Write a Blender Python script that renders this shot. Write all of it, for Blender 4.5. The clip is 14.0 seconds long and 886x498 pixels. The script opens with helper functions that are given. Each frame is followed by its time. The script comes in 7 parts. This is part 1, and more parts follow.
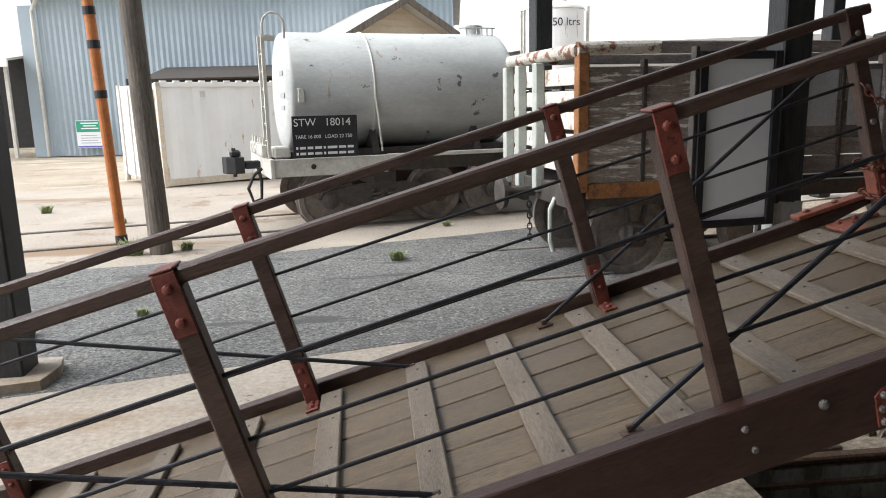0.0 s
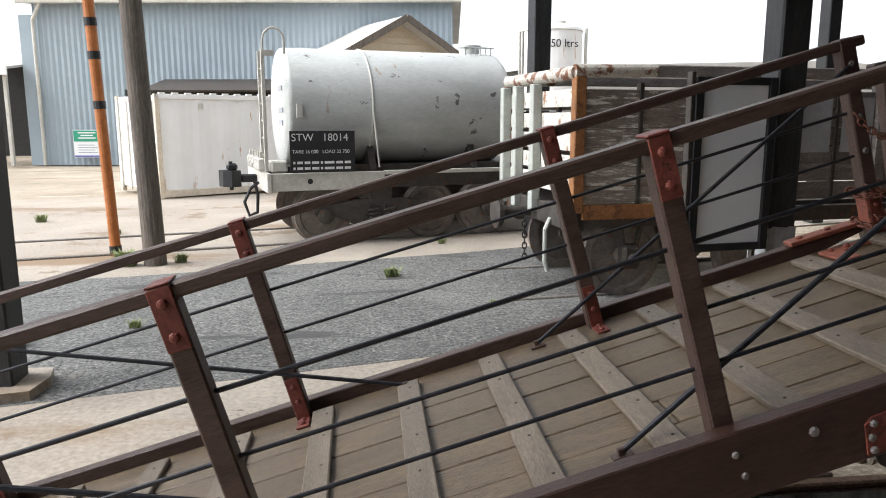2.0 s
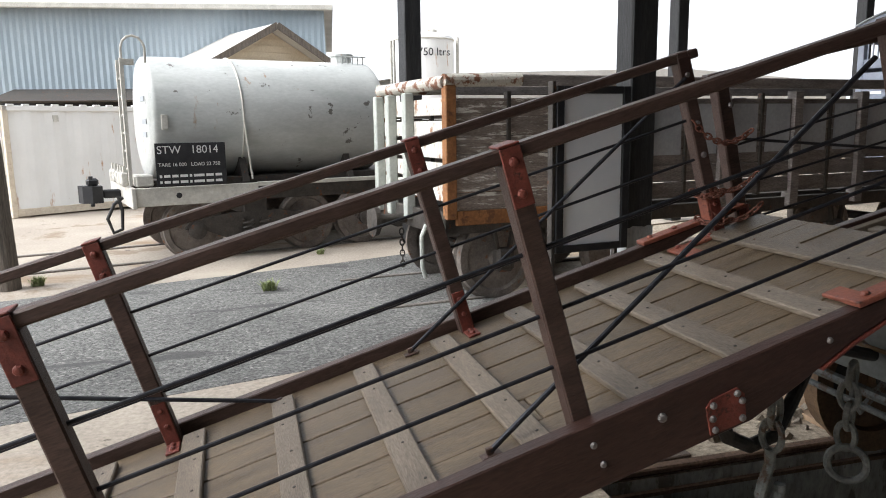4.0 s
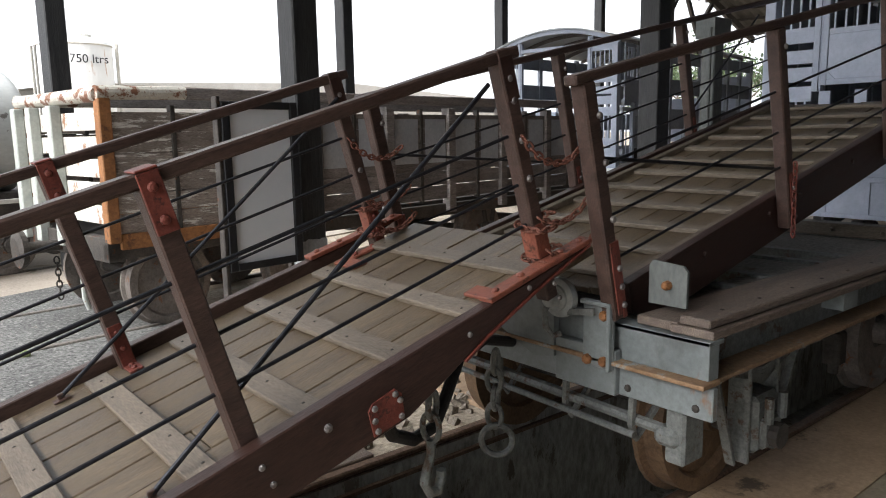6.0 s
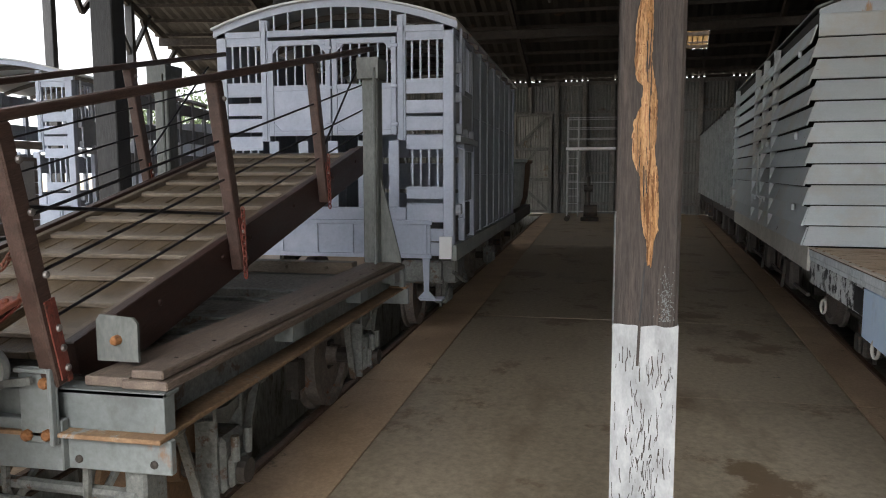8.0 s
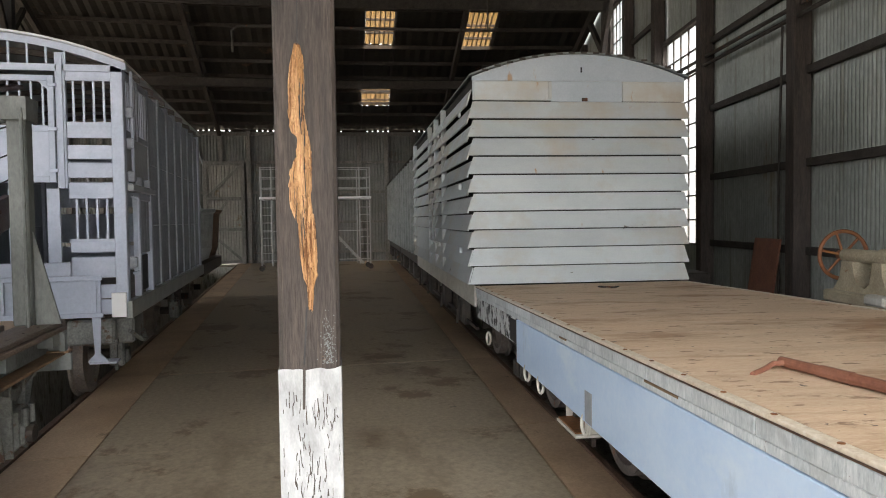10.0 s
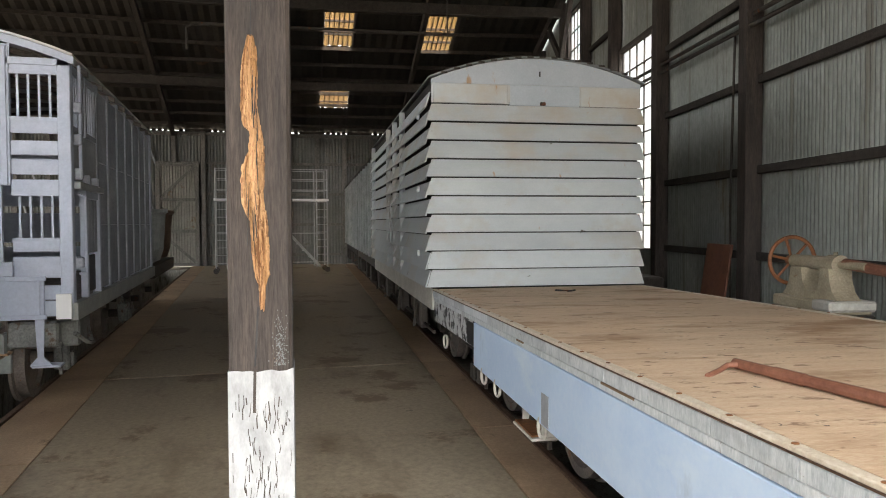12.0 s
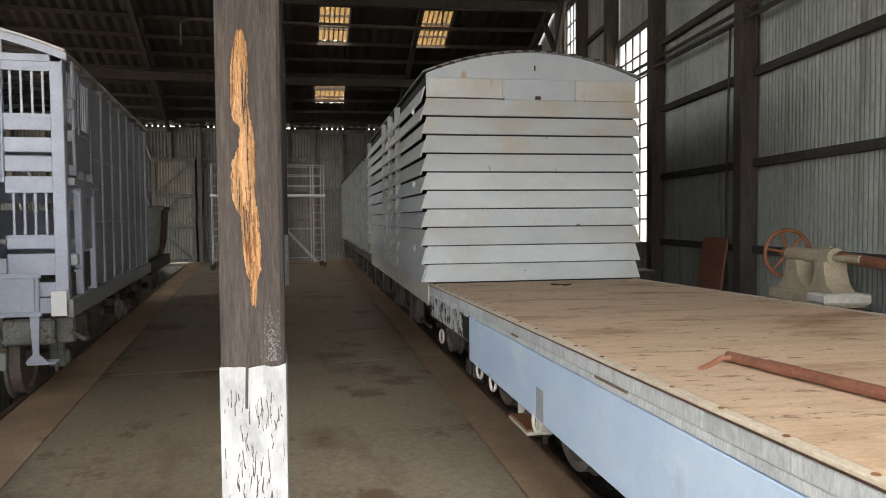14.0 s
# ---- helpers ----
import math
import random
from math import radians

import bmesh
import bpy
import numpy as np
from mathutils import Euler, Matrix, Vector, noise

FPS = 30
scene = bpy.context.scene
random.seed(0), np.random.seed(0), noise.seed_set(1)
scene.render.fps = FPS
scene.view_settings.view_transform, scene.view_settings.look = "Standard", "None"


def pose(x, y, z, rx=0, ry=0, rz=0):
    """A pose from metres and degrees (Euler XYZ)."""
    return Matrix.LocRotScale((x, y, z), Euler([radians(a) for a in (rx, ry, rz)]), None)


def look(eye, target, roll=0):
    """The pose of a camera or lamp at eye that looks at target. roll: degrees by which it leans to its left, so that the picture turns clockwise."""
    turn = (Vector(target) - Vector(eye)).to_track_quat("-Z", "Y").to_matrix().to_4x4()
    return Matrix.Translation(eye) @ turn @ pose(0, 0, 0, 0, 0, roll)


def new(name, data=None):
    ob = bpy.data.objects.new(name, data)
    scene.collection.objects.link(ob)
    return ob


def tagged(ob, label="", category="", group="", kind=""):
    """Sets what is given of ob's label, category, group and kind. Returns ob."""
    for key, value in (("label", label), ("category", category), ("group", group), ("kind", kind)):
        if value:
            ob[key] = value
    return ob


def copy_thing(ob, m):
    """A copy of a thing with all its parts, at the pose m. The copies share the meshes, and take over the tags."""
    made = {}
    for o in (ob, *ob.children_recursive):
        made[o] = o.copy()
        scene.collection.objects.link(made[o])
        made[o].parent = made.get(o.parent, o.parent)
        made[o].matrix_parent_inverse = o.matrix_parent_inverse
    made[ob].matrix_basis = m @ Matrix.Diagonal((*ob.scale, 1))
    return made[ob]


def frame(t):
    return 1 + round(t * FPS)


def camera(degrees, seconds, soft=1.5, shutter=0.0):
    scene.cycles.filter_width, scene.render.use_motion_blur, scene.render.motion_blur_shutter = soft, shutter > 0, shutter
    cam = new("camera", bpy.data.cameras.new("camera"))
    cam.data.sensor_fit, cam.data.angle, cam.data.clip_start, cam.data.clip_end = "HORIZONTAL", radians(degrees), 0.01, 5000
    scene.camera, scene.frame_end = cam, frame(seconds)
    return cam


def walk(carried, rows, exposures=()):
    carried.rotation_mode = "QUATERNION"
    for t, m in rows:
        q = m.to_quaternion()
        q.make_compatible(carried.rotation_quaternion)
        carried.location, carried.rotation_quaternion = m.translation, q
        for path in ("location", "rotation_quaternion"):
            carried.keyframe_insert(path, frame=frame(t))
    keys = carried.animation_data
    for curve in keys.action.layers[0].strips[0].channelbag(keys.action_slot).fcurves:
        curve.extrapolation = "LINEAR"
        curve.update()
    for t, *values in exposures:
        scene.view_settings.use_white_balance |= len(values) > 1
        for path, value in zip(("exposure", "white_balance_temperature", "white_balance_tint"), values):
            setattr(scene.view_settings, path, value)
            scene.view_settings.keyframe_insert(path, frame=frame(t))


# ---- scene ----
cam = camera(62.2, 14.0, soft=1.0)
PATH = [
    (0, (-0.111, -0.154, 1.597), (0.086, 1.797, 1.203), -1.3),
    (0.5, (-0.108, -0.153, 1.599), (0.093, 1.797, 1.202), -0.6),
    (1, (-0.112, -0.159, 1.6), (0.099, 1.793, 1.217), -0.1),
    (1.5, (-0.115, -0.162, 1.604), (0.098, 1.794, 1.242), 0.1),
    (2, (-0.113, -0.162, 1.606), (0.1, 1.796, 1.257), 0.0),
    (4.5, (-0.052, -0.213, 1.627), (0.635, 1.637, 1.304), -1.0),
    (5, (-0.032, -0.229, 1.634), (0.837, 1.544, 1.313), -1.1),
    (5.5, (-0.014, -0.231, 1.637), (1.032, 1.444, 1.321), -1.1),
    (6, (0.003, -0.246, 1.641), (1.263, 1.275, 1.329), -1.0),
    (6.5, (0.051, -0.265, 1.644), (1.579, 0.99, 1.34), -0.5),
    (7, (0.083, -0.274, 1.644), (1.812, 0.699, 1.395), 0.9),
    (7.5, (0.106, -0.314, 1.646), (1.967, 0.379, 1.41), -0.6),
    (8, (0.087, -0.331, 1.65), (2.038, 0.057, 1.442), -0.1),
    (8.5, (0.074, -0.374, 1.648), (2.064, -0.275, 1.475), 0.5),
    (9, (0.023, -0.418, 1.658), (2.013, -0.559, 1.525), -0.3),
    (11.5, (0.101, -0.465, 1.619), (2.031, -0.983, 1.549), -0.1),
    (12, (0.094, -0.468, 1.626), (2.023, -0.992, 1.556), -0.2),
    (12.5, (0.103, -0.475, 1.617), (2.031, -1.003, 1.55), -0.4),
    (13, (0.088, -0.476, 1.628), (2.014, -1.008, 1.552), -0.4),
    (13.5, (0.091, -0.482, 1.626), (2.017, -1.015, 1.546), -0.7),
    (14, (0.093, -0.487, 1.625), (2.019, -1.017, 1.541), -0.5),
]
walk(cam, [(t, look(eye, target, roll)) for t, eye, target, roll in PATH],
     exposures=[(0, 1.08, 6200, 10), (5, 1.28, 6200, 10), (6.5, 1.5, 6250, 10), (7.1, 1.5, 6250, 10), (8, 1.95, 6400, 10), (9.2, 2.42, 6550, 10), (11.5, 2.62, 6700, 10), (14, 2.62, 6700, 10)])


# ---- world, sun, exposure ----
world = bpy.data.worlds.new("overcast_sky")
scene.world = world
world.use_nodes = True
wn, wl = world.node_tree.nodes, world.node_tree.links
sky = wn.new("ShaderNodeTexSky")
sky.sky_type, sky.sun_disc = "NISHITA", False
sky.sun_elevation, sky.sun_rotation = radians(48), radians(267)
sky.air_density, sky.dust_density = 1.0, 4.0
pale = wn.new("ShaderNodeHueSaturation")
pale.inputs["Saturation"].default_value = 0.32
wl.new(sky.outputs[0], pale.inputs["Color"])
cloud = wn.new("ShaderNodeMix")
cloud.data_type, cloud.blend_type = "RGBA", "LIGHTEN"
cloud.inputs[0].default_value = 1.0
cloud.inputs[7].default_value = (3.9, 3.95, 4.0, 1)
wl.new(pale.outputs[0], cloud.inputs[6])
wl.new(cloud.outputs[2], wn["Background"].inputs["Color"])
wn["Background"].inputs["Strength"].default_value = 0.15
sun = new("sun", bpy.data.lights.new("sun", "SUN"))
sun.data.energy, sun.data.angle, sun.data.color = 1.5, radians(45), (1.0, 0.985, 0.96)
sun.matrix_world = look((0, 0, 30), (15, 0.8, 30 - 15))

# ---- materials ----


def mat(name, c1, c2=None, rough=0.7, metal=0.0, scale=6.0, stretch=(1, 1, 1), bump=0.15, fine=60.0,
        rust=None, rust_at=0.62, rust_scale=5.0, jitter=0.0, detail=0.5, spec=0.4, stains=()):
    """A painted, wooden, mineral or metal surface: two tones in broad patches, fine grain, and patches of wear."""
    m = bpy.data.materials.new(name)
    m.use_nodes = True
    n, l = m.node_tree.nodes, m.node_tree.links
    b = n["Principled BSDF"]
    b.inputs["Roughness"].default_value, b.inputs["Metallic"].default_value = rough, metal
    b.inputs["Specular IOR Level"].default_value = spec
    tc = n.new("ShaderNodeTexCoord")
    mp = n.new("ShaderNodeMapping")
    mp.inputs["Scale"].default_value = stretch
    l.new(tc.outputs["Object"], mp.inputs["Vector"])
    oi = n.new("ShaderNodeObjectInfo")
    shift = n.new("ShaderNodeVectorMath")
    shift.operation = "MULTIPLY_ADD"
    l.new(oi.outputs["Random"], shift.inputs[0])
    shift.inputs[1].default_value = (37.0, 19.0, 11.0)
    l.new(mp.outputs[0], shift.inputs[2])

    def nz(sc, det, ro=0.6):
        t = n.new("ShaderNodeTexNoise")
        t.inputs["Scale"].default_value, t.inputs["Detail"].default_value, t.inputs["Roughness"].default_value = sc, det, ro
        l.new(shift.outputs[0], t.inputs["Vector"])
        return t
    broad, grain = nz(scale, 5), nz(fine, 4, 0.7)
    ramp = n.new("ShaderNodeValToRGB")
    ramp.color_ramp.elements[0].position, ramp.color_ramp.elements[1].position = 0.33, 0.68
    ramp.color_ramp.elements[0].color = (*c1, 1)
    ramp.color_ramp.elements[1].color = (*(c2 or c1), 1)
    l.new(broad.outputs[0], ramp.inputs[0])
    g = n.new("ShaderNodeMix")
    g.data_type, g.blend_type = "RGBA", "OVERLAY"
    g.inputs[0].default_value = detail
    crisp = n.new("ShaderNodeMapRange")
    crisp.inputs[1].default_value, crisp.inputs[2].default_value = 0.28, 0.72
    l.new(grain.outputs[0], crisp.inputs[0])
    l.new(ramp.outputs[0], g.inputs[6])
    l.new(crisp.outputs[0], g.inputs[7])
    out = g.outputs[2]
    if jitter:
        hs = n.new("ShaderNodeHueSaturation")
        mr = n.new("ShaderNodeMapRange")
        mr.inputs[3].default_value, mr.inputs[4].default_value = 1 - jitter, 1 + jitter
        l.new(oi.outputs["Random"], mr.inputs[0])
        l.new(mr.outputs[0], hs.inputs["Value"])
        l.new(out, hs.inputs["Color"])
        out = hs.outputs[0]
    if rust:
        patch = nz(rust_scale, 8, 0.72)
        edge = n.new("ShaderNodeMapRange")
        edge.inputs[1].default_value, edge.inputs[2].default_value = rust_at, rust_at + 0.05
        l.new(patch.outputs[0], edge.inputs[0])
        mx = n.new("ShaderNodeMix")
        mx.data_type = "RGBA"
        l.new(edge.outputs[0], mx.inputs[0])
        l.new(out, mx.inputs[6])
        mx.inputs[7].default_value = (*rust, 1)
        out = mx.outputs[2]
    # stains and scratches that run on from piece to piece: colour, threshold, softness, scale, stretch
    for colour, at, soft, sc, st in stains:
        m2 = n.new("ShaderNodeMapping")
        m2.inputs["Scale"].default_value = st
        m2.inputs["Location"].default_value = (sc * 1.7, sc * 0.9, at * 7)
        l.new(tc.outputs["Object"], m2.inputs["Vector"])
        t2 = n.new("ShaderNodeTexNoise")
        t2.inputs["Scale"].default_value, t2.inputs["Detail"].default_value, t2.inputs["Roughness"].default_value = sc, 6, 0.65
        l.new(m2.outputs[0], t2.inputs["Vector"])
        e2 = n.new("ShaderNodeMapRange")
        e2.inputs[1].default_value, e2.inputs[2].default_value = at, at + soft
        e2.inputs[4].default_value = 0.85
        l.new(t2.outputs[0], e2.inputs[0])
        mx = n.new("ShaderNodeMix")
        mx.data_type = "RGBA"
        l.new(e2.outputs[0], mx.inputs[0])
        l.new(out, mx.inputs[6])
        mx.inputs[7].default_value = (*colour, 1)
        out = mx.outputs[2]
    l.new(out, b.inputs["Base Color"])
    rr = n.new("ShaderNodeMapRange")
    rr.inputs[3].default_value, rr.inputs[4].default_value = max(rough - 0.15, 0.05), min(rough + 0.15, 1)
    l.new(broad.outputs[0], rr.inputs[0])
    l.new(rr.outputs[0], b.inputs["Roughness"])
    if bump:
        bp = n.new("ShaderNodeBump")
        bp.inputs["Strength"].default_value, bp.inputs["Distance"].default_value = bump, 0.01
        l.new(grain.outputs[0], bp.inputs["Height"])
        l.new(bp.outputs[0], b.inputs["Normal"])
    return m


RUST = (0.16, 0.06, 0.025)
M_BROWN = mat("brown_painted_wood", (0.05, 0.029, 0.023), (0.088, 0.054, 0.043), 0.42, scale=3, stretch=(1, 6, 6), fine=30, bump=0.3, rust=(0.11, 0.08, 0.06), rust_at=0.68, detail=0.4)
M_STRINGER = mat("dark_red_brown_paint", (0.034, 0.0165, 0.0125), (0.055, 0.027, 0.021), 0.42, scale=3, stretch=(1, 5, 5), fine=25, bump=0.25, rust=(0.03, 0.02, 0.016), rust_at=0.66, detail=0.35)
M_OXIDE = mat("red_oxide_paint", (0.12, 0.03, 0.022), (0.2, 0.052, 0.036), 0.48, scale=14, fine=90, bump=0.3, rust=(0.06, 0.022, 0.016), rust_at=0.58, rust_scale=22, detail=0.3)
M_ORANGE = mat("worn_orange_primer", (0.18, 0.055, 0.036), (0.28, 0.095, 0.058), 0.5, scale=14, fine=90, bump=0.25, rust=(0.08, 0.03, 0.02), rust_at=0.57, rust_scale=20, detail=0.3)
M_BOLT = mat("worn_bolt_steel", (0.12, 0.105, 0.1), (0.27, 0.25, 0.24), 0.4, 0.4, scale=40, bump=0.1, detail=0.2)
M_DECK = mat("weathered_deck_board", (0.08, 0.055, 0.031), (0.142, 0.104, 0.063), 0.42, spec=0.5, scale=2.5, stretch=(1, 9, 9), fine=34, bump=0.3, jitter=0.16, rust=(0.068, 0.045, 0.03), rust_at=0.6, rust_scale=3, detail=0.6, stains=(((0.2, 0.165, 0.13), 0.66, 0.03, 7.0, (0.5, 2.5, 1)), ((0.04, 0.03, 0.024), 0.66, 0.05, 3.0, (0.7, 1.6, 1))))
M_CLEAT = mat("grey_cleat_timber", (0.12, 0.094, 0.068), (0.185, 0.15, 0.113), 0.5, scale=3, stretch=(8, 1, 8), fine=40, bump=0.35, jitter=0.15)
M_ROD = mat("black_rod", (0.016, 0.017, 0.022), (0.03, 0.03, 0.036), 0.45, 0.3, scale=30, bump=0.1, detail=0.2)
M_CHAIN = mat("rusty_chain", (0.13, 0.05, 0.035), (0.22, 0.09, 0.06), 0.8, 0.2, scale=60, fine=180, bump=0.3)
M_SCAFFOLD = mat("dull_grey_scaffold_tube", (0.3, 0.31, 0.3), (0.42, 0.43, 0.42), 0.4, 0.3, scale=6, fine=40, bump=0.05, detail=0.15)
M_STEEL = mat("old_dark_steel", (0.045, 0.04, 0.036), (0.09, 0.08, 0.07), 0.65, 0.4, scale=8, bump=0.25, rust=RUST, rust_at=0.6, rust_scale=7, detail=0.3)
M_GREY = mat("grey_wagon_paint", (0.24, 0.26, 0.255), (0.36, 0.38, 0.37), 0.5, scale=5, fine=40, bump=0.15, rust=(0.2, 0.1, 0.05), rust_at=0.66, rust_scale=5, detail=0.14)
M_GEAR = mat("dirty_grey_running_gear", (0.105, 0.112, 0.105), (0.19, 0.198, 0.187), 0.55, scale=6, fine=50, bump=0.3, rust=(0.085, 0.055, 0.035), rust_at=0.56, rust_scale=7, detail=0.4)
M_FLANGE = mat("rust_brown_flange", (0.13, 0.082, 0.048), (0.24, 0.155, 0.09), 0.75, scale=5, fine=50, bump=0.3, rust=(0.2, 0.2, 0.185), rust_at=0.62, rust_scale=5, detail=0.3)
M_GREENGREY = mat("grey_green_steel_paint", (0.1, 0.11, 0.103), (0.165, 0.175, 0.166), 0.55, scale=4, stretch=(1, 1, 0.5), fine=40, bump=0.15, rust=(0.11, 0.07, 0.045), rust_at=0.66, rust_scale=6, detail=0.25)
# Side copy of the lilac paint, darkened for shade; stains are grime.
M_SHADEBLUE = mat("shaded_grimy_blue_boards", (0.25, 0.275, 0.325), (0.36, 0.39, 0.44), 0.6, scale=3, stretch=(1, 1, 1), fine=35, bump=0.2, jitter=0.12, detail=0.2, stains=(((0.2, 0.2, 0.21), 0.6, 0.1, 2.5, (1, 1, 0.4)),))
M_LIP = mat("rust_stained_lip", (0.2, 0.115, 0.06), (0.33, 0.22, 0.13), 0.65, scale=6, fine=50, bump=0.2, rust=(0.3, 0.31, 0.3), rust_at=0.55, rust_scale=6, detail=0.25)
# Wall iron darkened to carry the dim light at the shed's back.
M_BACKIRON = mat("shaded_corrugated_iron", (0.12, 0.124, 0.117), (0.21, 0.214, 0.2), 0.6, 0.15, scale=0.7, fine=18, bump=0.05, rust=(0.13, 0.11, 0.09), rust_at=0.6, rust_scale=0.9, detail=0.2)
M_DOORIRON = mat("dusty_pale_door_iron", (0.2, 0.192, 0.17), (0.29, 0.277, 0.245), 0.6, 0.1, scale=1.2, fine=18, bump=0.05, rust=(0.2, 0.15, 0.1), rust_at=0.6, rust_scale=2, detail=0.2)
M_YARDRAIL = mat("dull_worn_yard_rail", (0.13, 0.115, 0.1), (0.19, 0.17, 0.15), 0.6, 0.3, scale=4, fine=40, bump=0.2)
M_PALE = mat("pale_grey_paint", (0.145, 0.162, 0.162), (0.2, 0.22, 0.22), 0.42, scale=2.5, fine=40, bump=0.08, rust=(0.16, 0.1, 0.06), rust_at=0.66, rust_scale=7, detail=0.16,
             stains=(((0.2, 0.1, 0.045), 0.64, 0.06, 5.0, (1, 1, 0.5)), ((0.085, 0.09, 0.085), 0.58, 0.14, 3.0, (1, 1, 0.6))))
M_DUST = mat("dusty_grey_deck", (0.15, 0.143, 0.13), (0.23, 0.218, 0.2), 0.85, scale=3, fine=40, bump=0.2, rust=(0.12, 0.085, 0.06), rust_at=0.6, rust_scale=4)
M_HARDWOOD = mat("dark_hardwood_sleeper", (0.108, 0.08, 0.064), (0.21, 0.165, 0.132), 0.5, scale=2, stretch=(1, 8, 8), fine=30, bump=0.4, jitter=0.14, rust=(0.16, 0.1, 0.06), rust_at=0.66, detail=0.6)
M_LILAC = mat("pale_lilac_blue_paint", (0.34, 0.385, 0.475), (0.43, 0.47, 0.56), 0.5, scale=4, fine=35, bump=0.15, rust=(0.3, 0.29, 0.3), rust_at=0.7, rust_scale=8, jitter=0.05, detail=0.08)
M_LOUVRE = mat("chalky_grey_white_paint", (0.46, 0.5, 0.52), (0.54, 0.575, 0.585), 0.45, scale=1.6, stretch=(1, 1, 2), fine=60, bump=0.06, jitter=0.09, detail=0.07,
               stains=(((0.47, 0.41, 0.33), 0.49, 0.18, 0.8, (1, 1, 1.2)), ((0.4, 0.22, 0.09), 0.66, 0.06, 3.2, (2.2, 2.2, 0.5)), ((0.1, 0.085, 0.07), 0.69, 0.015, 6.0, (1, 0.6, 1.8)), ((0.36, 0.4, 0.45), 0.64, 0.06, 2.0, (1, 1, 0.6))))
M_SKYBLUE = mat("sky_blue_paint", (0.5, 0.65, 0.86), (0.58, 0.72, 0.9), 0.42, scale=3, fine=30, bump=0.06, rust=(0.36, 0.4, 0.46), rust_at=0.71, rust_scale=7, detail=0.07, stains=(((0.66, 0.78, 0.9), 0.56, 0.15, 1.5, (1, 1, 2)), ((0.44, 0.54, 0.66), 0.62, 0.1, 3.0, (1, 1, 0.5))))
M_GREYBLUE = mat("worn_grey_blue_timber", (0.46, 0.5, 0.52), (0.6, 0.63, 0.64), 0.7, scale=4, stretch=(4, 4, 1), fine=24, bump=0.35, rust=(0.16, 0.12, 0.09), rust_at=0.66, rust_scale=9, jitter=0.1, detail=0.3, stains=(((0.38, 0.4, 0.41), 0.56, 0.12, 5.0, (1, 1, 1)), ((0.16, 0.14, 0.12), 0.68, 0.03, 16, (0.6, 1, 1.6))))
M_NEWBOARD = mat("tan_floor_board", (0.6, 0.43, 0.285), (0.7, 0.535, 0.375), 0.7, scale=2.2, stretch=(9, 1, 9), fine=34, bump=0.15, jitter=0.045, detail=0.3,
                 stains=(((0.36, 0.205, 0.105), 0.52, 0.13, 1.1, (2.2, 0.8, 1)), ((0.72, 0.58, 0.42), 0.62, 0.1, 2.3, (1.5, 0.9, 1)), ((0.24, 0.14, 0.08), 0.6, 0.05, 5.0, (2.2, 1, 1)), ((0.08, 0.06, 0.05), 0.655, 0.02, 22, (1, 0.8, 1))))
M_CREAM = mat("chipped_cream_paint_strip", (0.58, 0.5, 0.39), (0.7, 0.62, 0.5), 0.6, scale=10, fine=60, bump=0.2, rust=(0.22, 0.09, 0.05), rust_at=0.62, rust_scale=14, detail=0.25)
M_CONC = mat("stained_concrete_floor", (0.25, 0.206, 0.148), (0.345, 0.29, 0.212), 0.4, scale=0.5, fine=22, bump=0.12, rust=(0.155, 0.11, 0.068), rust_at=0.56, rust_scale=0.9, detail=0.28,
             stains=(((0.33, 0.28, 0.21), 0.64, 0.05, 2.0, (0.4, 5, 1)), ((0.13, 0.095, 0.062), 0.56, 0.16, 0.8, (0.6, 1.6, 1)), ((0.44, 0.4, 0.33), 0.73, 0.015, 9.0, (1, 1, 1)), ((0.07, 0.055, 0.04), 0.67, 0.04, 4.0, (0.8, 1.2, 1))))
M_DIRT = mat("oil_stained_brown_concrete", (0.32, 0.222, 0.14), (0.49, 0.36, 0.24), 0.55, scale=1.3, fine=40, bump=0.2, detail=0.2, rust=(0.1, 0.07, 0.045), rust_at=0.62, rust_scale=1.7,
             stains=(((0.06, 0.042, 0.03), 0.64, 0.08, 2.2, (0.6, 1.4, 1)),))
M_APRON = mat("pale_concrete_apron", (0.28, 0.24, 0.195), (0.37, 0.325, 0.27), 0.8, scale=0.7, fine=30, bump=0.15, rust=(0.22, 0.17, 0.12), rust_at=0.58, rust_scale=0.9, detail=0.28,
              stains=(((0.42, 0.37, 0.3), 0.58, 0.15, 0.5, (1, 1, 1)), ((0.2, 0.13, 0.07), 0.54, 0.1, 0.55, (0.45, 1.5, 1)), ((0.1, 0.08, 0.06), 0.66, 0.03, 3.0, (1, 1, 1)))) 
M_ASPHALT = mat("worn_grey_asphalt", (0.09, 0.09, 0.085), (0.15, 0.149, 0.14), 0.85, scale=0.9, fine=42, bump=0.6, rust=(0.26, 0.23, 0.18), rust_at=0.64, rust_scale=0.8, detail=1.0,
                stains=(((0.3, 0.29, 0.27), 0.6, 0.03, 26, (1, 1, 1)), ((0.05, 0.05, 0.048), 0.6, 0.06, 1.4, (0.5, 1.6, 1)), ((0.04, 0.04, 0.038), 0.62, 0.03, 19, (1, 1, 1))))
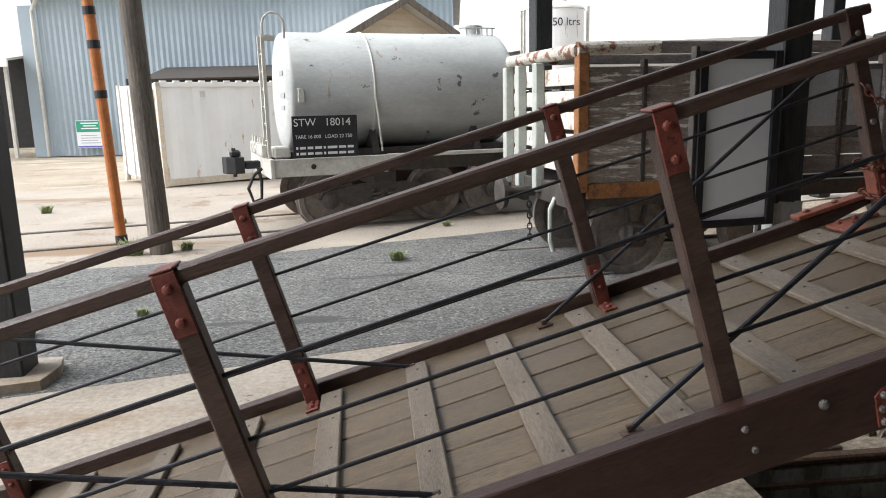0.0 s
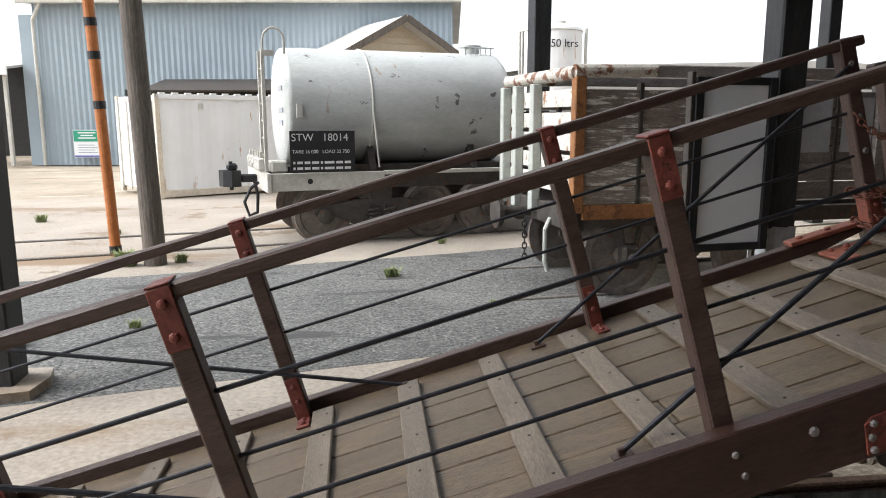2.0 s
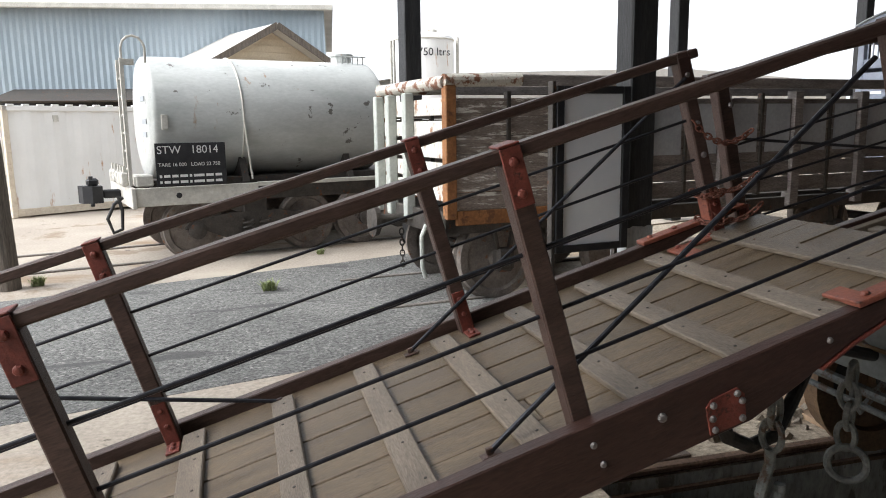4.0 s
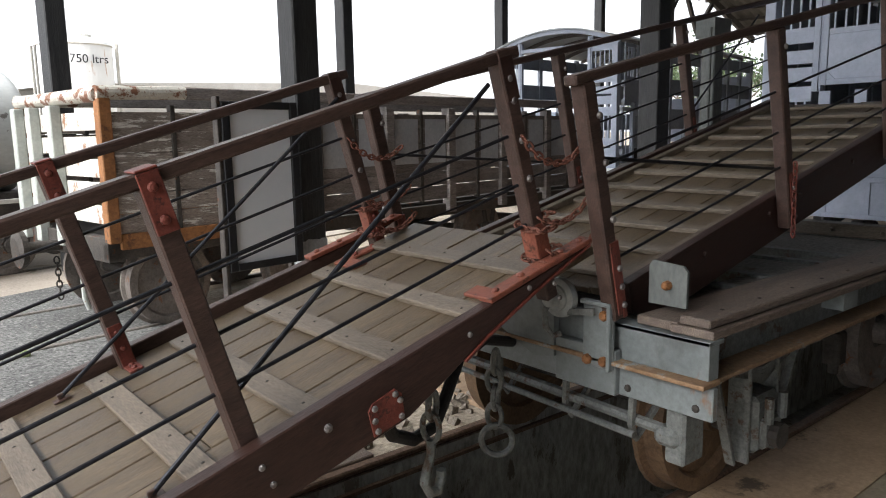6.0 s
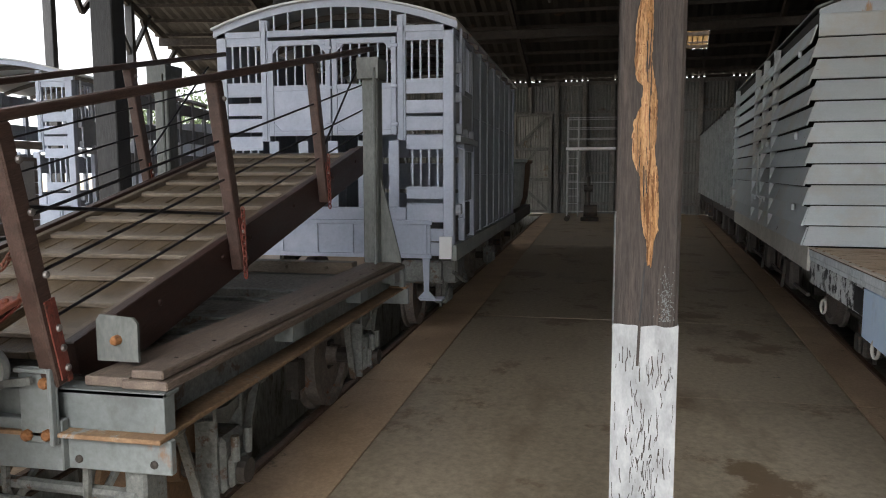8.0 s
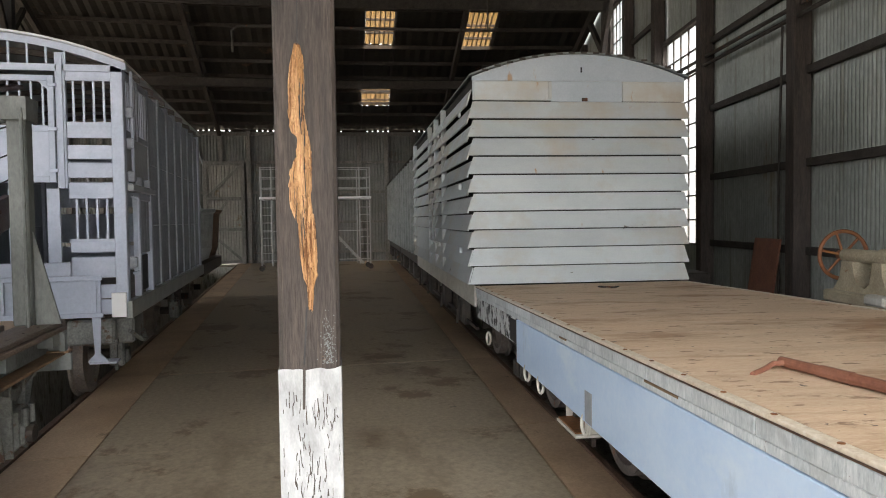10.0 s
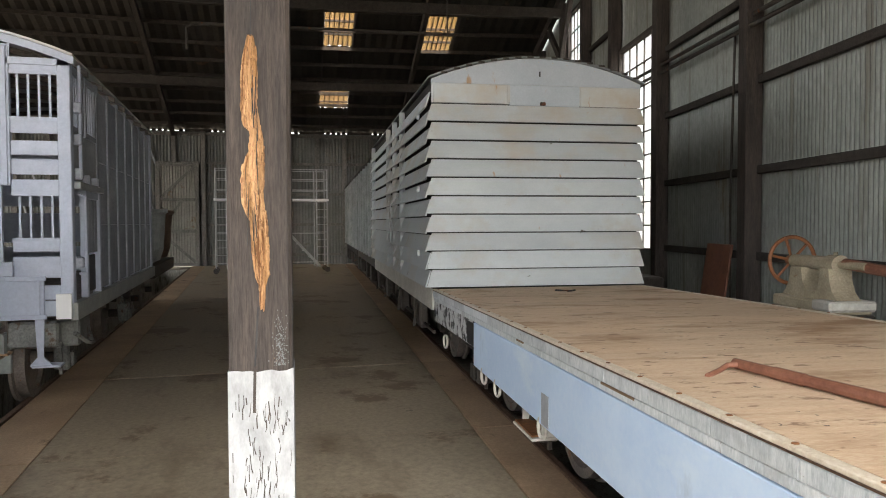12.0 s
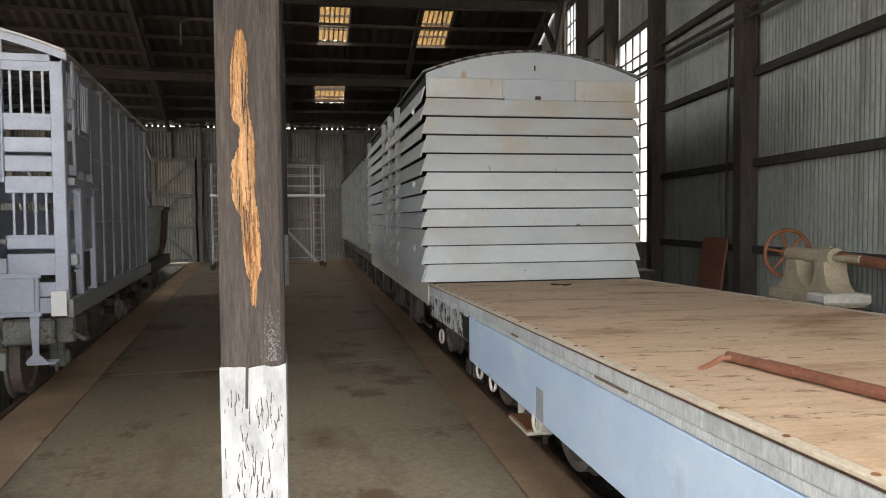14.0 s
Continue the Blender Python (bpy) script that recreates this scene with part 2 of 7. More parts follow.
M_GROUND = mat("dry_gravel_ground", (0.25, 0.205, 0.15), (0.41, 0.35, 0.27), 0.9, scale=0.35, fine=30, bump=0.5, rust=(0.2, 0.18, 0.1), rust_at=0.6, rust_scale=0.6, detail=0.6,
               stains=(((0.2, 0.145, 0.09), 0.54, 0.1, 0.7, (0.5, 1.6, 1)), ((0.47, 0.42, 0.34), 0.6, 0.08, 0.8, (0.7, 1.5, 1)), ((0.11, 0.12, 0.05), 0.63, 0.05, 1.8, (0.6, 1.2, 1))))
M_PITWALL = mat("pit_concrete", (0.24, 0.235, 0.205), (0.34, 0.33, 0.29), 0.8, scale=2, stretch=(1, 1, 0.4), fine=20, bump=0.2, rust=(0.13, 0.11, 0.085), rust_at=0.56)
M_RUBBLE = mat("rubble_ballast", (0.2, 0.165, 0.125), (0.34, 0.29, 0.23), 0.9, scale=9, fine=60, bump=0.8, jitter=0.35)
M_COLUMN = mat("tarred_hardwood_column", (0.035, 0.03, 0.027), (0.075, 0.06, 0.052), 0.75, scale=2.5, stretch=(9, 9, 0.8), fine=16, bump=0.6, rust=(0.11, 0.085, 0.07), rust_at=0.66, rust_scale=3)
M_BLACKCOL = mat("black_tarred_column", (0.018, 0.019, 0.02), (0.036, 0.036, 0.036), 0.6, scale=2.5, stretch=(7, 7, 0.8), fine=14, bump=0.5)
M_GREYPOLE = mat("grey_weathered_pole", (0.09, 0.075, 0.062), (0.17, 0.145, 0.12), 0.85, scale=3, stretch=(9, 9, 0.7), fine=16, bump=0.6)
M_WHITE = mat("flaking_white_paint", (0.284, 0.298, 0.305), (0.370, 0.381, 0.385), 0.65, scale=5, stretch=(1, 1, 0.5), fine=20, bump=0.5, rust=(0.09, 0.07, 0.06), rust_at=0.67, rust_scale=7, detail=0.25,
              stains=(((0.08, 0.06, 0.05), 0.66, 0.02, 9, (1.6, 1.6, 0.35)),))
M_SCAR = mat("fresh_split_wood", (0.42, 0.22, 0.09), (0.68, 0.42, 0.22), 0.75, scale=5, stretch=(9, 9, 0.7), fine=22, bump=1.0, rust=(0.2, 0.09, 0.035), rust_at=0.55, rust_scale=6)
M_IRON = mat("grey_corrugated_iron", (0.215, 0.232, 0.216), (0.315, 0.333, 0.306), 0.42, 0.2, scale=0.8, stretch=(1, 1, 0.4), fine=18, bump=0.05, rust=(0.19, 0.165, 0.13), rust_at=0.62, rust_scale=1.2, detail=0.22,
             stains=(((0.15, 0.14, 0.115), 0.56, 0.12, 2.2, (3, 3, 0.15)), ((0.36, 0.38, 0.36), 0.62, 0.08, 2.8, (2.5, 2.5, 0.2))))
M_ROOF = mat("dark_roof_iron", (0.015, 0.014, 0.012), (0.036, 0.032, 0.027), 0.65, 0.2, scale=0.7, fine=12, bump=0.05, rust=(0.1, 0.065, 0.04), rust_at=0.62, rust_scale=0.8)
M_GREYTIMBER = mat("dusty_grey_timber", (0.12, 0.115, 0.105), (0.2, 0.19, 0.175), 0.8, scale=2, stretch=(4, 4, 1), fine=16, bump=0.3)
M_TIMBER = mat("dark_roof_timber", (0.03, 0.026, 0.023), (0.06, 0.052, 0.046), 0.85, scale=2, stretch=(4, 4, 4), fine=14, bump=0.3)
M_BLUEIRON = mat("blue_grey_cladding", (0.28, 0.34, 0.38), (0.34, 0.4, 0.44), 0.55, scale=0.4, fine=20, bump=0.0, rust=(0.3, 0.33, 0.34), rust_at=0.66, rust_scale=0.6, detail=0.06)
M_TANK = mat("silver_white_tank_paint", (0.42, 0.435, 0.42), (0.53, 0.545, 0.525), 0.42, scale=1.6, stretch=(0.6, 1, 1.6), fine=20, bump=0.05, rust=(0.36, 0.31, 0.22), rust_at=0.66, rust_scale=2.2, detail=0.1,
             stains=(((0.34, 0.37, 0.34), 0.52, 0.2, 0.9, (0.5, 1, 1.5)), ((0.08, 0.065, 0.055), 0.645, 0.02, 4.5, (0.8, 1, 1)), ((0.32, 0.19, 0.1), 0.64, 0.06, 2.6, (1.4, 1.4, 0.4))))
M_OFFWHITE = mat("aged_off_white_paint", (0.46, 0.445, 0.4), (0.6, 0.585, 0.53), 0.55, scale=3, fine=24, bump=0.15, rust=(0.3, 0.16, 0.07), rust_at=0.64, rust_scale=4, detail=0.15)
M_BOXWHITE = mat("white_container_paint", (0.78, 0.78, 0.76), (0.84, 0.84, 0.82), 0.5, scale=1.2, fine=20, bump=0.05, rust=(0.52, 0.38, 0.22), rust_at=0.66, rust_scale=2, detail=0.06, stains=(((0.45, 0.24, 0.1), 0.64, 0.05, 2.5, (2, 2, 0.35)),))
M_RUSTPAINT = mat("ochre_rust_paint", (0.19, 0.08, 0.028), (0.29, 0.13, 0.048), 0.65, scale=5, fine=40, bump=0.25, rust=(0.13, 0.055, 0.025), rust_at=0.58, rust_scale=6, detail=0.25)
M_PIPEORANGE = mat("orange_brown_pipe_paint", (0.34, 0.11, 0.025), (0.47, 0.17, 0.05), 0.5, scale=4, fine=30, bump=0.15, rust=(0.09, 0.05, 0.035), rust_at=0.63, rust_scale=3, detail=0.2)
M_PEEL = mat("peeling_grey_boards", (0.17, 0.14, 0.12), (0.27, 0.23, 0.2), 0.85, scale=4, stretch=(1, 1, 6), fine=30, bump=0.4, rust=(0.62, 0.6, 0.55), rust_at=0.54, rust_scale=3, jitter=0.15)
M_DARKBOARD = mat("dark_wagon_boards", (0.12, 0.108, 0.1), (0.22, 0.2, 0.19), 0.8, scale=3, stretch=(1, 1, 6), fine=26, bump=0.4, rust=(0.24, 0.22, 0.2), rust_at=0.66, rust_scale=2, jitter=0.2)
M_GREYPANEL = mat("blue_grey_panel", (0.3, 0.32, 0.35), (0.4, 0.425, 0.45), 0.6, scale=2, fine=24, bump=0.1, detail=0.12)
M_BOARDWHITE = mat("white_notice_surface", (0.78, 0.81, 0.85), (0.82, 0.85, 0.88), 0.25, scale=1.5, fine=10, bump=0.0, detail=0.1)
M_RUSTTUBE = mat("rust_flaked_white_tube", (0.42, 0.4, 0.35), (0.55, 0.53, 0.47), 0.6, scale=5, fine=40, bump=0.3, rust=(0.17, 0.075, 0.04), rust_at=0.53, rust_scale=5, detail=0.2)
M_POSTGREY = mat("pale_green_grey_paint", (0.34, 0.36, 0.33), (0.44, 0.46, 0.42), 0.55, scale=4, fine=30, bump=0.15, rust=(0.2, 0.09, 0.04), rust_at=0.64, rust_scale=8, detail=0.15)
M_PEELWHITE = mat("rust_streaked_white_boards", (0.5, 0.48, 0.43), (0.62, 0.6, 0.55), 0.7, scale=4, stretch=(1, 1, 0.6), fine=30, bump=0.3, rust=(0.24, 0.12, 0.06), rust_at=0.56, rust_scale=6, jitter=0.1)
M_PATCH = mat("blue_grey_patch_paint", (0.4, 0.455, 0.51), (0.47, 0.52, 0.57), 0.42, scale=2, fine=50, bump=0.05, detail=0.07, stains=(((0.42, 0.24, 0.1), 0.66, 0.06, 3.0, (2, 2, 0.5)),))
M_RUSTWHEEL = mat("rusty_orange_wheel", (0.12, 0.075, 0.045), (0.2, 0.125, 0.07), 0.6, 0.2, scale=9, fine=60, bump=0.2, detail=0.3)
M_FLAKE = mat("flaking_white_on_black_steel", (0.5, 0.52, 0.52), (0.62, 0.64, 0.64), 0.6, scale=8, fine=50, bump=0.4, rust=(0.02, 0.021, 0.024), rust_at=0.5, rust_scale=7, detail=0.2)
M_BLACK = mat("black_paint", (0.014, 0.015, 0.018), (0.028, 0.028, 0.03), 0.5, scale=10, bump=0.1, detail=0.2)
M_RUBBER = mat("black_rubber_hose", (0.015, 0.015, 0.015), (0.03, 0.03, 0.03), 0.6, scale=20, bump=0.15)
M_LETTER = mat("white_lettering", (0.7, 0.7, 0.68), (0.76, 0.76, 0.74), 0.6, scale=20, bump=0.0, detail=0.1)
M_WHEEL = mat("worn_wheel_steel", (0.13, 0.112, 0.098), (0.23, 0.2, 0.175), 0.6, 0.15, scale=9, fine=60, bump=0.2, rust=(0.2, 0.085, 0.035), rust_at=0.6, rust_scale=6, detail=0.3)
M_RAIL = mat("rusty_rail_steel", (0.1, 0.06, 0.04), (0.17, 0.11, 0.075), 0.6, 0.4, scale=6, fine=50, bump=0.2)
M_LATHE = mat("dusty_machine_paint", (0.34, 0.29, 0.2), (0.46, 0.4, 0.29), 0.6, scale=5, fine=50, bump=0.2, rust=(0.26, 0.12, 0.05), rust_at=0.62, rust_scale=8, detail=0.25)
M_WHEELOR = mat("orange_handwheel_paint", (0.2, 0.075, 0.03), (0.3, 0.12, 0.05), 0.55, scale=12, fine=60, bump=0.15, detail=0.2)
M_REDPIPE = mat("red_brown_pipe", (0.19, 0.078, 0.05), (0.28, 0.125, 0.08), 0.5, scale=6, fine=40, bump=0.1, rust=(0.12, 0.05, 0.035), rust_at=0.66, rust_scale=8, detail=0.2)
M_GREENSIGN = mat("green_sign_paint", (0.03, 0.28, 0.17), (0.04, 0.32, 0.2), 0.4, scale=3, bump=0, detail=0)
M_WHITESIGN = mat("white_sign_paint", (0.74, 0.76, 0.76), (0.78, 0.79, 0.8), 0.4, scale=3, bump=0, detail=0)
M_BLUESIGN = mat("blue_sign_paint", (0.09, 0.1, 0.4), (0.1, 0.12, 0.45), 0.4, scale=3, bump=0, detail=0)
M_TILEROOF = mat("faded_roof_sheet", (0.42, 0.4, 0.37), (0.55, 0.53, 0.5), 0.6, scale=1, fine=20, bump=0.1, detail=0.12)
M_BEIGE = mat("beige_weatherboard", (0.5, 0.42, 0.3), (0.58, 0.5, 0.38), 0.7, scale=1, fine=20, bump=0.1, detail=0.15)
# Near-black stand-in for the shade inside openings and between louvres.
M_DARKIN = mat("opening_shade", (0.02, 0.02, 0.02), (0.035, 0.033, 0.03), 0.9, bump=0.0)
M_LEAF = mat("green_weed_leaf", (0.16, 0.2, 0.075), (0.27, 0.31, 0.14), 0.7, scale=20, bump=0.0)
M_TREE = mat("distant_leaf", (0.04, 0.065, 0.03), (0.09, 0.12, 0.055), 0.8, scale=8, bump=0.0)
M_BARK = mat("tree_bark", (0.12, 0.1, 0.08), (0.2, 0.17, 0.14), 0.9, scale=8, fine=40, bump=0.5)


def glass_material(name, tint, rough, alpha):
    m = bpy.data.materials.new(name)
    m.use_nodes = True
    n, l = m.node_tree.nodes, m.node_tree.links
    b = n["Principled BSDF"]
    b.inputs["Base Color"].default_value = (*tint, 1)
    b.inputs["Roughness"].default_value = rough
    b.inputs["Transmission Weight"].default_value = alpha
    return m


M_FIBRE = glass_material("amber_fibreglass_sheet", (0.9, 0.36, 0.05), 0.5, 1.0)
M_PANE = glass_material("grimy_window_glass", (0.92, 0.95, 0.95), 0.3, 1.0)

# ---- mesh helpers ----
PIVOT = Vector((-36.2, 2.08, 0))


def track(deg):
    """Frame of a track that runs out from the turntable: x along the rails, y to the left of them."""
    return Matrix.Translation(PIVOT) @ pose(0, 0, 0, 0, 0, deg)


def mesh_of(bm, name, material):
    me = bpy.data.meshes.new(name)
    bm.normal_update()
    bm.to_mesh(me)
    bm.free()
    me.materials.append(material)
    return me


PICKED = {"bolt", "rivet", "nail", "window_bar", "hinge", "stake_pocket", "cross_member", "deck_plate", "frame_beam",
          "brake_block", "spring_hanger", "side_frame", "end_slat", "bracket", "lock_rod", "panel", "solebar",
          "roof_edge_lap", "door_fitting", "strap", "brace", "castor", "leg", "saddle", "lettering", "window_rail", "arch_bar", "roof_rib_", "window_frame", "wall_frame"}


def islands(bm):
    """The separate pieces of a bmesh, each as a bmesh of its own."""
    left, out = set(bm.verts), []
    while left:
        todo, seen = [next(iter(left))], set()
        while todo:
            v = todo.pop()
            if v in seen:
                continue
            seen.add(v)
            todo += [e.other_vert(v) for e in v.link_edges]
        left -= seen
        nb, key = bmesh.new(), {}
        for v in sorted(seen, key=lambda q: q.index):
            key[v] = nb.verts.new(v.co)
        for f in {f for v in seen for f in v.link_faces}:
            nb.faces.new([key[v] for v in f.verts])
        out.append(nb)
    return out


def part(name, bm, material, parent=None, label="", smooth=False):
    if parent and name in PICKED:
        bm.verts.index_update()
        pieces = sorted(islands(bm), key=lambda q: tuple(min(v.co[k] for v in q.verts) for k in range(3)))
        bm.free()
        made = [piece(name, q, material, parent, label, smooth) for q in pieces]
        return made[0]
    return piece(name, bm, material, parent, label, smooth)


def piece(name, bm, material, parent=None, label="", smooth=False):
    ob = new(name, mesh_of(bm, name, material))
    if smooth:
        for p in ob.data.polygons:
            p.use_smooth = True
    if parent:
        ob.parent = parent
    if label:
        tagged(ob, label)
    return ob


def thing(name, label, category, m=None, group="", kind=""):
    ob = new(name)
    if m is not None:
        ob.matrix_basis = m
    return tagged(ob, label, category, group, kind)


def solid(name, bm, material, label, category, group="", kind="", m=None, smooth=False):
    ob = part(name, bm, material, None, "", smooth)
    if m is not None:
        ob.matrix_basis = m
    return tagged(ob, label, category, group, kind)


def B():
    return bmesh.new()


def box(bm, x0, x1, y0, y1, z0, z1, bev=0.0, m=None):
    vs = [bm.verts.new((x, y, z)) for x in (x0, x1) for y in (y0, y1) for z in (z0, z1)]
    fs = [bm.faces.new([vs[i] for i in q]) for q in ((0, 1, 3, 2), (4, 6, 7, 5), (0, 4, 5, 1), (2, 3, 7, 6), (0, 2, 6, 4), (1, 5, 7, 3))]
    if m is not None:
        for v in vs:
            v.co = m @ v.co
    if bev:
        es = list({e for f in fs for e in f.edges})
        bmesh.ops.bevel(bm, geom=es, offset=bev, segments=1, affect="EDGES", clamp_overlap=True)
    return bm


def beam(bm, p, q, w, h, bev=0.0, side=(0, 1, 0)):
    """A bar from p to q, w wide along `side` and h high across it."""
    p, q, s = Vector(p), Vector(q), Vector(side).normalized()
    d = (q - p).normalized()
    u = s.cross(d).normalized() * -1
    s = d.cross(u).normalized()
    m = Matrix((d, s, u)).transposed().to_4x4()
    m.translation = (p + q) / 2
    ln = (q - p).length / 2
    return box(bm, -ln, ln, -w / 2, w / 2, -h / 2, h / 2, bev, m)


def rod(bm, p, q, r, seg=8, r2=None, caps=True):
    p, q = Vector(p), Vector(q)
    m = (q - p).to_track_quat("Z", "Y").to_matrix().to_4x4()
    m.translation = p
    ln = (q - p).length
    r2 = r if r2 is None else r2
    rings = []
    for z, rr in ((0, r), (ln, r2)):
        rings.append([bm.verts.new(m @ Vector((rr * math.cos(6.28318 * i / seg), rr * math.sin(6.28318 * i / seg), z))) for i in range(seg)])
    for i in range(seg):
        bm.faces.new((rings[0][i], rings[0][(i + 1) % seg], rings[1][(i + 1) % seg], rings[1][i]))
    if caps:
        bm.faces.new(rings[0][::-1])
        bm.faces.new(rings[1])
    return bm


def pipe(bm, pts, r, seg=8):
    """A round tube along a run of points, mitred at its bends."""
    pts = [Vector(p) for p in pts]
    rings = []
    up = None
    for i, p in enumerate(pts):
        d = ((pts[min(i + 1, len(pts) - 1)] - p).normalized() + (p - pts[max(i - 1, 0)]).normalized()).normalized()
        if up is None:
            up = d.orthogonal().normalized()
        up = (up - d * up.dot(d)).normalized()
        s = d.cross(up)
        rings.append([bm.verts.new(p + r * (math.cos(6.28318 * k / seg) * up + math.sin(6.28318 * k / seg) * s)) for k in range(seg)])
    for a, b in zip(rings, rings[1:]):
        for k in range(seg):
            bm.faces.new((a[k], a[(k + 1) % seg], b[(k + 1) % seg], b[k]))
    bm.faces.new(rings[0][::-1])
    bm.faces.new(rings[-1])
    return bm


def ring(bm, m, a, b, r, seg=12, tube=6):
    """A closed link: an oval of half-lengths a, b with wire radius r, in the xy plane of m."""
    rows = []
    for i in range(seg):
        t = 6.28318 * i / seg
        c, d = Vector((a * math.cos(t), b * math.sin(t), 0)), Vector((b * math.cos(t), a * math.sin(t), 0)).normalized()
        rows.append([bm.verts.new(m @ (c + r * (math.cos(6.28318 * k / tube) * d + math.sin(6.28318 * k / tube) * Vector((0, 0, 1))))) for k in range(tube)])
    for i in range(seg):
        for k in range(tube):
            bm.faces.new((rows[i][k], rows[(i + 1) % seg][k], rows[(i + 1) % seg][(k + 1) % tube], rows[i][(k + 1) % tube]))
    return bm


def lathe_turn(bm, m, profile, seg=24):
    """Turns a profile of (radius, height) round the z axis of m, closed at both ends."""
    rows = [[bm.verts.new(m @ Vector((r * math.cos(6.28318 * k / seg), r * math.sin(6.28318 * k / seg), z))) for k in range(seg)] for r, z in profile]
    for a, b in zip(rows, rows[1:]):
        for k in range(seg):
            bm.faces.new((a[k], a[(k + 1) % seg], b[(k + 1) % seg], b[k]))
    bm.faces.new(rows[0][::-1])
    bm.faces.new(rows[-1])
    return bm


def prism(bm, pts, y0, y1, m=None):
    """A plate with an outline of (x, z) points, from y0 to y1."""
    a = [bm.verts.new((x, y0, z)) for x, z in pts]
    b = [bm.verts.new((x, y1, z)) for x, z in pts]
    bm.faces.new(a)
    bm.faces.new(b[::-1])
    for i in range(len(pts)):
        j = (i + 1) % len(pts)
        bm.faces.new((a[j], a[i], b[i], b[j]))
    if m is not None:
        for v in a + b:
            v.co = m @ v.co
    bmesh.ops.recalc_face_normals(bm, faces=bm.faces)
    return bm


def flat(bm, pts, z0, z1, m=None):
    """A slab with an outline of (x, y) points, from z0 to z1."""
    a = [bm.verts.new((x, y, z0)) for x, y in pts]
    b = [bm.verts.new((x, y, z1)) for x, y in pts]
    bm.faces.new(a[::-1])
    bm.faces.new(b)
    for i in range(len(pts)):
        j = (i + 1) % len(pts)
        bm.faces.new((a[i], a[j], b[j], b[i]))
    if m is not None:
        for v in a + b:
            v.co = m @ v.co
    bmesh.ops.recalc_face_normals(bm, faces=bm.faces)
    return bm


def corrugated(bm, m, length, height, pitch=0.076, depth=0.018, thick=0.0):
    """Corrugated sheet in the xz plane of m, with upright waves."""
    n = int(length / pitch * 4)
    lo, hi = [], []
    for i in range(n + 1):
        x = length * i / n
        y = depth / 2 * math.sin(6.28318 * x / pitch)
        lo.append(bm.verts.new(m @ Vector((x, y, 0))))
        hi.append(bm.verts.new(m @ Vector((x, y, height))))
    for i in range(n):
        bm.faces.new((lo[i], lo[i + 1], hi[i + 1], hi[i]))
    return bm


def bolt_head(bm, p, d, r=0.014, h=0.012):
    p, d = Vector(p), Vector(d).normalized()
    m = d.to_track_quat("Z", "Y").to_matrix().to_4x4()
    m.translation = p
    return lathe_turn(bm, m, [(r, 0), (r, h * 0.4), (r * 0.75, h * 0.85), (r * 0.3, h)], 8)


def text_mesh(body, size, m, material, name="lettering", parent=None):
    cu = bpy.data.curves.new(name, "FONT")
    cu.body, cu.size, cu.extrude = body, size, 0.001
    cu.align_x, cu.align_y = "LEFT", "BOTTOM"
    tmp = bpy.data.objects.new("tmp", cu)
    scene.collection.objects.link(tmp)
    me = bpy.data.meshes.new_from_object(tmp.evaluated_get(bpy.context.evaluated_depsgraph_get()))
    bpy.data.objects.remove(tmp)
    bpy.data.curves.remove(cu)
    me.materials.clear()
    me.materials.append(material)
    ob = new(name, me)
    if parent:
        ob.parent = parent
    ob.matrix_basis = m
    return ob


# ---- ground, floor, pits, rails ----
A_DEG = -5.2
A_M = Matrix.Translation((7.507, -2.359, 0)) @ pose(0, 0, 0, 0, 0, A_DEG)   # x along track A, y=0 at the wagon side, wagons at y<0
C_M = track(7.5)
YARD = 0.89
D_M = Matrix.Translation((-32.23, 1.834, 0)) @ pose(0, 0, 0, 0, 0, 15)


def outline(m, x0, x1, y0, y1):
    return [(m @ Vector(p))[:2] for p in ((x0, y0, 0), (x1, y0, 0), (x1, y1, 0), (x0, y1, 0))]


PIT_B = [(1.45, 1.5), (28.5, 1.5), (28.5, 2.66), (1.45, 2.66)]
PIT_A = outline(A_M, -6.0, 20.5, -1.75, -0.42)


def sheet_with_holes(bm, outer, holes, z):
    edges = []
    for loop in [outer] + holes:
        vs = [bm.verts.new((x, y, z)) for x, y in loop]
        edges += [bm.edges.new((vs[i], vs[(i + 1) % len(vs)])) for i in range(len(vs))]
    bmesh.ops.triangle_fill(bm, edges=edges, use_beauty=True, normal=(0, 0, 1))
    for f in bm.faces:
        if f.normal.z < 0:
            f.normal_flip()
    return bm


bm = B()
big = [(600 * math.cos(i * 0.2618), 600 * math.sin(i * 0.2618)) for i in range(24)]
solid("ground", sheet_with_holes(bm, big, [PIT_B, PIT_A], -0.03), M_GROUND, "dry sandy gravel ground with sparse weeds", "ground", kind="structure")


def pit(loop, name):
    bm = B()
    lo = [bm.verts.new((x, y, -0.95)) for x, y in loop]
    hi = [bm.verts.new((x, y, -0.03)) for x, y in loop]
    bm.faces.new(lo)
    for i in range(4):
        j = (i + 1) % 4
        bm.faces.new((lo[i], lo[j], hi[j], hi[i]))
    bmesh.ops.recalc_face_normals(bm, faces=bm.faces)
    for f in bm.faces:
        f.normal_flip()
    solid(name, bm, M_PITWALL, "grey concrete inspection pit between the rails", "inspection pit", kind="structure")


pit(PIT_B, "pit_b")
pit(PIT_A, "pit_a")


def a_line(y, x0, x1):
    return (A_M @ Vector((x0, y, 0)))[:2], (A_M @ Vector((x1, y, 0)))[:2]


# shed floor between the tracks, cast in bays with open joints
floor = new("floor")
tagged(floor, "grey-brown oil-stained concrete shed floor cast in bays", "floor", kind="structure")
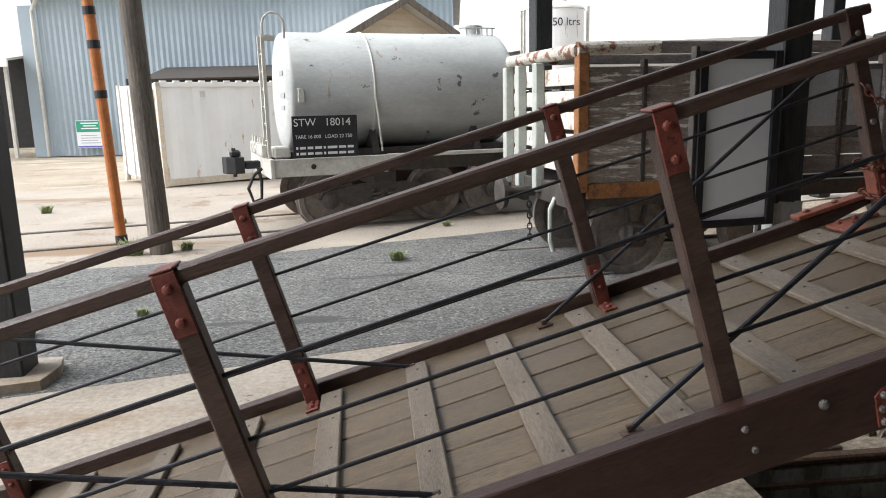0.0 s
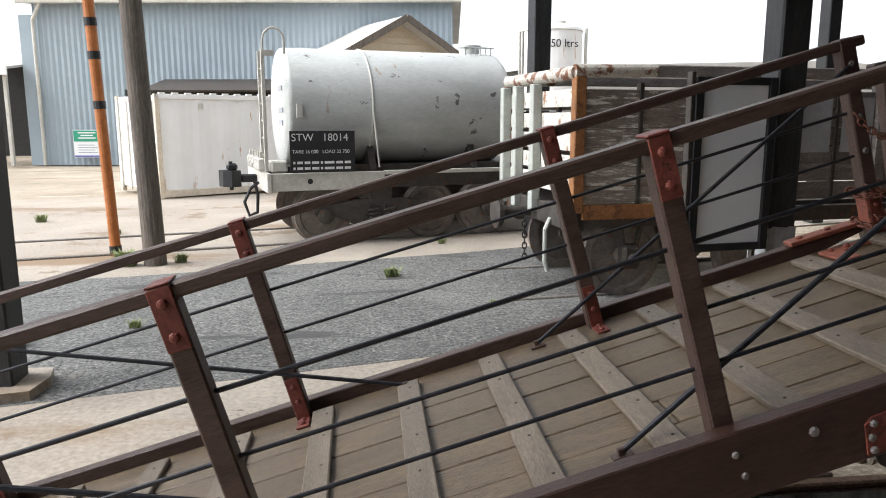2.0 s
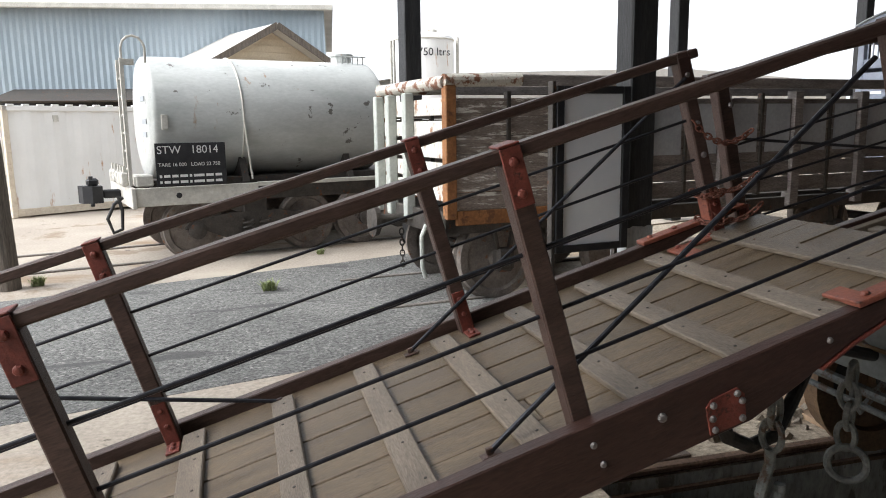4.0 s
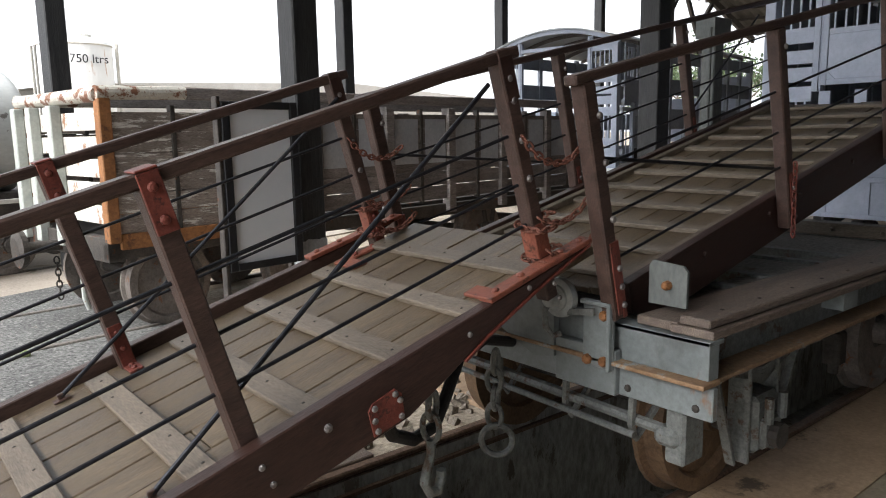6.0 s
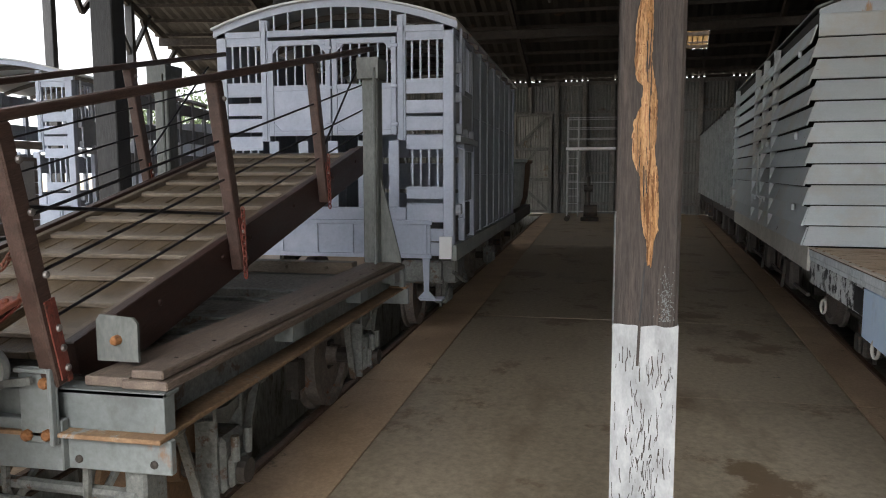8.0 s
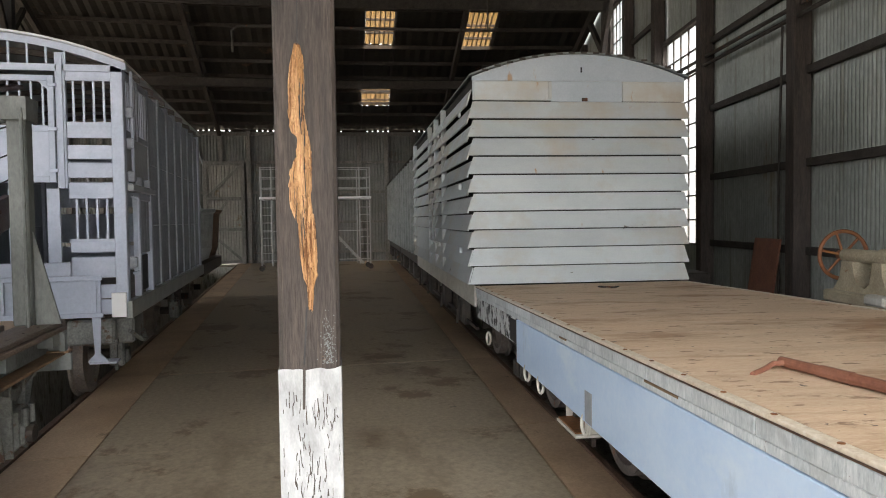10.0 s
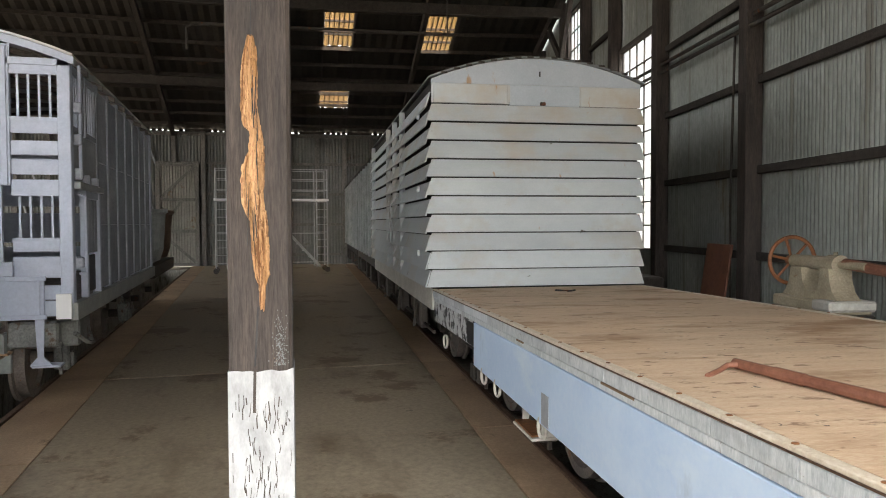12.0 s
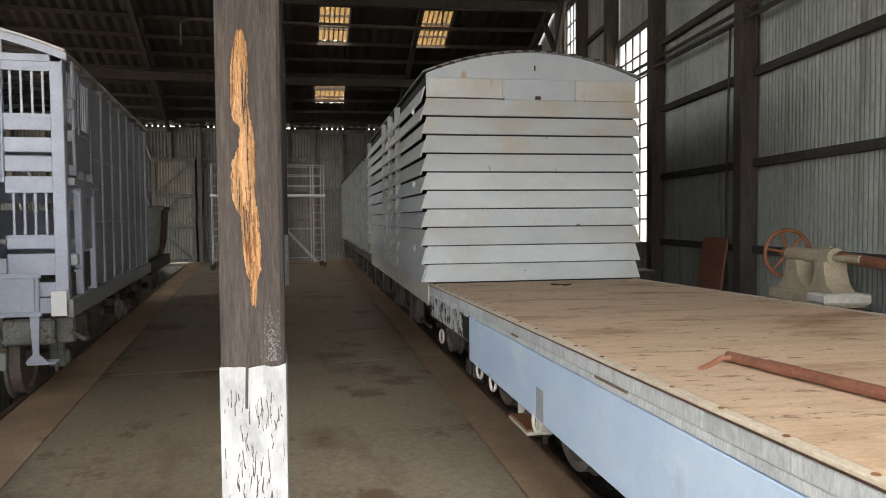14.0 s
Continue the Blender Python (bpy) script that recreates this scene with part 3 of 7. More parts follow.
XS = [-7.0, -4.6, -2.2, 0.25, 2.9, 5.6, 8.4, 11.2, 14.0, 17.0, 20.0, 24.0, 30.2]


def a_y(x, off):
    p, q = a_line(off, -20, 30)
    return p[1] + (q[1] - p[1]) * (x - p[0]) / (q[0] - p[0])


for i, (xa, xb) in enumerate(zip(XS, XS[1:])):
    g = 0.0035
    for ya, yb, mt, nm in ((lambda x: a_y(x, -0.02), lambda x: 0.95, M_CONC, "slab"),
                           (lambda x: 0.956, lambda x: 1.44, M_DIRT, "edge_slab"),
                           (lambda x: a_y(x, -0.36), lambda x: a_y(x, -0.032), M_DIRT, "edge_slab")):
        bm = B()
        flat(bm, [(xa + g, ya(xa)), (xb - g, ya(xb)), (xb - g, yb(xb)), (xa + g, yb(xa))], -0.06, 0.0 + random.uniform(-0.003, 0.002))
        part(nm, bm, mt, floor)
    bm = B()
    wy = lambda x: 2.08 - (x + 36.2) * math.tan(radians(11.25))
    flat(bm, [(xa + g, wy(xa)), (xb - g, wy(xb)), (xb - g, a_y(xb, -1.85)), (xa + g, a_y(xa, -1.85))], -0.06, 0.0)
    part("slab", bm, M_CONC, floor)
    if xa > 2.0:
        bm = B()
        ly = lambda x: 2.08 + (x + 36.2) * math.tan(radians(6.1))
        flat(bm, [(xa + g, 2.72), (xb - g, 2.72), (xb - g, ly(xb)), (xa + g, ly(xa))], -0.06, 0.0)
        part("slab", bm, M_DIRT, floor)


def rail_bar(name, p, q, mt=M_RAIL, text="rusty steel rail let into the shed floor"):
    bm = B()
    (x0, y0), (x1, y1) = p, q
    beam(bm, (x0, y0, 0.0), (x1, y1, 0.0), 0.06, 0.03, 0.008)
    beam(bm, (x0, y0, -0.055), (x1, y1, -0.055), 0.018, 0.09)
    beam(bm, (x0, y0, -0.1), (x1, y1, -0.1), 0.11, 0.02)
    solid(name, bm, mt, text, "rail", "running rails", "structure")


for y in (1.475, 2.69):
    rail_bar("rail", (-7, y), (28.5, y))
for y in (-0.39, -1.79):
    rail_bar("rail", *a_line(y, -12, 20.5))
for tm, hg, xa in ((C_M, 0.68, 37.5), (D_M, 0.71, 22)):
    for y in (-hg, hg):
        p, q = tm @ Vector((xa, y - (0.16 if xa > 30 else 0), 0)), tm @ Vector((58, y - (0.16 if xa > 30 else 0), 0))
        rail_bar("rail", p[:2], q[:2], M_YARDRAIL, "dull steel rail let into the yard paving")

# outdoor surfaces
bm = B()
flat(bm, [(-9, 2.9), (-1.0, 2.95), (1.3, 3.1), (1.75, 5.35), (0.34, 4.64), (-2.2, 4.0), (-9, 3.2)], -0.05, 0.004)
solid("pavement", bm, M_APRON, "pale cracked concrete apron beside the ramp", "pavement", kind="structure")
bm = B()
flat(bm, [(-12, 3.0), (-2.2, 4.02), (0.34, 4.66), (1.75, 5.37), (2.4, 5.7), (2.2, 9.0), (1.0, 8.55), (-2.54, 7.57), (-12, 6.4)], -0.05, 0.0)
solid("road", bm, M_ASPHALT, "worn grey asphalt with gravel showing through", "road", kind="structure")
bm = B()
flat(bm, [(-16, 4.6), (-2.54, 7.60), (1.0, 8.58), (2.3, 9.05), (20, 14.5), (20, 19.8), (-16, 14.0)], -0.05, -0.008)
solid("track_apron", bm, M_APRON, "damp pale concrete round the yard track", "pavement", kind="structure")

# ---- shed: columns, roof, walls ----
RADII = (33.9, 39.0, 44.3, 49.6, 54.9, 60.2)


def ring_pos(r, deg):
    return track(deg) @ Vector((r, 0, 0))


def roof_z(r):
    return 5.3 + (r - 31) / 20 * 3.0 if r < 51 else 8.3 - (r - 51) / 15.5 * 3.0


def column(name, r, deg, w, material, label, painted, top=None, at=None):
    p = Vector((*at, 0)) if at else ring_pos(r, deg)
    ob = thing(name, label, "column", Matrix.Translation(p) @ pose(0, 0, 0, 0, 0, deg - 1), "timber roof columns")
    bm = B()
    z1 = (top or roof_z(r)) - 0.25
    zs = [0, painted, 1.6, 2.4, 3.4, z1] if painted else [0, 1.0, 2.2, 3.4, z1]
    box(bm, -w / 2, w / 2, -w / 2, w / 2, 0, z1, 0.012)
    part("post", bm, material, ob)
    if painted:
        bm = B()
        n = 9
        e = w / 2 + 0.003
        for sx, sy in ((1, 0), (-1, 0), (0, 1), (0, -1)):
            # ragged top edge of the paint coat
            cells = [-e + 2 * e * i / n for i in range(n + 1)]
            tops = [painted + random.uniform(-0.012, 0.004) for _ in cells]
            for a, b, ta, tb in zip(cells, cells[1:], tops, tops[1:]):
                if sx:
                    vs = [(sx * e, a, 0.0), (sx * e, b, 0.0), (sx * e, b, tb), (sx * e, a, ta)]
                else:
                    vs = [(a, sy * e, 0.0), (b, sy * e, 0.0), (b, sy * e, tb), (a, sy * e, ta)]
                bm.faces.new([bm.verts.new(v) for v in vs])
        bmesh.ops.remove_doubles(bm, verts=bm.verts, dist=0.0005)
        bmesh.ops.recalc_face_normals(bm, faces=bm.faces)
        part("paint_band", bm, M_WHITE, ob, "flaking white paint band")
    return ob



# ---- loading ramp ----
LOW_M = pose(0.74, 1.375, 0.88, 0, -16.2, 0)
UP_M = pose(2.3, 1.375, 1.09, 0, -13.2, 0)


def chain(bm, p, q, sag, r=0.0042, pitch=0.026):
    p, q = Vector(p), Vector(q)
    n = max(4, int(((q - p).length + sag * 1.2) / pitch))
    pts = [p.lerp(q, i / n) - Vector((0, 0, sag * 4 * (i / n) * (1 - i / n))) for i in range(n + 1)]
    for i, (a, b) in enumerate(zip(pts, pts[1:])):
        m = (b - a).to_track_quat("X", "Z").to_matrix().to_4x4() @ pose(0, 0, 0, 90 * (i % 2) + 20, 0, 0)
        m.translation = (a + b) / 2
        ring(bm, m, pitch * 0.68, pitch * 0.42, r, 10, 5)
    return bm


def ramp_side_post(ob, s, y0, z0, z1, face, strap=True, foot=False):
    """An upright of the hand rail; face is the side (-1 or 1) that its irons are on."""
    bm = B()
    box(bm, s - 0.028, s + 0.028, y0, y0 + 0.058, z0, z1 + 0.027, 0.005)
    p = part("post", bm, M_BROWN, ob)
    f0 = y0 - 0.007 if face < 0 else y0 + 0.063
    if strap:
        bm = B()
        box(bm, s - 0.027, s + 0.027, f0, f0 + 0.006, z1 - 0.085, z1 + 0.062, 0.002)
        box(bm, s - 0.027, s + 0.027, y0 - 0.007, y0 + 0.066, z1 + 0.0635, z1 + 0.07, 0.002)
        st = part("strap", bm, M_OXIDE, p, "red oxide iron strap")
        bm = B()
        for zz in (z1 - 0.052, z1 + 0.026):
            bolt_head(bm, (s, f0 if face < 0 else f0 + 0.006, zz), (0, face, 0), 0.0125, 0.011)
        part("bolt", bm, M_OXIDE, p)
    if foot:
        bm = B()
        box(bm, s - 0.024, s + 0.024, f0, f0 + 0.006, -0.045, 0.12, 0.002)
        box(bm, s - 0.024, s + 0.024, f0 - 0.075 if face < 0 else f0, f0 if face < 0 else f0 + 0.075, -0.045, -0.036, 0.002)
        part("foot_bracket", bm, M_OXIDE, p, "red oxide angle bracket")
        bm = B()
        for zz in (0.03, 0.09):
            bolt_head(bm, (s, f0 if face < 0 else f0 + 0.006, zz), (0, face, 0), 0.01, 0.009)
        for k in (-0.02, -0.05):
            bolt_head(bm, (s, f0 + k, -0.036), (0, 0, 1), 0.011, 0.01)
        part("bolt", bm, M_OXIDE, p)
    return p


def lower_ramp():
    ob = thing("loading_ramp", "dark red-brown timber stock ramp with iron rod rails", "loading ramp", LOW_M)
    for y0, y1, zb in ((0.0, 0.05, -0.178), (1.115, 1.165, -0.15)):
        bm = B()
        prism(bm, [(-2.9, 0), (1.3, 0), (1.04, -0.038), (0.79, -0.085), (0.61, -0.137), (0.44, zb), (-2.55, zb), (-2.9, -0.1)], y0, y1)
        bmesh.ops.bevel(bm, geom=list(bm.edges), offset=0.004, segments=1, affect="EDGES")
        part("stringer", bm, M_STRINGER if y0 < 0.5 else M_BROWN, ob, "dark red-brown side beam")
    # deck boards laid along the slope
    w = 1.061 / 7
    for i in range(7):
        s = -2.86
        for e in ((-0.35 + 0.3 * i, 1.40) if i in (1, 5) else (1.40,)):
            bm = B()
            dz = random.uniform(-0.003, 0.003)
            box(bm, s, e - 0.003, 0.052 + i * w + 0.0015, 0.052 + (i + 1) * w - 0.0015, -0.075, -0.045 + dz, 0.003)
            part("plank", bm, M_DECK, ob)
            s = e
    for k in range(13):
        s = -2.62 + 0.3125 * k
        bm = B()
        sk = random.uniform(-0.006, 0.006)
        beam(bm, (s - sk, 0.06, -0.0335), (s + sk, 1.045, -0.0335), 0.082, 0.021, 0.004, side=(1, 0, 0))
        c = part("cleat", bm, M_CLEAT, ob)
        bm = B()
        for yy in (0.12, 0.35, 0.58, 0.8, 0.98):
            bolt_head(bm, (s + random.uniform(-0.015, 0.015), yy, -0.0235), (0, 0, 1), 0.005, 0.003)
        part("nail", bm, M_STEEL, c)
    # red iron plate with rivets on the camera-side beam
    bm = B()
    prism(bm, [(0.315, -0.085), (0.335, -0.07), (0.415, -0.066), (0.432, -0.09), (0.42, -0.165), (0.31, -0.165)], -0.006, 0.0)
    pl = part("plate", bm, M_OXIDE, ob, "red oxide iron plate")
    bm = B()
    for s, z in ((0.325, -0.12), (0.335, -0.085), (0.41, -0.08), (0.42, -0.105), (0.325, -0.153), (0.41, -0.153)):
        bolt_head(bm, (s, -0.006, z), (0, -1, 0), 0.01, 0.009)
    part("rivet", bm, M_BOLT, pl)
    bm = B()
    for s in (-1.138, -0.008, 1.115, -2.25):
        for ds, z in ((0.0, -0.055), (0.012, -0.115)):
            bolt_head(bm, (s + ds, 0, z), (0, -1, 0), 0.0095, 0.008)
    bolt_head(bm, (0.19, 0, -0.06), (0, -1, 0), 0.013, 0.012)
    bolt_head(bm, (0.72, 0, -0.05), (0, -1, 0), 0.0095, 0.008)
    bolt_head(bm, (1.0, 0, -0.02), (0, -1, 0), 0.0095, 0.008)
    part("rivet", bm, M_BOLT, ob)
    # orange flat bars and angle irons at the head of the ramp
    for y in (0.0, 1.11):
        bm = B()
        box(bm, 0.83, 1.34, y - 0.004, y + 0.056, 0.002, 0.02, 0.003)
        t = part("top_bar", bm, M_ORANGE, ob, "orange primed iron bar")
        bm = B()
        for s in (0.88, 1.0, 1.2, 1.3):
            bolt_head(bm, (s, y + 0.026, 0.02), (0, 0, 1), 0.013, 0.011)
        part("bolt", bm, M_ORANGE, t)
        bm = B()
        yy = 0.06 if y == 0 else 1.0
        box(bm, 0.92, 1.12, yy + 0.01, yy + 0.055, -0.044, -0.032, 0.003)
        box(bm, 0.9, 0.97, yy + 0.0 if y == 0 else yy - 0.1, yy + 0.16 if y == 0 else yy + 0.06, -0.043, -0.03, 0.003)
        t = part("angle_iron", bm, M_ORANGE, ob, "orange primed angle iron")
        bm = B()
        for s in (0.935, 1.0, 1.09):
            bolt_head(bm, (s, yy + 0.03, -0.032), (0, 0, 1), 0.011, 0.014)
        part("bolt", bm, M_OXIDE, t)
    bm = B()
    prism(bm, [(0.68, -0.118), (0.79, -0.086), (1.04, -0.039), (1.32, 0.002), (1.32, -0.005), (1.04, -0.046), (0.79, -0.093), (0.68, -0.125)], -0.006, 0.052)
    part("edge_iron", bm, M_OXIDE, ob, "red oxide edge iron")
    for s in (-2.25, -1.14, 0.0, 1.15):
        last = s > 1
        for y0, fc, zt in ((0.052, -1, -0.14), (1.05, -1, -0.14)):
            p = ramp_side_post(ob, s, y0, zt, 0.655 + (0.04 if last else 0), fc, strap=not last, foot=(y0 > 1 or False))
            if last:
                bm = B()
                box(bm, s - 0.032, s + 0.032, y0 - 0.004, y0 + 0.062, 0.022, 0.14, 0.003)
                part("sleeve", bm, M_ORANGE, p, "orange primed iron sleeve")
                bm = B()
                for zz in (0.3, 0.43, 0.56, 0.63):
                    bolt_head(bm, (s, y0, zz), (0, -1, 0), 0.013, 0.01)
                part("bolt", bm, M_BOLT, p)
                bm = B()
                box(bm, s - 0.028, s + 0.028, y0 - 0.006, y0, 0.56, 0.7, 0.002)
                part("strap", bm, M_STRINGER, p)
    for y in (0.083, 1.081):
        bm = B()
        beam(bm, (-2.95, y, 0.7), (1.225, y, 0.7), 0.056, 0.036, 0.006)
        part("handrail", bm, M_BROWN, ob)
        for z in (0.45, 0.285, 0.145):
            bm = B()
            rod(bm, (-2.9, y, z), (1.15, y, z), 0.006, 8)
            part("rail_rod", bm, M_ROD, ob, "thin black iron rod")
        yy = y + (0.045 if y < 0.5 else -0.045)
        for (s0, z0), (s1, z1) in (((-0.24, -0.03), (1.13, 0.62)), ((-0.75, -0.03), (-2.18, 0.6))):
            bm = B()
            rod(bm, (s0, yy, z0), (s1, yy, z1), 0.008, 8)
            part("brace_rod", bm, M_ROD, ob, "black diagonal iron stay")
            bm = B()
            box(bm, s0 - 0.028, s0 + 0.028, yy - 0.016, yy + 0.016, -0.0445, -0.037, 0.002)
            box(bm, s0 - 0.011, s0 + 0.011, yy - 0.007, yy + 0.007, -0.038, -0.018, 0.003)
            part("stay_foot", bm, M_BROWN, ob, "brown stay foot")
    return ob


def upper_ramp():
    ob = thing("loading_ramp", "weathered timber upper ramp with brown rails resting on the flat wagon", "loading ramp", UP_M)
    L = 3.33
    for y0 in (0.0, 1.115):
        bm = B()
        prism(bm, [(-0.06, 0), (L, 0), (L, -0.21), (0.06, -0.21), (-0.06, -0.12)], y0, y0 + 0.05)
        bmesh.ops.bevel(bm, geom=list(bm.edges), offset=0.004, segments=1, affect="EDGES")
        part("stringer", bm, M_STRINGER, ob, "dark red-brown side beam")
        bm = B()
        box(bm, -0.02, L, y0 + (0.056 if y0 < 0.5 else -0.05), y0 + (0.1 if y0 < 0.5 else -0.006), -0.05, -0.015, 0.004)
        part("kerb", bm, M_CLEAT, ob)
        bm = B()
        for s in (0.45, 1.0, 1.3, 1.9, 2.6, 3.1):
            bolt_head(bm, (s, y0 if y0 < 0.5 else y0, -0.07), (0, -1, 0), 0.014, 0.011)
        part("rivet", bm, M_STRINGER, ob)
    w = 1.061 / 7
    for i in range(7):
        s = -0.05
        for e in ((1.2 + 0.3 * i, L) if i in (2, 4) else (L,)):
            bm = B()
            box(bm, s, e - 0.003, 0.052 + i * w + 0.0015, 0.052 + (i + 1) * w - 0.0015, -0.08, -0.05 + random.uniform(-0.003, 0.003), 0.003)
            part("plank", bm, M_DECK, ob)
            s = e
    for k in range(12):
        s = 0.08 + 0.28 * k
        bm = B()
        beam(bm, (s, 0.105, -0.0385), (s + random.uniform(-0.01, 0.01), 1.06, -0.0385), 0.06, 0.023, 0.004, side=(1, 0, 0))
        part("cleat", bm, M_CLEAT, ob)
    for s, zt, za in ((-0.21, 0.772, -0.07), (1.09, 0.742, -0.16), (2.32, 0.712, -0.16)):
        for y0 in (-0.064, 1.17):
            bm = B()
            box(bm, s - 0.032, s + 0.032, y0, y0 + 0.06, za, zt, 0.006)
            p = part("post", bm, M_BROWN, ob)
            bm = B()
            box(bm, s - 0.014, s + 0.014, y0 - 0.006, y0, za + 0.02, 0.1 if s > 0 else 0.22, 0.002)
            if s < 0:
                box(bm, s + 0.014, s + 0.036, y0 - 0.005, y0 + 0.03, za, 0.22, 0.002)
            part("strap", bm, M_OXIDE, p, "red oxide iron strap")
            bm = B()
            for zz in [za + 0.05, za + 0.12, za + 0.19] + ([0.3, 0.5, 0.66] if s < 0 else [0.66]):
                bolt_head(bm, (s + (0.01 if s > 0 else 0.02), y0 - 0.003, zz), (0, -1, 0), 0.013, 0.012)
            part("bolt", bm, M_BOLT, p)
    for y in (-0.032, 1.202):
        bm = B()
        beam(bm, (-0.27, y, 0.79), (3.62, y, 0.698), 0.056, 0.034, 0.006)
        part("handrail", bm, M_BROWN, ob)
        for z in (0.48, 0.3, 0.14):
            bm = B()
            rod(bm, (-0.21, y, z), (3.45, y, z - 0.02), 0.006, 8)
            part("rail_rod", bm, M_ROD, ob, "thin black iron rod")
        for (s0, z0), (s1, z1) in (((-0.2, 0.52), (1.08, 0.12)), ((2.34, 0.1), (3.4, 0.62))):
            bm = B()
            rod(bm, (s0, y + 0.03, z0), (s1, y + 0.03, z1), 0.007, 8)
            part("brace_rod", bm, M_ROD, ob, "black diagonal iron stay")
    return ob


lower_ramp()
upper_ramp()

# chains that tie the two ramps together at their rail posts
for y, sg in ((1.40, 1), (2.42, 1)):
    for (s0, z0), (s1, z1), sag in (((1.13, 0.45), (-0.21, 0.56), 0.07), ((1.13, 0.17), (-0.21, 0.38), 0.045), ((1.14, 0.05), (-0.21, 0.25), 0.05)):
        a = LOW_M @ Vector((s0, 0, z0))
        b = UP_M @ Vector((s1, 0, z1))
        a.y, b.y = y, y - 0.02
        bm = B()
        chain(bm, a, b, sag)
        if z0 < 0.3:
            # the chain is wound round the foot of the post
            w0, ps = 0.042, []
            for k in range(5):
                q = LOW_M @ Vector((1.15 + w0 * (1, 1, -1, -1)[k % 4], 0, z0 - 0.012 * k))
                q.y = y + (-0.012, 0.09, 0.09, -0.012)[k % 4]
                ps.append(q)
            for u, v in zip(ps, ps[1:]):
                chain(bm, u, v, 0.006)
        solid("chain", bm, M_CHAIN, "rusty iron chain tied between the ramp posts", "chain", "ramp chains")
for s in (1.09, 2.32):
    a = UP_M @ Vector((s + 0.03, -0.075, 0.14))
    bm = B()
    chain(bm, a, a + Vector((0.015, 0, -0.34)), 0.0)
    solid("chain", bm, M_OXIDE, "short red-painted chain hanging at the ramp post", "chain", "ramp chains")


# columns of the shed, in rows between the tracks
for r, deg, w, mt, lab, pb in (
        (39.0, -3.75, 0.2, M_COLUMN, "dark tarred timber column with a split scar and white base", 1.16),
        (44.3, -3.75, 0.2, M_COLUMN, "dark timber column with a white painted base", 1.25),
        (54.9, -3.75, 0.2, M_COLUMN, "dark timber column with a white painted base", 1.25),
        (33.9, 3.75, 0.24, M_BLACKCOL, "black tarred timber column on a concrete foot", 0),
        (39.0, 3.75, 0.21, M_BLACKCOL, "black tarred timber column with a grey painted base", 0.88),
        (43.87, 3.75, 0.26, M_BLACKCOL, "black tarred timber column beside the ramp", 0),
        (49.6, 3.75, 0.27, M_BLACKCOL, "black tarred timber column in the shed", 0),
        (54.9, 3.75, 0.27, M_BLACKCOL, "black tarred timber column in the shed", 0),
        (39.2, 11.25, 0.24, M_BLACKCOL, "thin black column at the open side of the shed", 0),
        (44.0, 11.25, 0.22, M_BLACKCOL, "thin black column at the open side of the shed", 0),
        (48.68, 11.25, 0.22, M_BLACKCOL, "thin black column at the open side of the shed", 0),
        (53.25, 11.25, 0.22, M_BLACKCOL, "thin black braced column at the open side of the shed", 0),
        (57.9, 11.25, 0.22, M_BLACKCOL, "thin black braced column at the open side of the shed", 0)):
    at = {(39.0, -3.75): (2.61, -0.525), (44.3, -3.75): (7.93, -0.70), (33.9, 3.75): (-2.3, 4.3)}.get((r, deg))
    col = column("column", r, deg, w, mt, lab, pb, at=at)
    if r == 39.0 and deg < 0:
        # splintered hollow on the face towards the ramp
        bm = B()
        rn = random.Random(3)
        n = 90
        rows = []
        # height, and the two edges as shares of the face
        knots = ((1.35, .5, .57), (1.43, .48, .6), (1.465, .42, .66), (1.54, .37, .66), (1.64, .36, .63), (1.66, .28, .61), (1.72, .21, .58),
                 (1.81, .24, .6), (1.86, .35, .6), (1.92, .37, .57), (1.93, .27, .55), (1.99, .23, .5), (2.1, .24, .5), (2.17, .29, .5), (2.22, .35, .44))
        for i in range(n):
            z = 1.35 + 0.87 * i / (n - 1)
            q = max(k for k in range(len(knots) - 1) if knots[k][0] <= z + 1e-6)
            g = (z - knots[q][0]) / (knots[q + 1][0] - knots[q][0])
            lf, rt = (knots[q][k] + (knots[q + 1][k] - knots[q][k]) * g for k in (1, 2))
            mid, half = 0.1 - 0.1 * (lf + rt), 0.1 * (rt - lf)
            row = []
            for k in range(11):
                g = -1 + k / 5
                yy = mid + g * half * (rn.uniform(0.93, 1.06) if abs(g) > 0.9 else 1)
                dip = rn.uniform(-0.004, 0.007) + 0.004 * math.sin(k * 2.2)
                row.append(bm.verts.new((-w / 2 - 0.0035 - (max(0, dip) if abs(g) < 0.9 else 0), yy, z + (rn.uniform(-0.006, 0.006)))))
            rows.append(row)
        for a, b in zip(rows, rows[1:]):
            for k in range(10):
                bm.faces.new((a[k], b[k], b[k + 1], a[k + 1]))
        part("split_scar", bm, M_SCAR, col, "raw orange splintered wood")
        bm = B()
        for k in range(230):
            yy = random.gauss(-0.005, 0.048)
            z0 = random.uniform(0.02, 1.05)
            p = Vector((-w / 2 - 0.0035, max(-0.09, min(0.09, yy)), z0))
            for _ in range(random.randint(1, 3)):
                q = p + Vector((0, random.uniform(-0.005, 0.005), random.uniform(0.01, 0.035)))
                if q.z < 1.14:
                    beam(bm, p, q, random.uniform(0.0008, 0.0036), 0.002)
                p = q
        beam(bm, (-w / 2 - 0.0035, 0.022, 1.02), (-w / 2 - 0.0035, 0.018, 1.165), 0.009, 0.002)
        part("crack", bm, M_COLUMN, col, "dark drying cracks in the paint")
        # long splits inside the scar, a loose splinter and whitewash splashes
        bm = B()
        for k in range(16):
            zz = rn.uniform(1.5, 2.05)
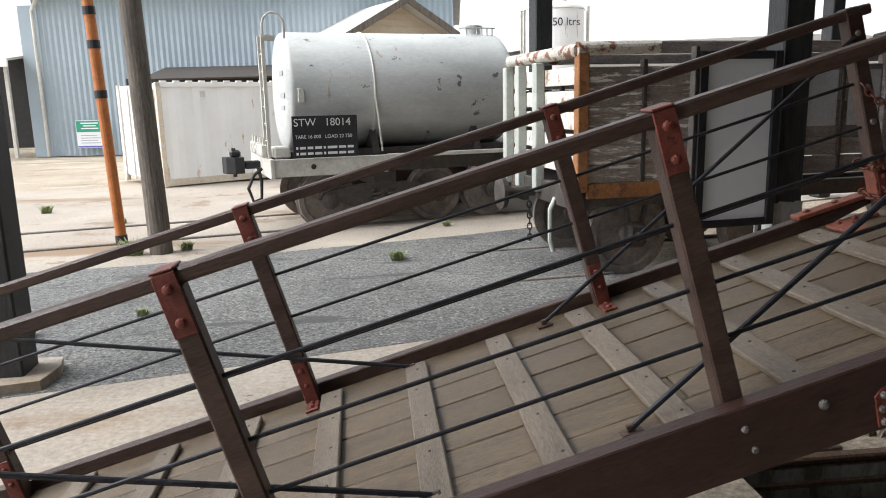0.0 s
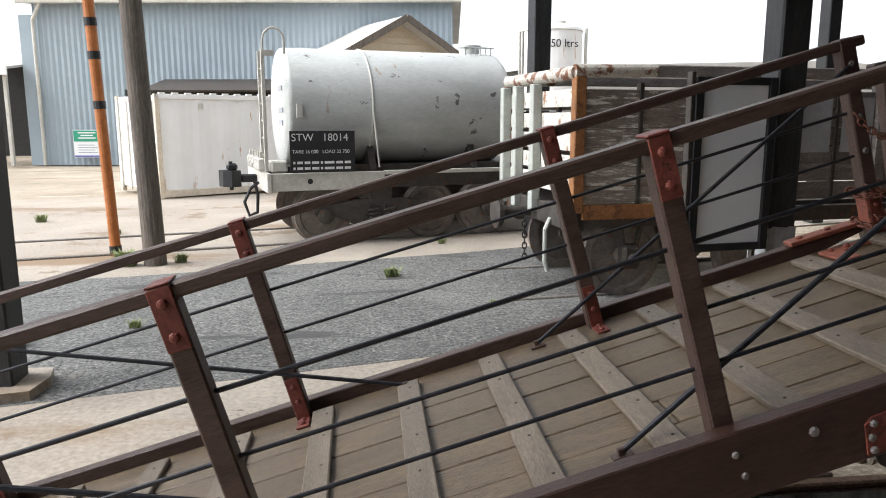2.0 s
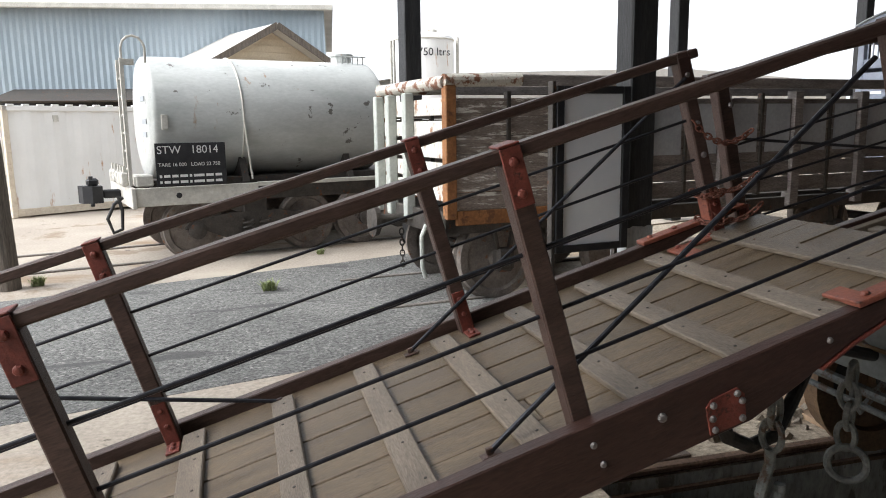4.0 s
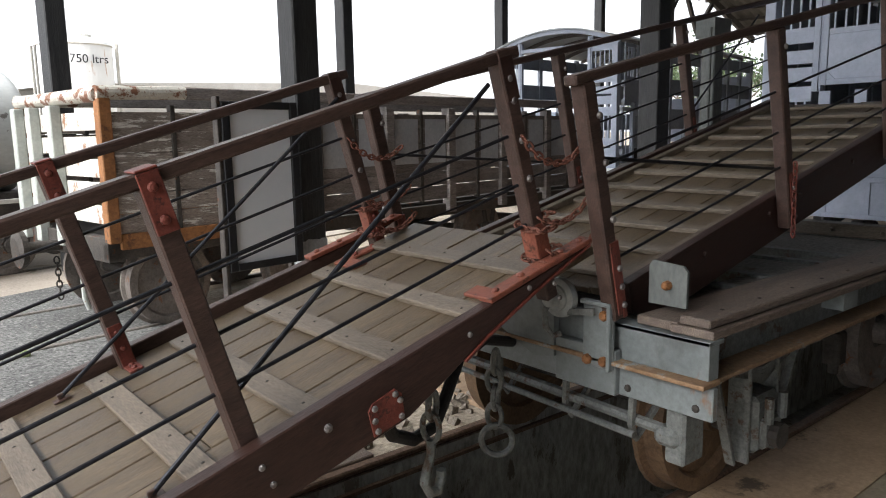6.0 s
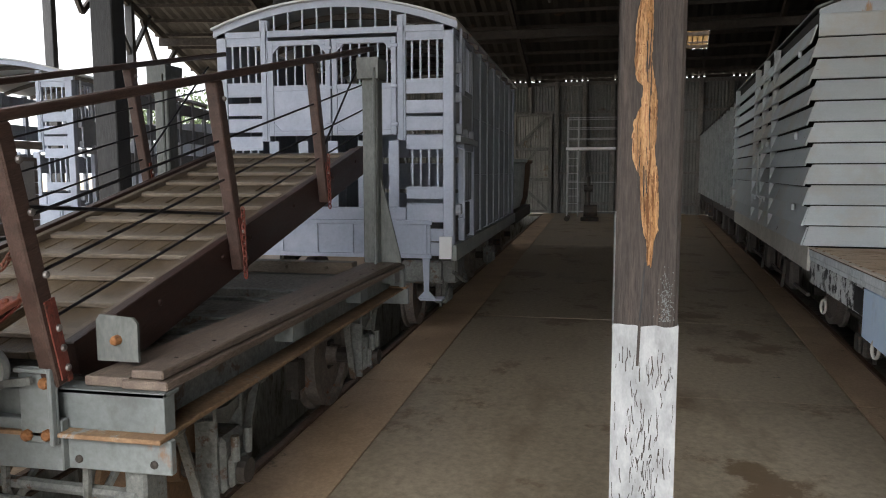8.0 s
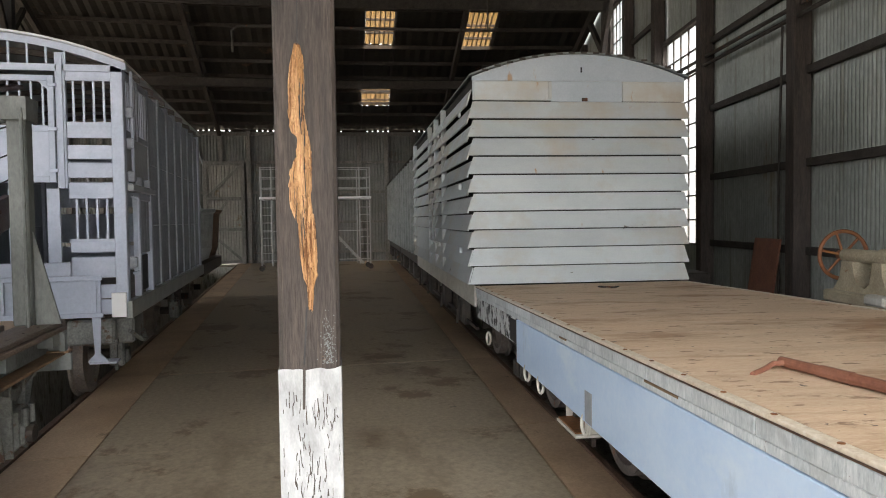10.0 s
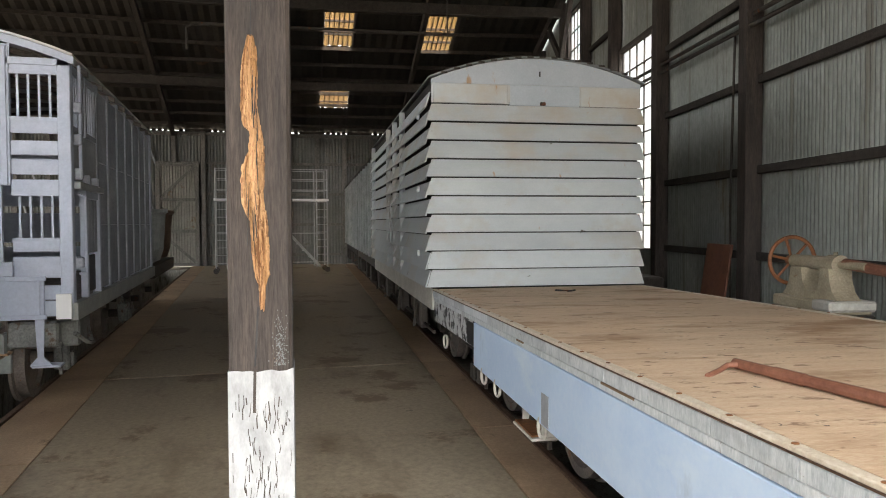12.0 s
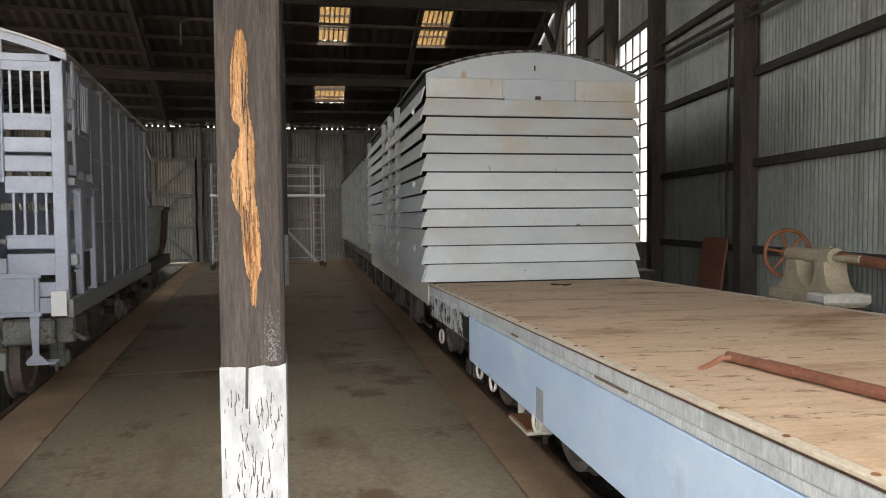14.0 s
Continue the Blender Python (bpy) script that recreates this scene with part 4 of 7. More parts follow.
            yy = 0.012 + rn.uniform(-0.02, 0.025)
            beam(bm, (-w / 2 - 0.01, yy, zz), (-w / 2 - 0.01, yy + rn.uniform(-0.006, 0.006), zz + rn.uniform(0.05, 0.14)), rn.uniform(0.001, 0.003), 0.004)
        beam(bm, (-w / 2 - 0.001, 0.018, 1.17), (-w / 2 - 0.001, 0.006, 1.36), 0.006, 0.002)
        beam(bm, (-w / 2 - 0.001, 0.02, 2.2), (-w / 2 - 0.001, 0.016, 2.5), 0.003, 0.002)
        part("split", bm, M_BLACKCOL, col, "dark splits in the raw wood")
        bm = B()
        prism(bm, [(-0.044, 2.06), (-0.035, 2.1), (-0.031, 2.16), (-0.028, 2.08), (-0.034, 2.05)], -0.0, 0.008, Matrix.Translation((-w / 2 - 0.006, 0.055, 0)) @ pose(0, 0, 0, 0, 0, 90))
        part("splinter", bm, M_SCAR, col)
        bm = B()
        for k in range(260):
            zz = 1.17 + abs(rn.gauss(0, 0.075))
            yy = -0.062 + rn.gauss(0, 0.011)
            if zz < 1.36 and abs(yy) < 0.097:
                d = rn.uniform(0.0005, 0.0015)
                box(bm, -w / 2 - 0.0012, -w / 2 + 0.002, yy - d, yy + d, zz - d, zz + d * 1.6)
        tagged(part("splash", bm, M_PALE, col, "pale whitewash splashes"), kind="stuff")
    if deg > 10 and r > 52:
        bm = B()
        zt = roof_z(r) - 0.3
        for sx in (-1, 1):
            beam(bm, (0, 0, zt - 1.5), (sx * 1.5, 0, zt), 0.1, 0.12)
        part("brace", bm, M_BLACKCOL, col)
bm = B()
flat(bm, [(-0.24, -0.24), (-0.05, -0.27), (0.25, -0.2), (0.27, 0.05), (0.22, 0.22), (-0.22, 0.24)], -0.05, 0.06)
solid("column_foot", bm, M_APRON, "rough pale concrete block under the black column", "footing", m=Matrix.Translation((-2.3, 4.3, 0)))

# roof: corrugated sheets over purlins and rafters
DEG0, DEG1 = -11.25, 11.6


def roof_point(r, deg, dz=0.0):
    p = ring_pos(r, deg)
    p.z = roof_z(r) + dz
    return p


HOLES = [(56.0, 58.4, -5.6, -4.8), (56.3, 58.7, -8.45, -7.65), (61.6, 63.6, -5.65, -4.75)]
SUB = 0.15
bm = B()
rads = sorted({32.3, 38.6, 51.0, 66.6} | {r for h in HOLES for r in h[:2]})
nd = int((DEG1 - DEG0) / SUB)
degs = sorted({DEG0 + (DEG1 - DEG0) * i / nd for i in range(nd + 1)} | {4.2} | {d for h in HOLES for d in h[2:]})
grid = {}
for i, r in enumerate(rads):
    for j, d in enumerate(degs):
        grid[i, j] = bm.verts.new(roof_point(r, d, 0.02 if j % 2 else -0.02))
for i in range(len(rads) - 1):
    for j in range(len(degs) - 1):
        rm, dm = (rads[i] + rads[i + 1]) / 2, (degs[j] + degs[j + 1]) / 2
        if rm < 38.6 and dm > 4.2:
            continue    # the open bay in front of the next track
        if any(h[0] < rm < h[1] and h[2] < dm < h[3] for h in HOLES):
            continue
        bm.faces.new((grid[i, j], grid[i + 1, j], grid[i + 1, j + 1], grid[i, j + 1]))
solid("ceiling", bm, M_ROOF, "dark corrugated iron roof over the shed", "roof", kind="structure")
for h in HOLES:
    bm = B()
    n = 10
    lo = [bm.verts.new(roof_point(h[0], h[2] + (h[3] - h[2]) * i / n, 0.01 * (-1) ** i)) for i in range(n + 1)]
    hi = [bm.verts.new(roof_point(h[1], h[2] + (h[3] - h[2]) * i / n, 0.01 * (-1) ** i)) for i in range(n + 1)]
    for i in range(n):
        bm.faces.new((lo[i], hi[i], hi[i + 1], lo[i + 1]))
    sk = solid("skylight", bm, M_FIBRE, "amber fibreglass skylight sheet in the roof", "skylight", "roof skylights")
    sk.visible_shadow = False
    for k in range(1, 6):
        dg = h[2] + (h[3] - h[2]) * k / 6
        pa, pb = Vector(roof_point(h[0], dg, -0.02)), Vector(roof_point(h[1], dg, -0.02))
        part("glazing_bar", beam(B(), pa, pb, 0.03, 0.03), M_TIMBER, sk)
    for k in (1, 2):
        rr = h[0] + (h[1] - h[0]) * k / 3
        pa, pb = Vector(roof_point(rr, h[2], -0.03)), Vector(roof_point(rr, h[3], -0.03))
        part("purlin", beam(B(), pa, pb, 0.06, 0.06), M_TIMBER, sk)
framing = tagged(new("roof_framing"), "dark timber rafters, purlins and tie beams", "roof framing", kind="structure")


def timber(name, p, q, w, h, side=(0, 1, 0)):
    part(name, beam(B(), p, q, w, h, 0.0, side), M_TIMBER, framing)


for r in [32.5 + 1.18 * i for i in range(29)]:
    ds = [DEG0, -7.5, -3.75, 0, 4.2, 7.5, DEG1] if r > 38.6 else [DEG0, -7.5, -3.75, 0, 4.2]
    for a, b in zip(ds, ds[1:]):
        timber("purlin", roof_point(r, a, -0.08), roof_point(r, b, -0.08), 0.07, 0.1, (1, 0, 0))
for d in (-11.0, -7.5, -3.75, 0.0, 3.75, 7.5, 11.25):
    timber("rafter", roof_point(32.3 if d < 4 else 38.6, d, -0.24), roof_point(51, d, -0.24), 0.12, 0.22)
    timber("rafter", roof_point(51, d, -0.24), roof_point(66.4, d, -0.24), 0.12, 0.22)
    if d in (-3.75, 3.75, -11.0, 11.25):
        for r in (39.0, 44.3, 49.6, 54.9, 60.2):
            zt = roof_z(r)
            for s in (-1, 1):
                a, b = ring_pos(r, d), ring_pos(r + s * 1.4, d)
                a.z, b.z = zt - 1.7, roof_z(r + s * 1.4) - 0.35
                timber("knee_brace", a, b, 0.1, 0.14)
for r in (44.3, 49.6, 54.9, 60.2):
    for a, b in ((-11.0, -3.75), (-3.75, 3.75), (3.75, 11.25)):
        p, q = ring_pos(r, a), ring_pos(r, b)
        p.z = q.z = roof_z(r) - 0.55
        timber("tie_beam", p, q, 0.14, 0.24, (1, 0, 0))
bm = B()
pp = [track(-3.75) @ Vector((48.95, y, z)) for y, z in ((1.5, 4.45), (1.5, 4.8), (1.4, 4.88), (-3.1, 4.9))]
pipe(bm, pp, 0.022, 8)
rod(bm, pp[3] + Vector((0, 0.3, 0)), pp[3] + Vector((0, 0.3, 2.6)), 0.014, 6)
rod(bm, pp[2] + Vector((0, -1.4, 0)), pp[2] + Vector((0, -1.4, 2.6)), 0.014, 6)
solid("overhead_pipe", bm, M_STEEL, "thin grey service pipe hung from the roof", "pipe")

# ---- shed walls ----
WALL_M = track(-11.25) @ Matrix.Translation((0, -0.05, 0))
wall = tagged(new("wall_south"), "grey corrugated iron shed wall on dark timber rails", "wall", kind="structure")
WIN = [(48.55, 50.6, 1.15, 5.0), (53.2, 54.9, 1.15, 6.9)]
segs, last = [], 30.0
for a, b, z0, z1 in WIN:
    segs += [(last, a, 0, roof_z(min(a, 51)) + 0.1), (a, b, 0, z0), (a, b, z1, roof_z(a) + 0.2)]
    last = b
segs.append((last, 66.6, 0, 8.2))
for a, b, z0, z1 in segs:
    bm = B()
    corrugated(bm, WALL_M @ Matrix.Translation((a, 0, z0)), b - a, max(z1 - z0, 0.2))
    part("sheet", bm, M_IRON, wall)
for r in (33.9, 39.4, 45.08, 48.2, 50.75, 53.0, 55.1, 58, 62):
    bm = B()
    box(bm, r - 0.11, r + 0.11, 0.03, 0.25, 0, roof_z(r) - 0.2, 0.01, WALL_M)
    part("wall_post", bm, M_COLUMN, wall, "dark timber wall post")
for z in (1.2, 2.28, 3.4, 4.5, 5.6):
    last = 30.2
    for a, b, z0, z1 in WIN + [(66.0, 66.0, 0, 9)]:
        bm = B()
        box(bm, last, a - 0.05, 0.022, 0.1, z - 0.05, z + 0.05, 0.006, WALL_M)
        part("girt", bm, M_TIMBER, wall, "dark timber wall rail")
        last = b + 0.05
for i, (a, b, z0, z1) in enumerate(WIN):
    wdw = thing("window_%d" % (i + 1), "tall iron-framed shed window with grimy bright panes", "window", WALL_M @ Matrix.Translation((a, 0, z0)), "shed windows", "structure")
    bm = B()
    wd, ht = b - a, z1 - z0
    nx, nz = 5, max(6, int(ht / 0.42))
    for k in range(nx + 1):
        box(bm, wd * k / nx - 0.014, wd * k / nx + 0.014, -0.02, 0.02, 0, ht)
    for k in range(nz + 1):
        box(bm, 0, wd, -0.018, 0.018, ht * k / nz - 0.013, ht * k / nz + 0.013)
    part("window_frame", bm, M_STEEL, wdw, "thin dark glazing bars")
    bm = B()
    box(bm, 0, wd, -0.003, 0.003, 0, ht)
    part("pane", bm, M_PANE, wdw).visible_shadow = False
    bm = B()
    for xa in (-0.07, wd + 0.0):
        box(bm, xa, xa + 0.07, -0.05, 0.09, -0.06, ht + 0.06, 0.005)
    box(bm, 0, wd, -0.05, 0.09, ht, ht + 0.07, 0.005)
    part("window_lining", bm, M_COLUMN, wdw)
for y, z in ((0.16, 4.15), (0.2, 4.0)):
    bm = B()
    rod(bm, WALL_M @ Vector((41, y, z)), WALL_M @ Vector((60, y, z + 0.25)), 0.03, 8)
    solid("wall_pipe", bm, M_STEEL, "long dark service pipe along the wall", "pipe", "wall pipes")
bm = B()
pipe(bm, [WALL_M @ Vector((45.55 + 0.05 * math.sin(z), 0.14, z)) for z in (0.6, 1.5, 2.2, 3.0, 4.1)], 0.016, 6)
solid("conduit", bm, M_STEEL, "thin upright conduit on the iron wall", "conduit")

# back wall of the shed
back = tagged(new("wall_back"), "grey corrugated iron back wall with a braced door", "wall", kind="structure")
for d0, d1 in ((-11.25, -7.5), (-7.5, -3.75), (-3.75, 0.0), (0.0, 3.75), (3.75, 7.5)):
    p, q = ring_pos(66.4, d0), ring_pos(66.4, d1)
    v = q - p
    m = Matrix.Translation(p) @ pose(0, 0, 0, 0, 0, math.degrees(math.atan2(v.y, v.x)))
    bm = B()
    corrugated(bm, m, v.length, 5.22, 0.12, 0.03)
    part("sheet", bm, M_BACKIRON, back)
    bm = B()
    for z in (0.4, 1.6, 2.8, 4.0, 5.1):
        box(bm, 0, v.length, 0.02, 0.1, z - 0.05, z + 0.05, 0, m)
    for k in range(4):
        x = v.length * k / 4
        box(bm, x - 0.08, x + 0.08, 0.03, 0.2, 0, 5.2, 0, m)
    part("wall_frame", bm, M_GREYTIMBER, back)
    # Added blocks break the daylight gap under the eave into dots.
    bm = B()
    for k in range(int(v.length / 0.21)):
        box(bm, 0.21 * k, 0.21 * k + (0.15 if k % 9 < 5 else 0.21), -0.02, 0.05, 5.2, 5.31, 0, m)
    tagged(part("eave_packing", bm, M_TIMBER, back), kind="stuff")
    bm = B()
    beam(bm, m @ Vector((0.3, 0.14, 0.5)), m @ Vector((v.length / 4 - 0.2, 0.14, 2.6)), 0.06, 0.12)
    beam(bm, m @ Vector((0.3, 0.14, 2.9)), m @ Vector((v.length / 4 - 0.2, 0.14, 4.6)), 0.06, 0.12)
    part("brace", bm, M_GREYPANEL, back)

# timber-framed sliding door in the back wall
door = thing("door_1", "closed grey corrugated sliding door with diagonal timber braces", "door", pose(29.93, 2.72, 0, 0, 0, -90), kind="structure")
bm = B()
corrugated(bm, pose(0, 0.03, 0.05), 1.56, 3.95, 0.1, 0.025)
part("sheet", bm, M_DOORIRON, door)
for xa, xb, za, zb in ((0, 0.14, 0, 4), (1.42, 1.56, 0, 4), (0.14, 1.42, 0.02, 0.14), (0.14, 1.42, 1.3, 1.42), (0.14, 1.42, 2.5, 2.62), (0.14, 1.42, 3.86, 3.98)):
    bm = B()
    box(bm, xa, xb, -0.05, 0.01, za, zb, 0.006)
    part("door_rail", bm, M_GREYTIMBER, door)
for (xa, za), (xb, zb) in (((0.16, 2.64), (1.4, 3.84)), ((1.4, 0.16), (0.16, 1.28)), ((0.16, 1.45), (0.9, 2.48))):
    bm = B()
    beam(bm, (xa, -0.02, za), (xb, -0.02, zb), 0.05, 0.1)
    part("brace", bm, M_GREYTIMBER, door)

# ---- wheels and running gear ----


def wheel(bm, m, r=0.36):
    return lathe_turn(bm, m, [(0.05, -0.1), (0.07, -0.1), (0.08, -0.03), (r * 0.78, -0.02), (r * 0.83, -0.055), (r, -0.055), (r * 1.005, 0.035), (r + 0.03, 0.05), (r + 0.03, 0.075), (r * 0.8, 0.07), (r * 0.76, 0.04), (0.07, 0.06), (0.06, 0.09)], 32)


def wheelset(ob, x, yc, r=0.36, hw=0.58, z=None):
    z = r if z is None else z
    for s in (-1, 1):
        bm = B()
        wheel(bm, Matrix.Translation((x, yc + s * hw, z)) @ pose(0, 0, 0, 90 * s, 0, 0), r)
        part("wheel", bm, M_WHEEL, ob, smooth=False)
    bm = B()
    rod(bm, (x, yc - hw - 0.22, z), (x, yc + hw + 0.22, z), 0.055, 12)
    part("axle", bm, M_STEEL, ob)


def axlebox(ob, x, y, r, s, mt):
    """Axle box, horn guides and leaf spring on the outer side of a wheel."""
    bm = B()
    box(bm, x - 0.1, x + 0.1, y - 0.07, y + 0.07, r - 0.11, r + 0.15, 0.02)
    b = part("axle_box", bm, mt, ob)
    bm = B()
    box(bm, x - 0.07, x + 0.07, y + s * 0.065, y + s * 0.1, r - 0.08, r + 0.06, 0.012)
    part("axle_box_cover", bm, mt, b)
    bm = B()
    prism(bm, [(x - 0.17, 0.82), (x + 0.17, 0.82), (x + 0.135, r - 0.14), (x + 0.105, r - 0.14), (x + 0.105, r + 0.2), (x - 0.105, r + 0.2), (x - 0.105, r - 0.14), (x - 0.135, r - 0.14)], y - 0.012, y + 0.012)
    part("horn_guide", bm, mt, ob)
    bm = B()
    for k in range(5):
        h = 0.42 - 0.07 * k
        for sx in (-1, 1):
            beam(bm, (x, y + s * 0.03, r + 0.27 - 0.018 * k), (x + sx * h, y + s * 0.03, r + 0.34 - 0.018 * k + 0.0 * sx), 0.075, 0.014)
    part("leaf_spring", bm, M_STEEL, ob)


# ---- flat wagon under the upper ramp ----
def flat_wagon_b():
    x0, x1, y0, y1 = 2.13, 5.25, 0.98, 3.18
    ob = thing("flat_wagon", "small grey rail underframe wagon with timber edge beams", "rail wagon", Matrix.Translation((x0, 2.08, 0)))
    T = Matrix.Translation((-x0, -2.08, 0))

    def put(name, bm, mt, par=ob, label=""):
        bm.transform(T)
        return part(name, bm, mt, par, label)
    for s, yy in ((1, y0), (-1, y1)):
        bm = B()
        yo = yy + s * 0.11
        box(bm, x0 + 0.02, x1, yo, yo + s * 0.015, 0.80, 0.95)
        bmesh.ops.recalc_face_normals(bm, faces=bm.faces)
        put("solebar", bm, M_GEAR, label="grimy grey recessed solebar web")
        bm = B()
        box(bm, x0 + 0.02, x1, yy + s * 0.005, yo + s * 0.07, 0.795, 0.812, 0.003)
        bmesh.ops.recalc_face_normals(bm, faces=bm.faces)
        put("solebar_flange", bm, M_FLANGE, label="rusty lower flange")
        bm = B()
        for x in (3.29, 4.32, 5.1):
            box(bm, x - 0.07, x + 0.07, yy + s * 0.02, yo, 0.87, 0.954)
        bmesh.ops.recalc_face_normals(bm, faces=bm.faces)
        put("stake_pocket", bm, M_PALE)
        bm = B()
        box(bm, x0 + 0.02, x1 - 0.02, yy - s * 0.005, yy + s * 0.16, 0.955, 0.985, 0.004)
        put("edge_beam", bm, M_HARDWOOD, label="dark hardwood edge beam")
        bm = B()
        box(bm, x0 + 0.03, x1 - 0.02, yy + s * 0.015, yy + s * 0.13, 0.988, 1.018, 0.005)
        put("edge_beam", bm, M_HARDWOOD)
        bm = B()
        box(bm, x0 + 0.03, x1 - 0.03, yy + s * 0.135, yy + s * 0.3, 0.957, 0.99, 0.004)
        put("edge_beam", bm, M_HARDWOOD)
        bm = B()
        for k in range(12):
            bolt_head(bm, (x0 + 0.2 + 0.26 * k, yy + s * 0.07, 1.018), (0, 0, 1), 0.008, 0.003)
        put("bolt", bm, M_STEEL)
    # dusty plate deck with openings
    bm = B()
    for a, b in ((x0 + 0.02, 3.05), (3.35, 3.9), (4.2, x1 - 0.3)):
        box(bm, a, b, y0 + 0.31, y1 - 0.31, 0.9, 0.93)
    for ya, yb in ((y0 + 0.31, 1.52), (1.95, 2.25), (2.65, y1 - 0.31)):
        box(bm, 3.05, 4.2, ya, yb, 0.905, 0.932)
    put("deck_plate", bm, M_DUST)
    bm = B()
    for xx in (3.05, 3.37, 3.9, 4.2):
        box(bm, xx - 0.03, xx + 0.03, y0 + 0.3, y1 - 0.3, 0.85, 0.947, 0.003)
    put("cross_member", bm, M_GEAR)
    bm = B()
    box(bm, x1 - 0.28, x1 - 0.16, y0 + 0.31, y1 - 0.31, 0.935, 1.02, 0.006)
    for k in range(5):
        bolt_head(bm, (x1 - 0.28, y0 + 0.5 + 0.3 * k, 0.98), (-1, 0, 0), 0.015, 0.01)
    put("cross_timber", bm, M_CLEAT, label="pale cross timber with bolts")
    # headstock: two channels, the lower one standing proud
    for xe, s in ((x0, -1), (x1, 1)):
        bm = B()
        box(bm, xe, xe - s * 0.016, y0 - 0.005, y1 + 0.005, 0.822, 0.952, 0.002)
        box(bm, xe, xe - s * 0.09, y0 - 0.005, y1 + 0.005, 0.938, 0.953, 0.002)
        box(bm, xe - s * 0.016, xe - s * 0.06, y0 - 0.004, y0 + 0.03, 0.822, 0.938)
        put("headstock", bm, M_PALE, label="pale grey steel headstock")
        bm = B()
        box(bm, xe + s * 0.055, xe - s * 0.05, y0 - 0.02, y1 + 0.02, 0.806, 0.822, 0.003)
        put("headstock_lip", bm, M_LIP, label="rust-stained steel lip")
        bm = B()
        box(bm, xe + s * 0.012, xe - s * 0.02, y0 - 0.03, y1 + 0.03, 0.69, 0.805, 0.004)
        put("buffer_beam", bm, M_PALE)
        bm = B()
        for yy in (y0 + 0.03, y0 + 0.3, y1 - 0.03):
            bolt_head(bm, (xe + s * 0.012, yy, 0.725), (s, 0, 0), 0.014, 0.01)
        put("bolt", bm, M_STEEL)
    bm = B()
    box(bm, x0 - 0.04, x0 - 0.005, 1.317, 1.6, 0.69, 0.86, 0.004)
    put("draw_plate", bm, M_PALE)
    bm = B()
    box(bm, x0 - 0.055, x0 - 0.04, 1.32, 1.455, 0.785, 1.035, 0.004)
    box(bm, x0 - 0.075, x0 - 0.055, 1.32, 1.335, 0.785, 1.035, 0.003)
    box(bm, x0 - 0.075, x0 - 0.055, 1.335, 1.455, 1.02, 1.035, 0.003)
    prism(bm, [(0, 0.98), (0.2, 0.98), (0.34, 0.82), (0.1, 0.72), (0, 0.74)], -0.03, 0.0, pose(x0 - 0.05, 1.6, 0.04, 0, 0, 90))
    pl = put("winch_plate", bm, M_PALE, label="pale grey steel winch plate")
    bm = B()
    for yy, zz in ((1.355, 0.985), (1.355, 0.815), (1.43, 0.81)):
        bolt_head(bm, (x0 - 0.055, yy, zz), (-1, 0, 0), 0.02, 0.02)
    put("bolt", bm, M_RUSTPAINT, pl)
    bm = B()
    lathe_turn(bm, Matrix.Translation((x0 - 0.06, 1.548, 1.026)) @ pose(0, 0, 0, 0, -90, 0), [(0.03, 0), (0.074, 0), (0.078, 0.012), (0.074, 0.03), (0.05, 0.034), (0.048, 0.044), (0.03, 0.046), (0.028, 0.085), (0.02, 0.09), (0.008, 0.09)], 28)
    put("winch_drum", bm, M_GREY, pl)
    bm = B()
    pipe(bm, [(x0 - 0.12, 1.55, 1.03), (x0 - 0.135, 1.57, 0.98), (x0 - 0.135, 1.565, 0.92), (x0 - 0.12, 1.54, 0.885), (x0 - 0.1, 1.52, 0.9)], 0.012, 8)
    beam(bm, (x0 - 0.085, 1.5, 0.98), (x0 - 0.085, 1.38, 1.0), 0.012, 0.025, side=(1, 0, 0))
    put("bracket", bm, M_GEAR, pl)
    bm = B()
    prism(bm, [(0.0, 1.0), (0.155, 1.0), (0.155, 1.14), (0.14, 1.16), (0.015, 1.15), (0, 1.13)], 0.0, 0.012, pose(x0 + 0.14, 1.145, 0.015, 0, 0, 90))
    lg = put("lug_plate", bm, M_GREENGREY, label="upright grey steel lug plate")
    bm = B()
    bolt_head(bm, (x0 + 0.128, 1.22, 1.09), (-1, 0, 0), 0.018, 0.03)
    put("bolt", bm, M_RUSTPAINT, lg)
    # upright posts that carry the head of the ramp
    for yc in (1.15, 2.72):
        bm = B()
        box(bm, 4.98, 5.1, yc - 0.055, yc + 0.055, 1.02, 2.3, 0.008)
        prism(bm, [(4.93, 2.28), (5.14, 2.28), (5.16, 2.42), (4.93, 2.42)], yc - 0.075, yc + 0.075)
        prism(bm, [(5.1, 1.02), (5.36, 1.02), (5.1, 1.55)], yc - 0.02, yc + 0.02)
        prism(bm, [(-0.2, 1.02), (0.057, 1.02), (0.057, 1.6), (-0.057, 1.6)], -0.02, 0.0, pose(5.04, yc, 0, 0, 0, 90))
        rod(bm, (4.93, yc - 0.045, 1.02), (4.93, yc - 0.045, 2.35), 0.012, 8)
        sp = put("stanchion", bm, M_GREENGREY, label="grey-green steel stanchion")
    # running gear
    bm = B()
    for yy in (1.4, 2.76):
        box(bm, x0 + 0.05, x1 - 0.05, yy - 0.05, yy + 0.05, 0.7, 0.9, 0.004)
    put("frame_beam", bm, M_GEAR)
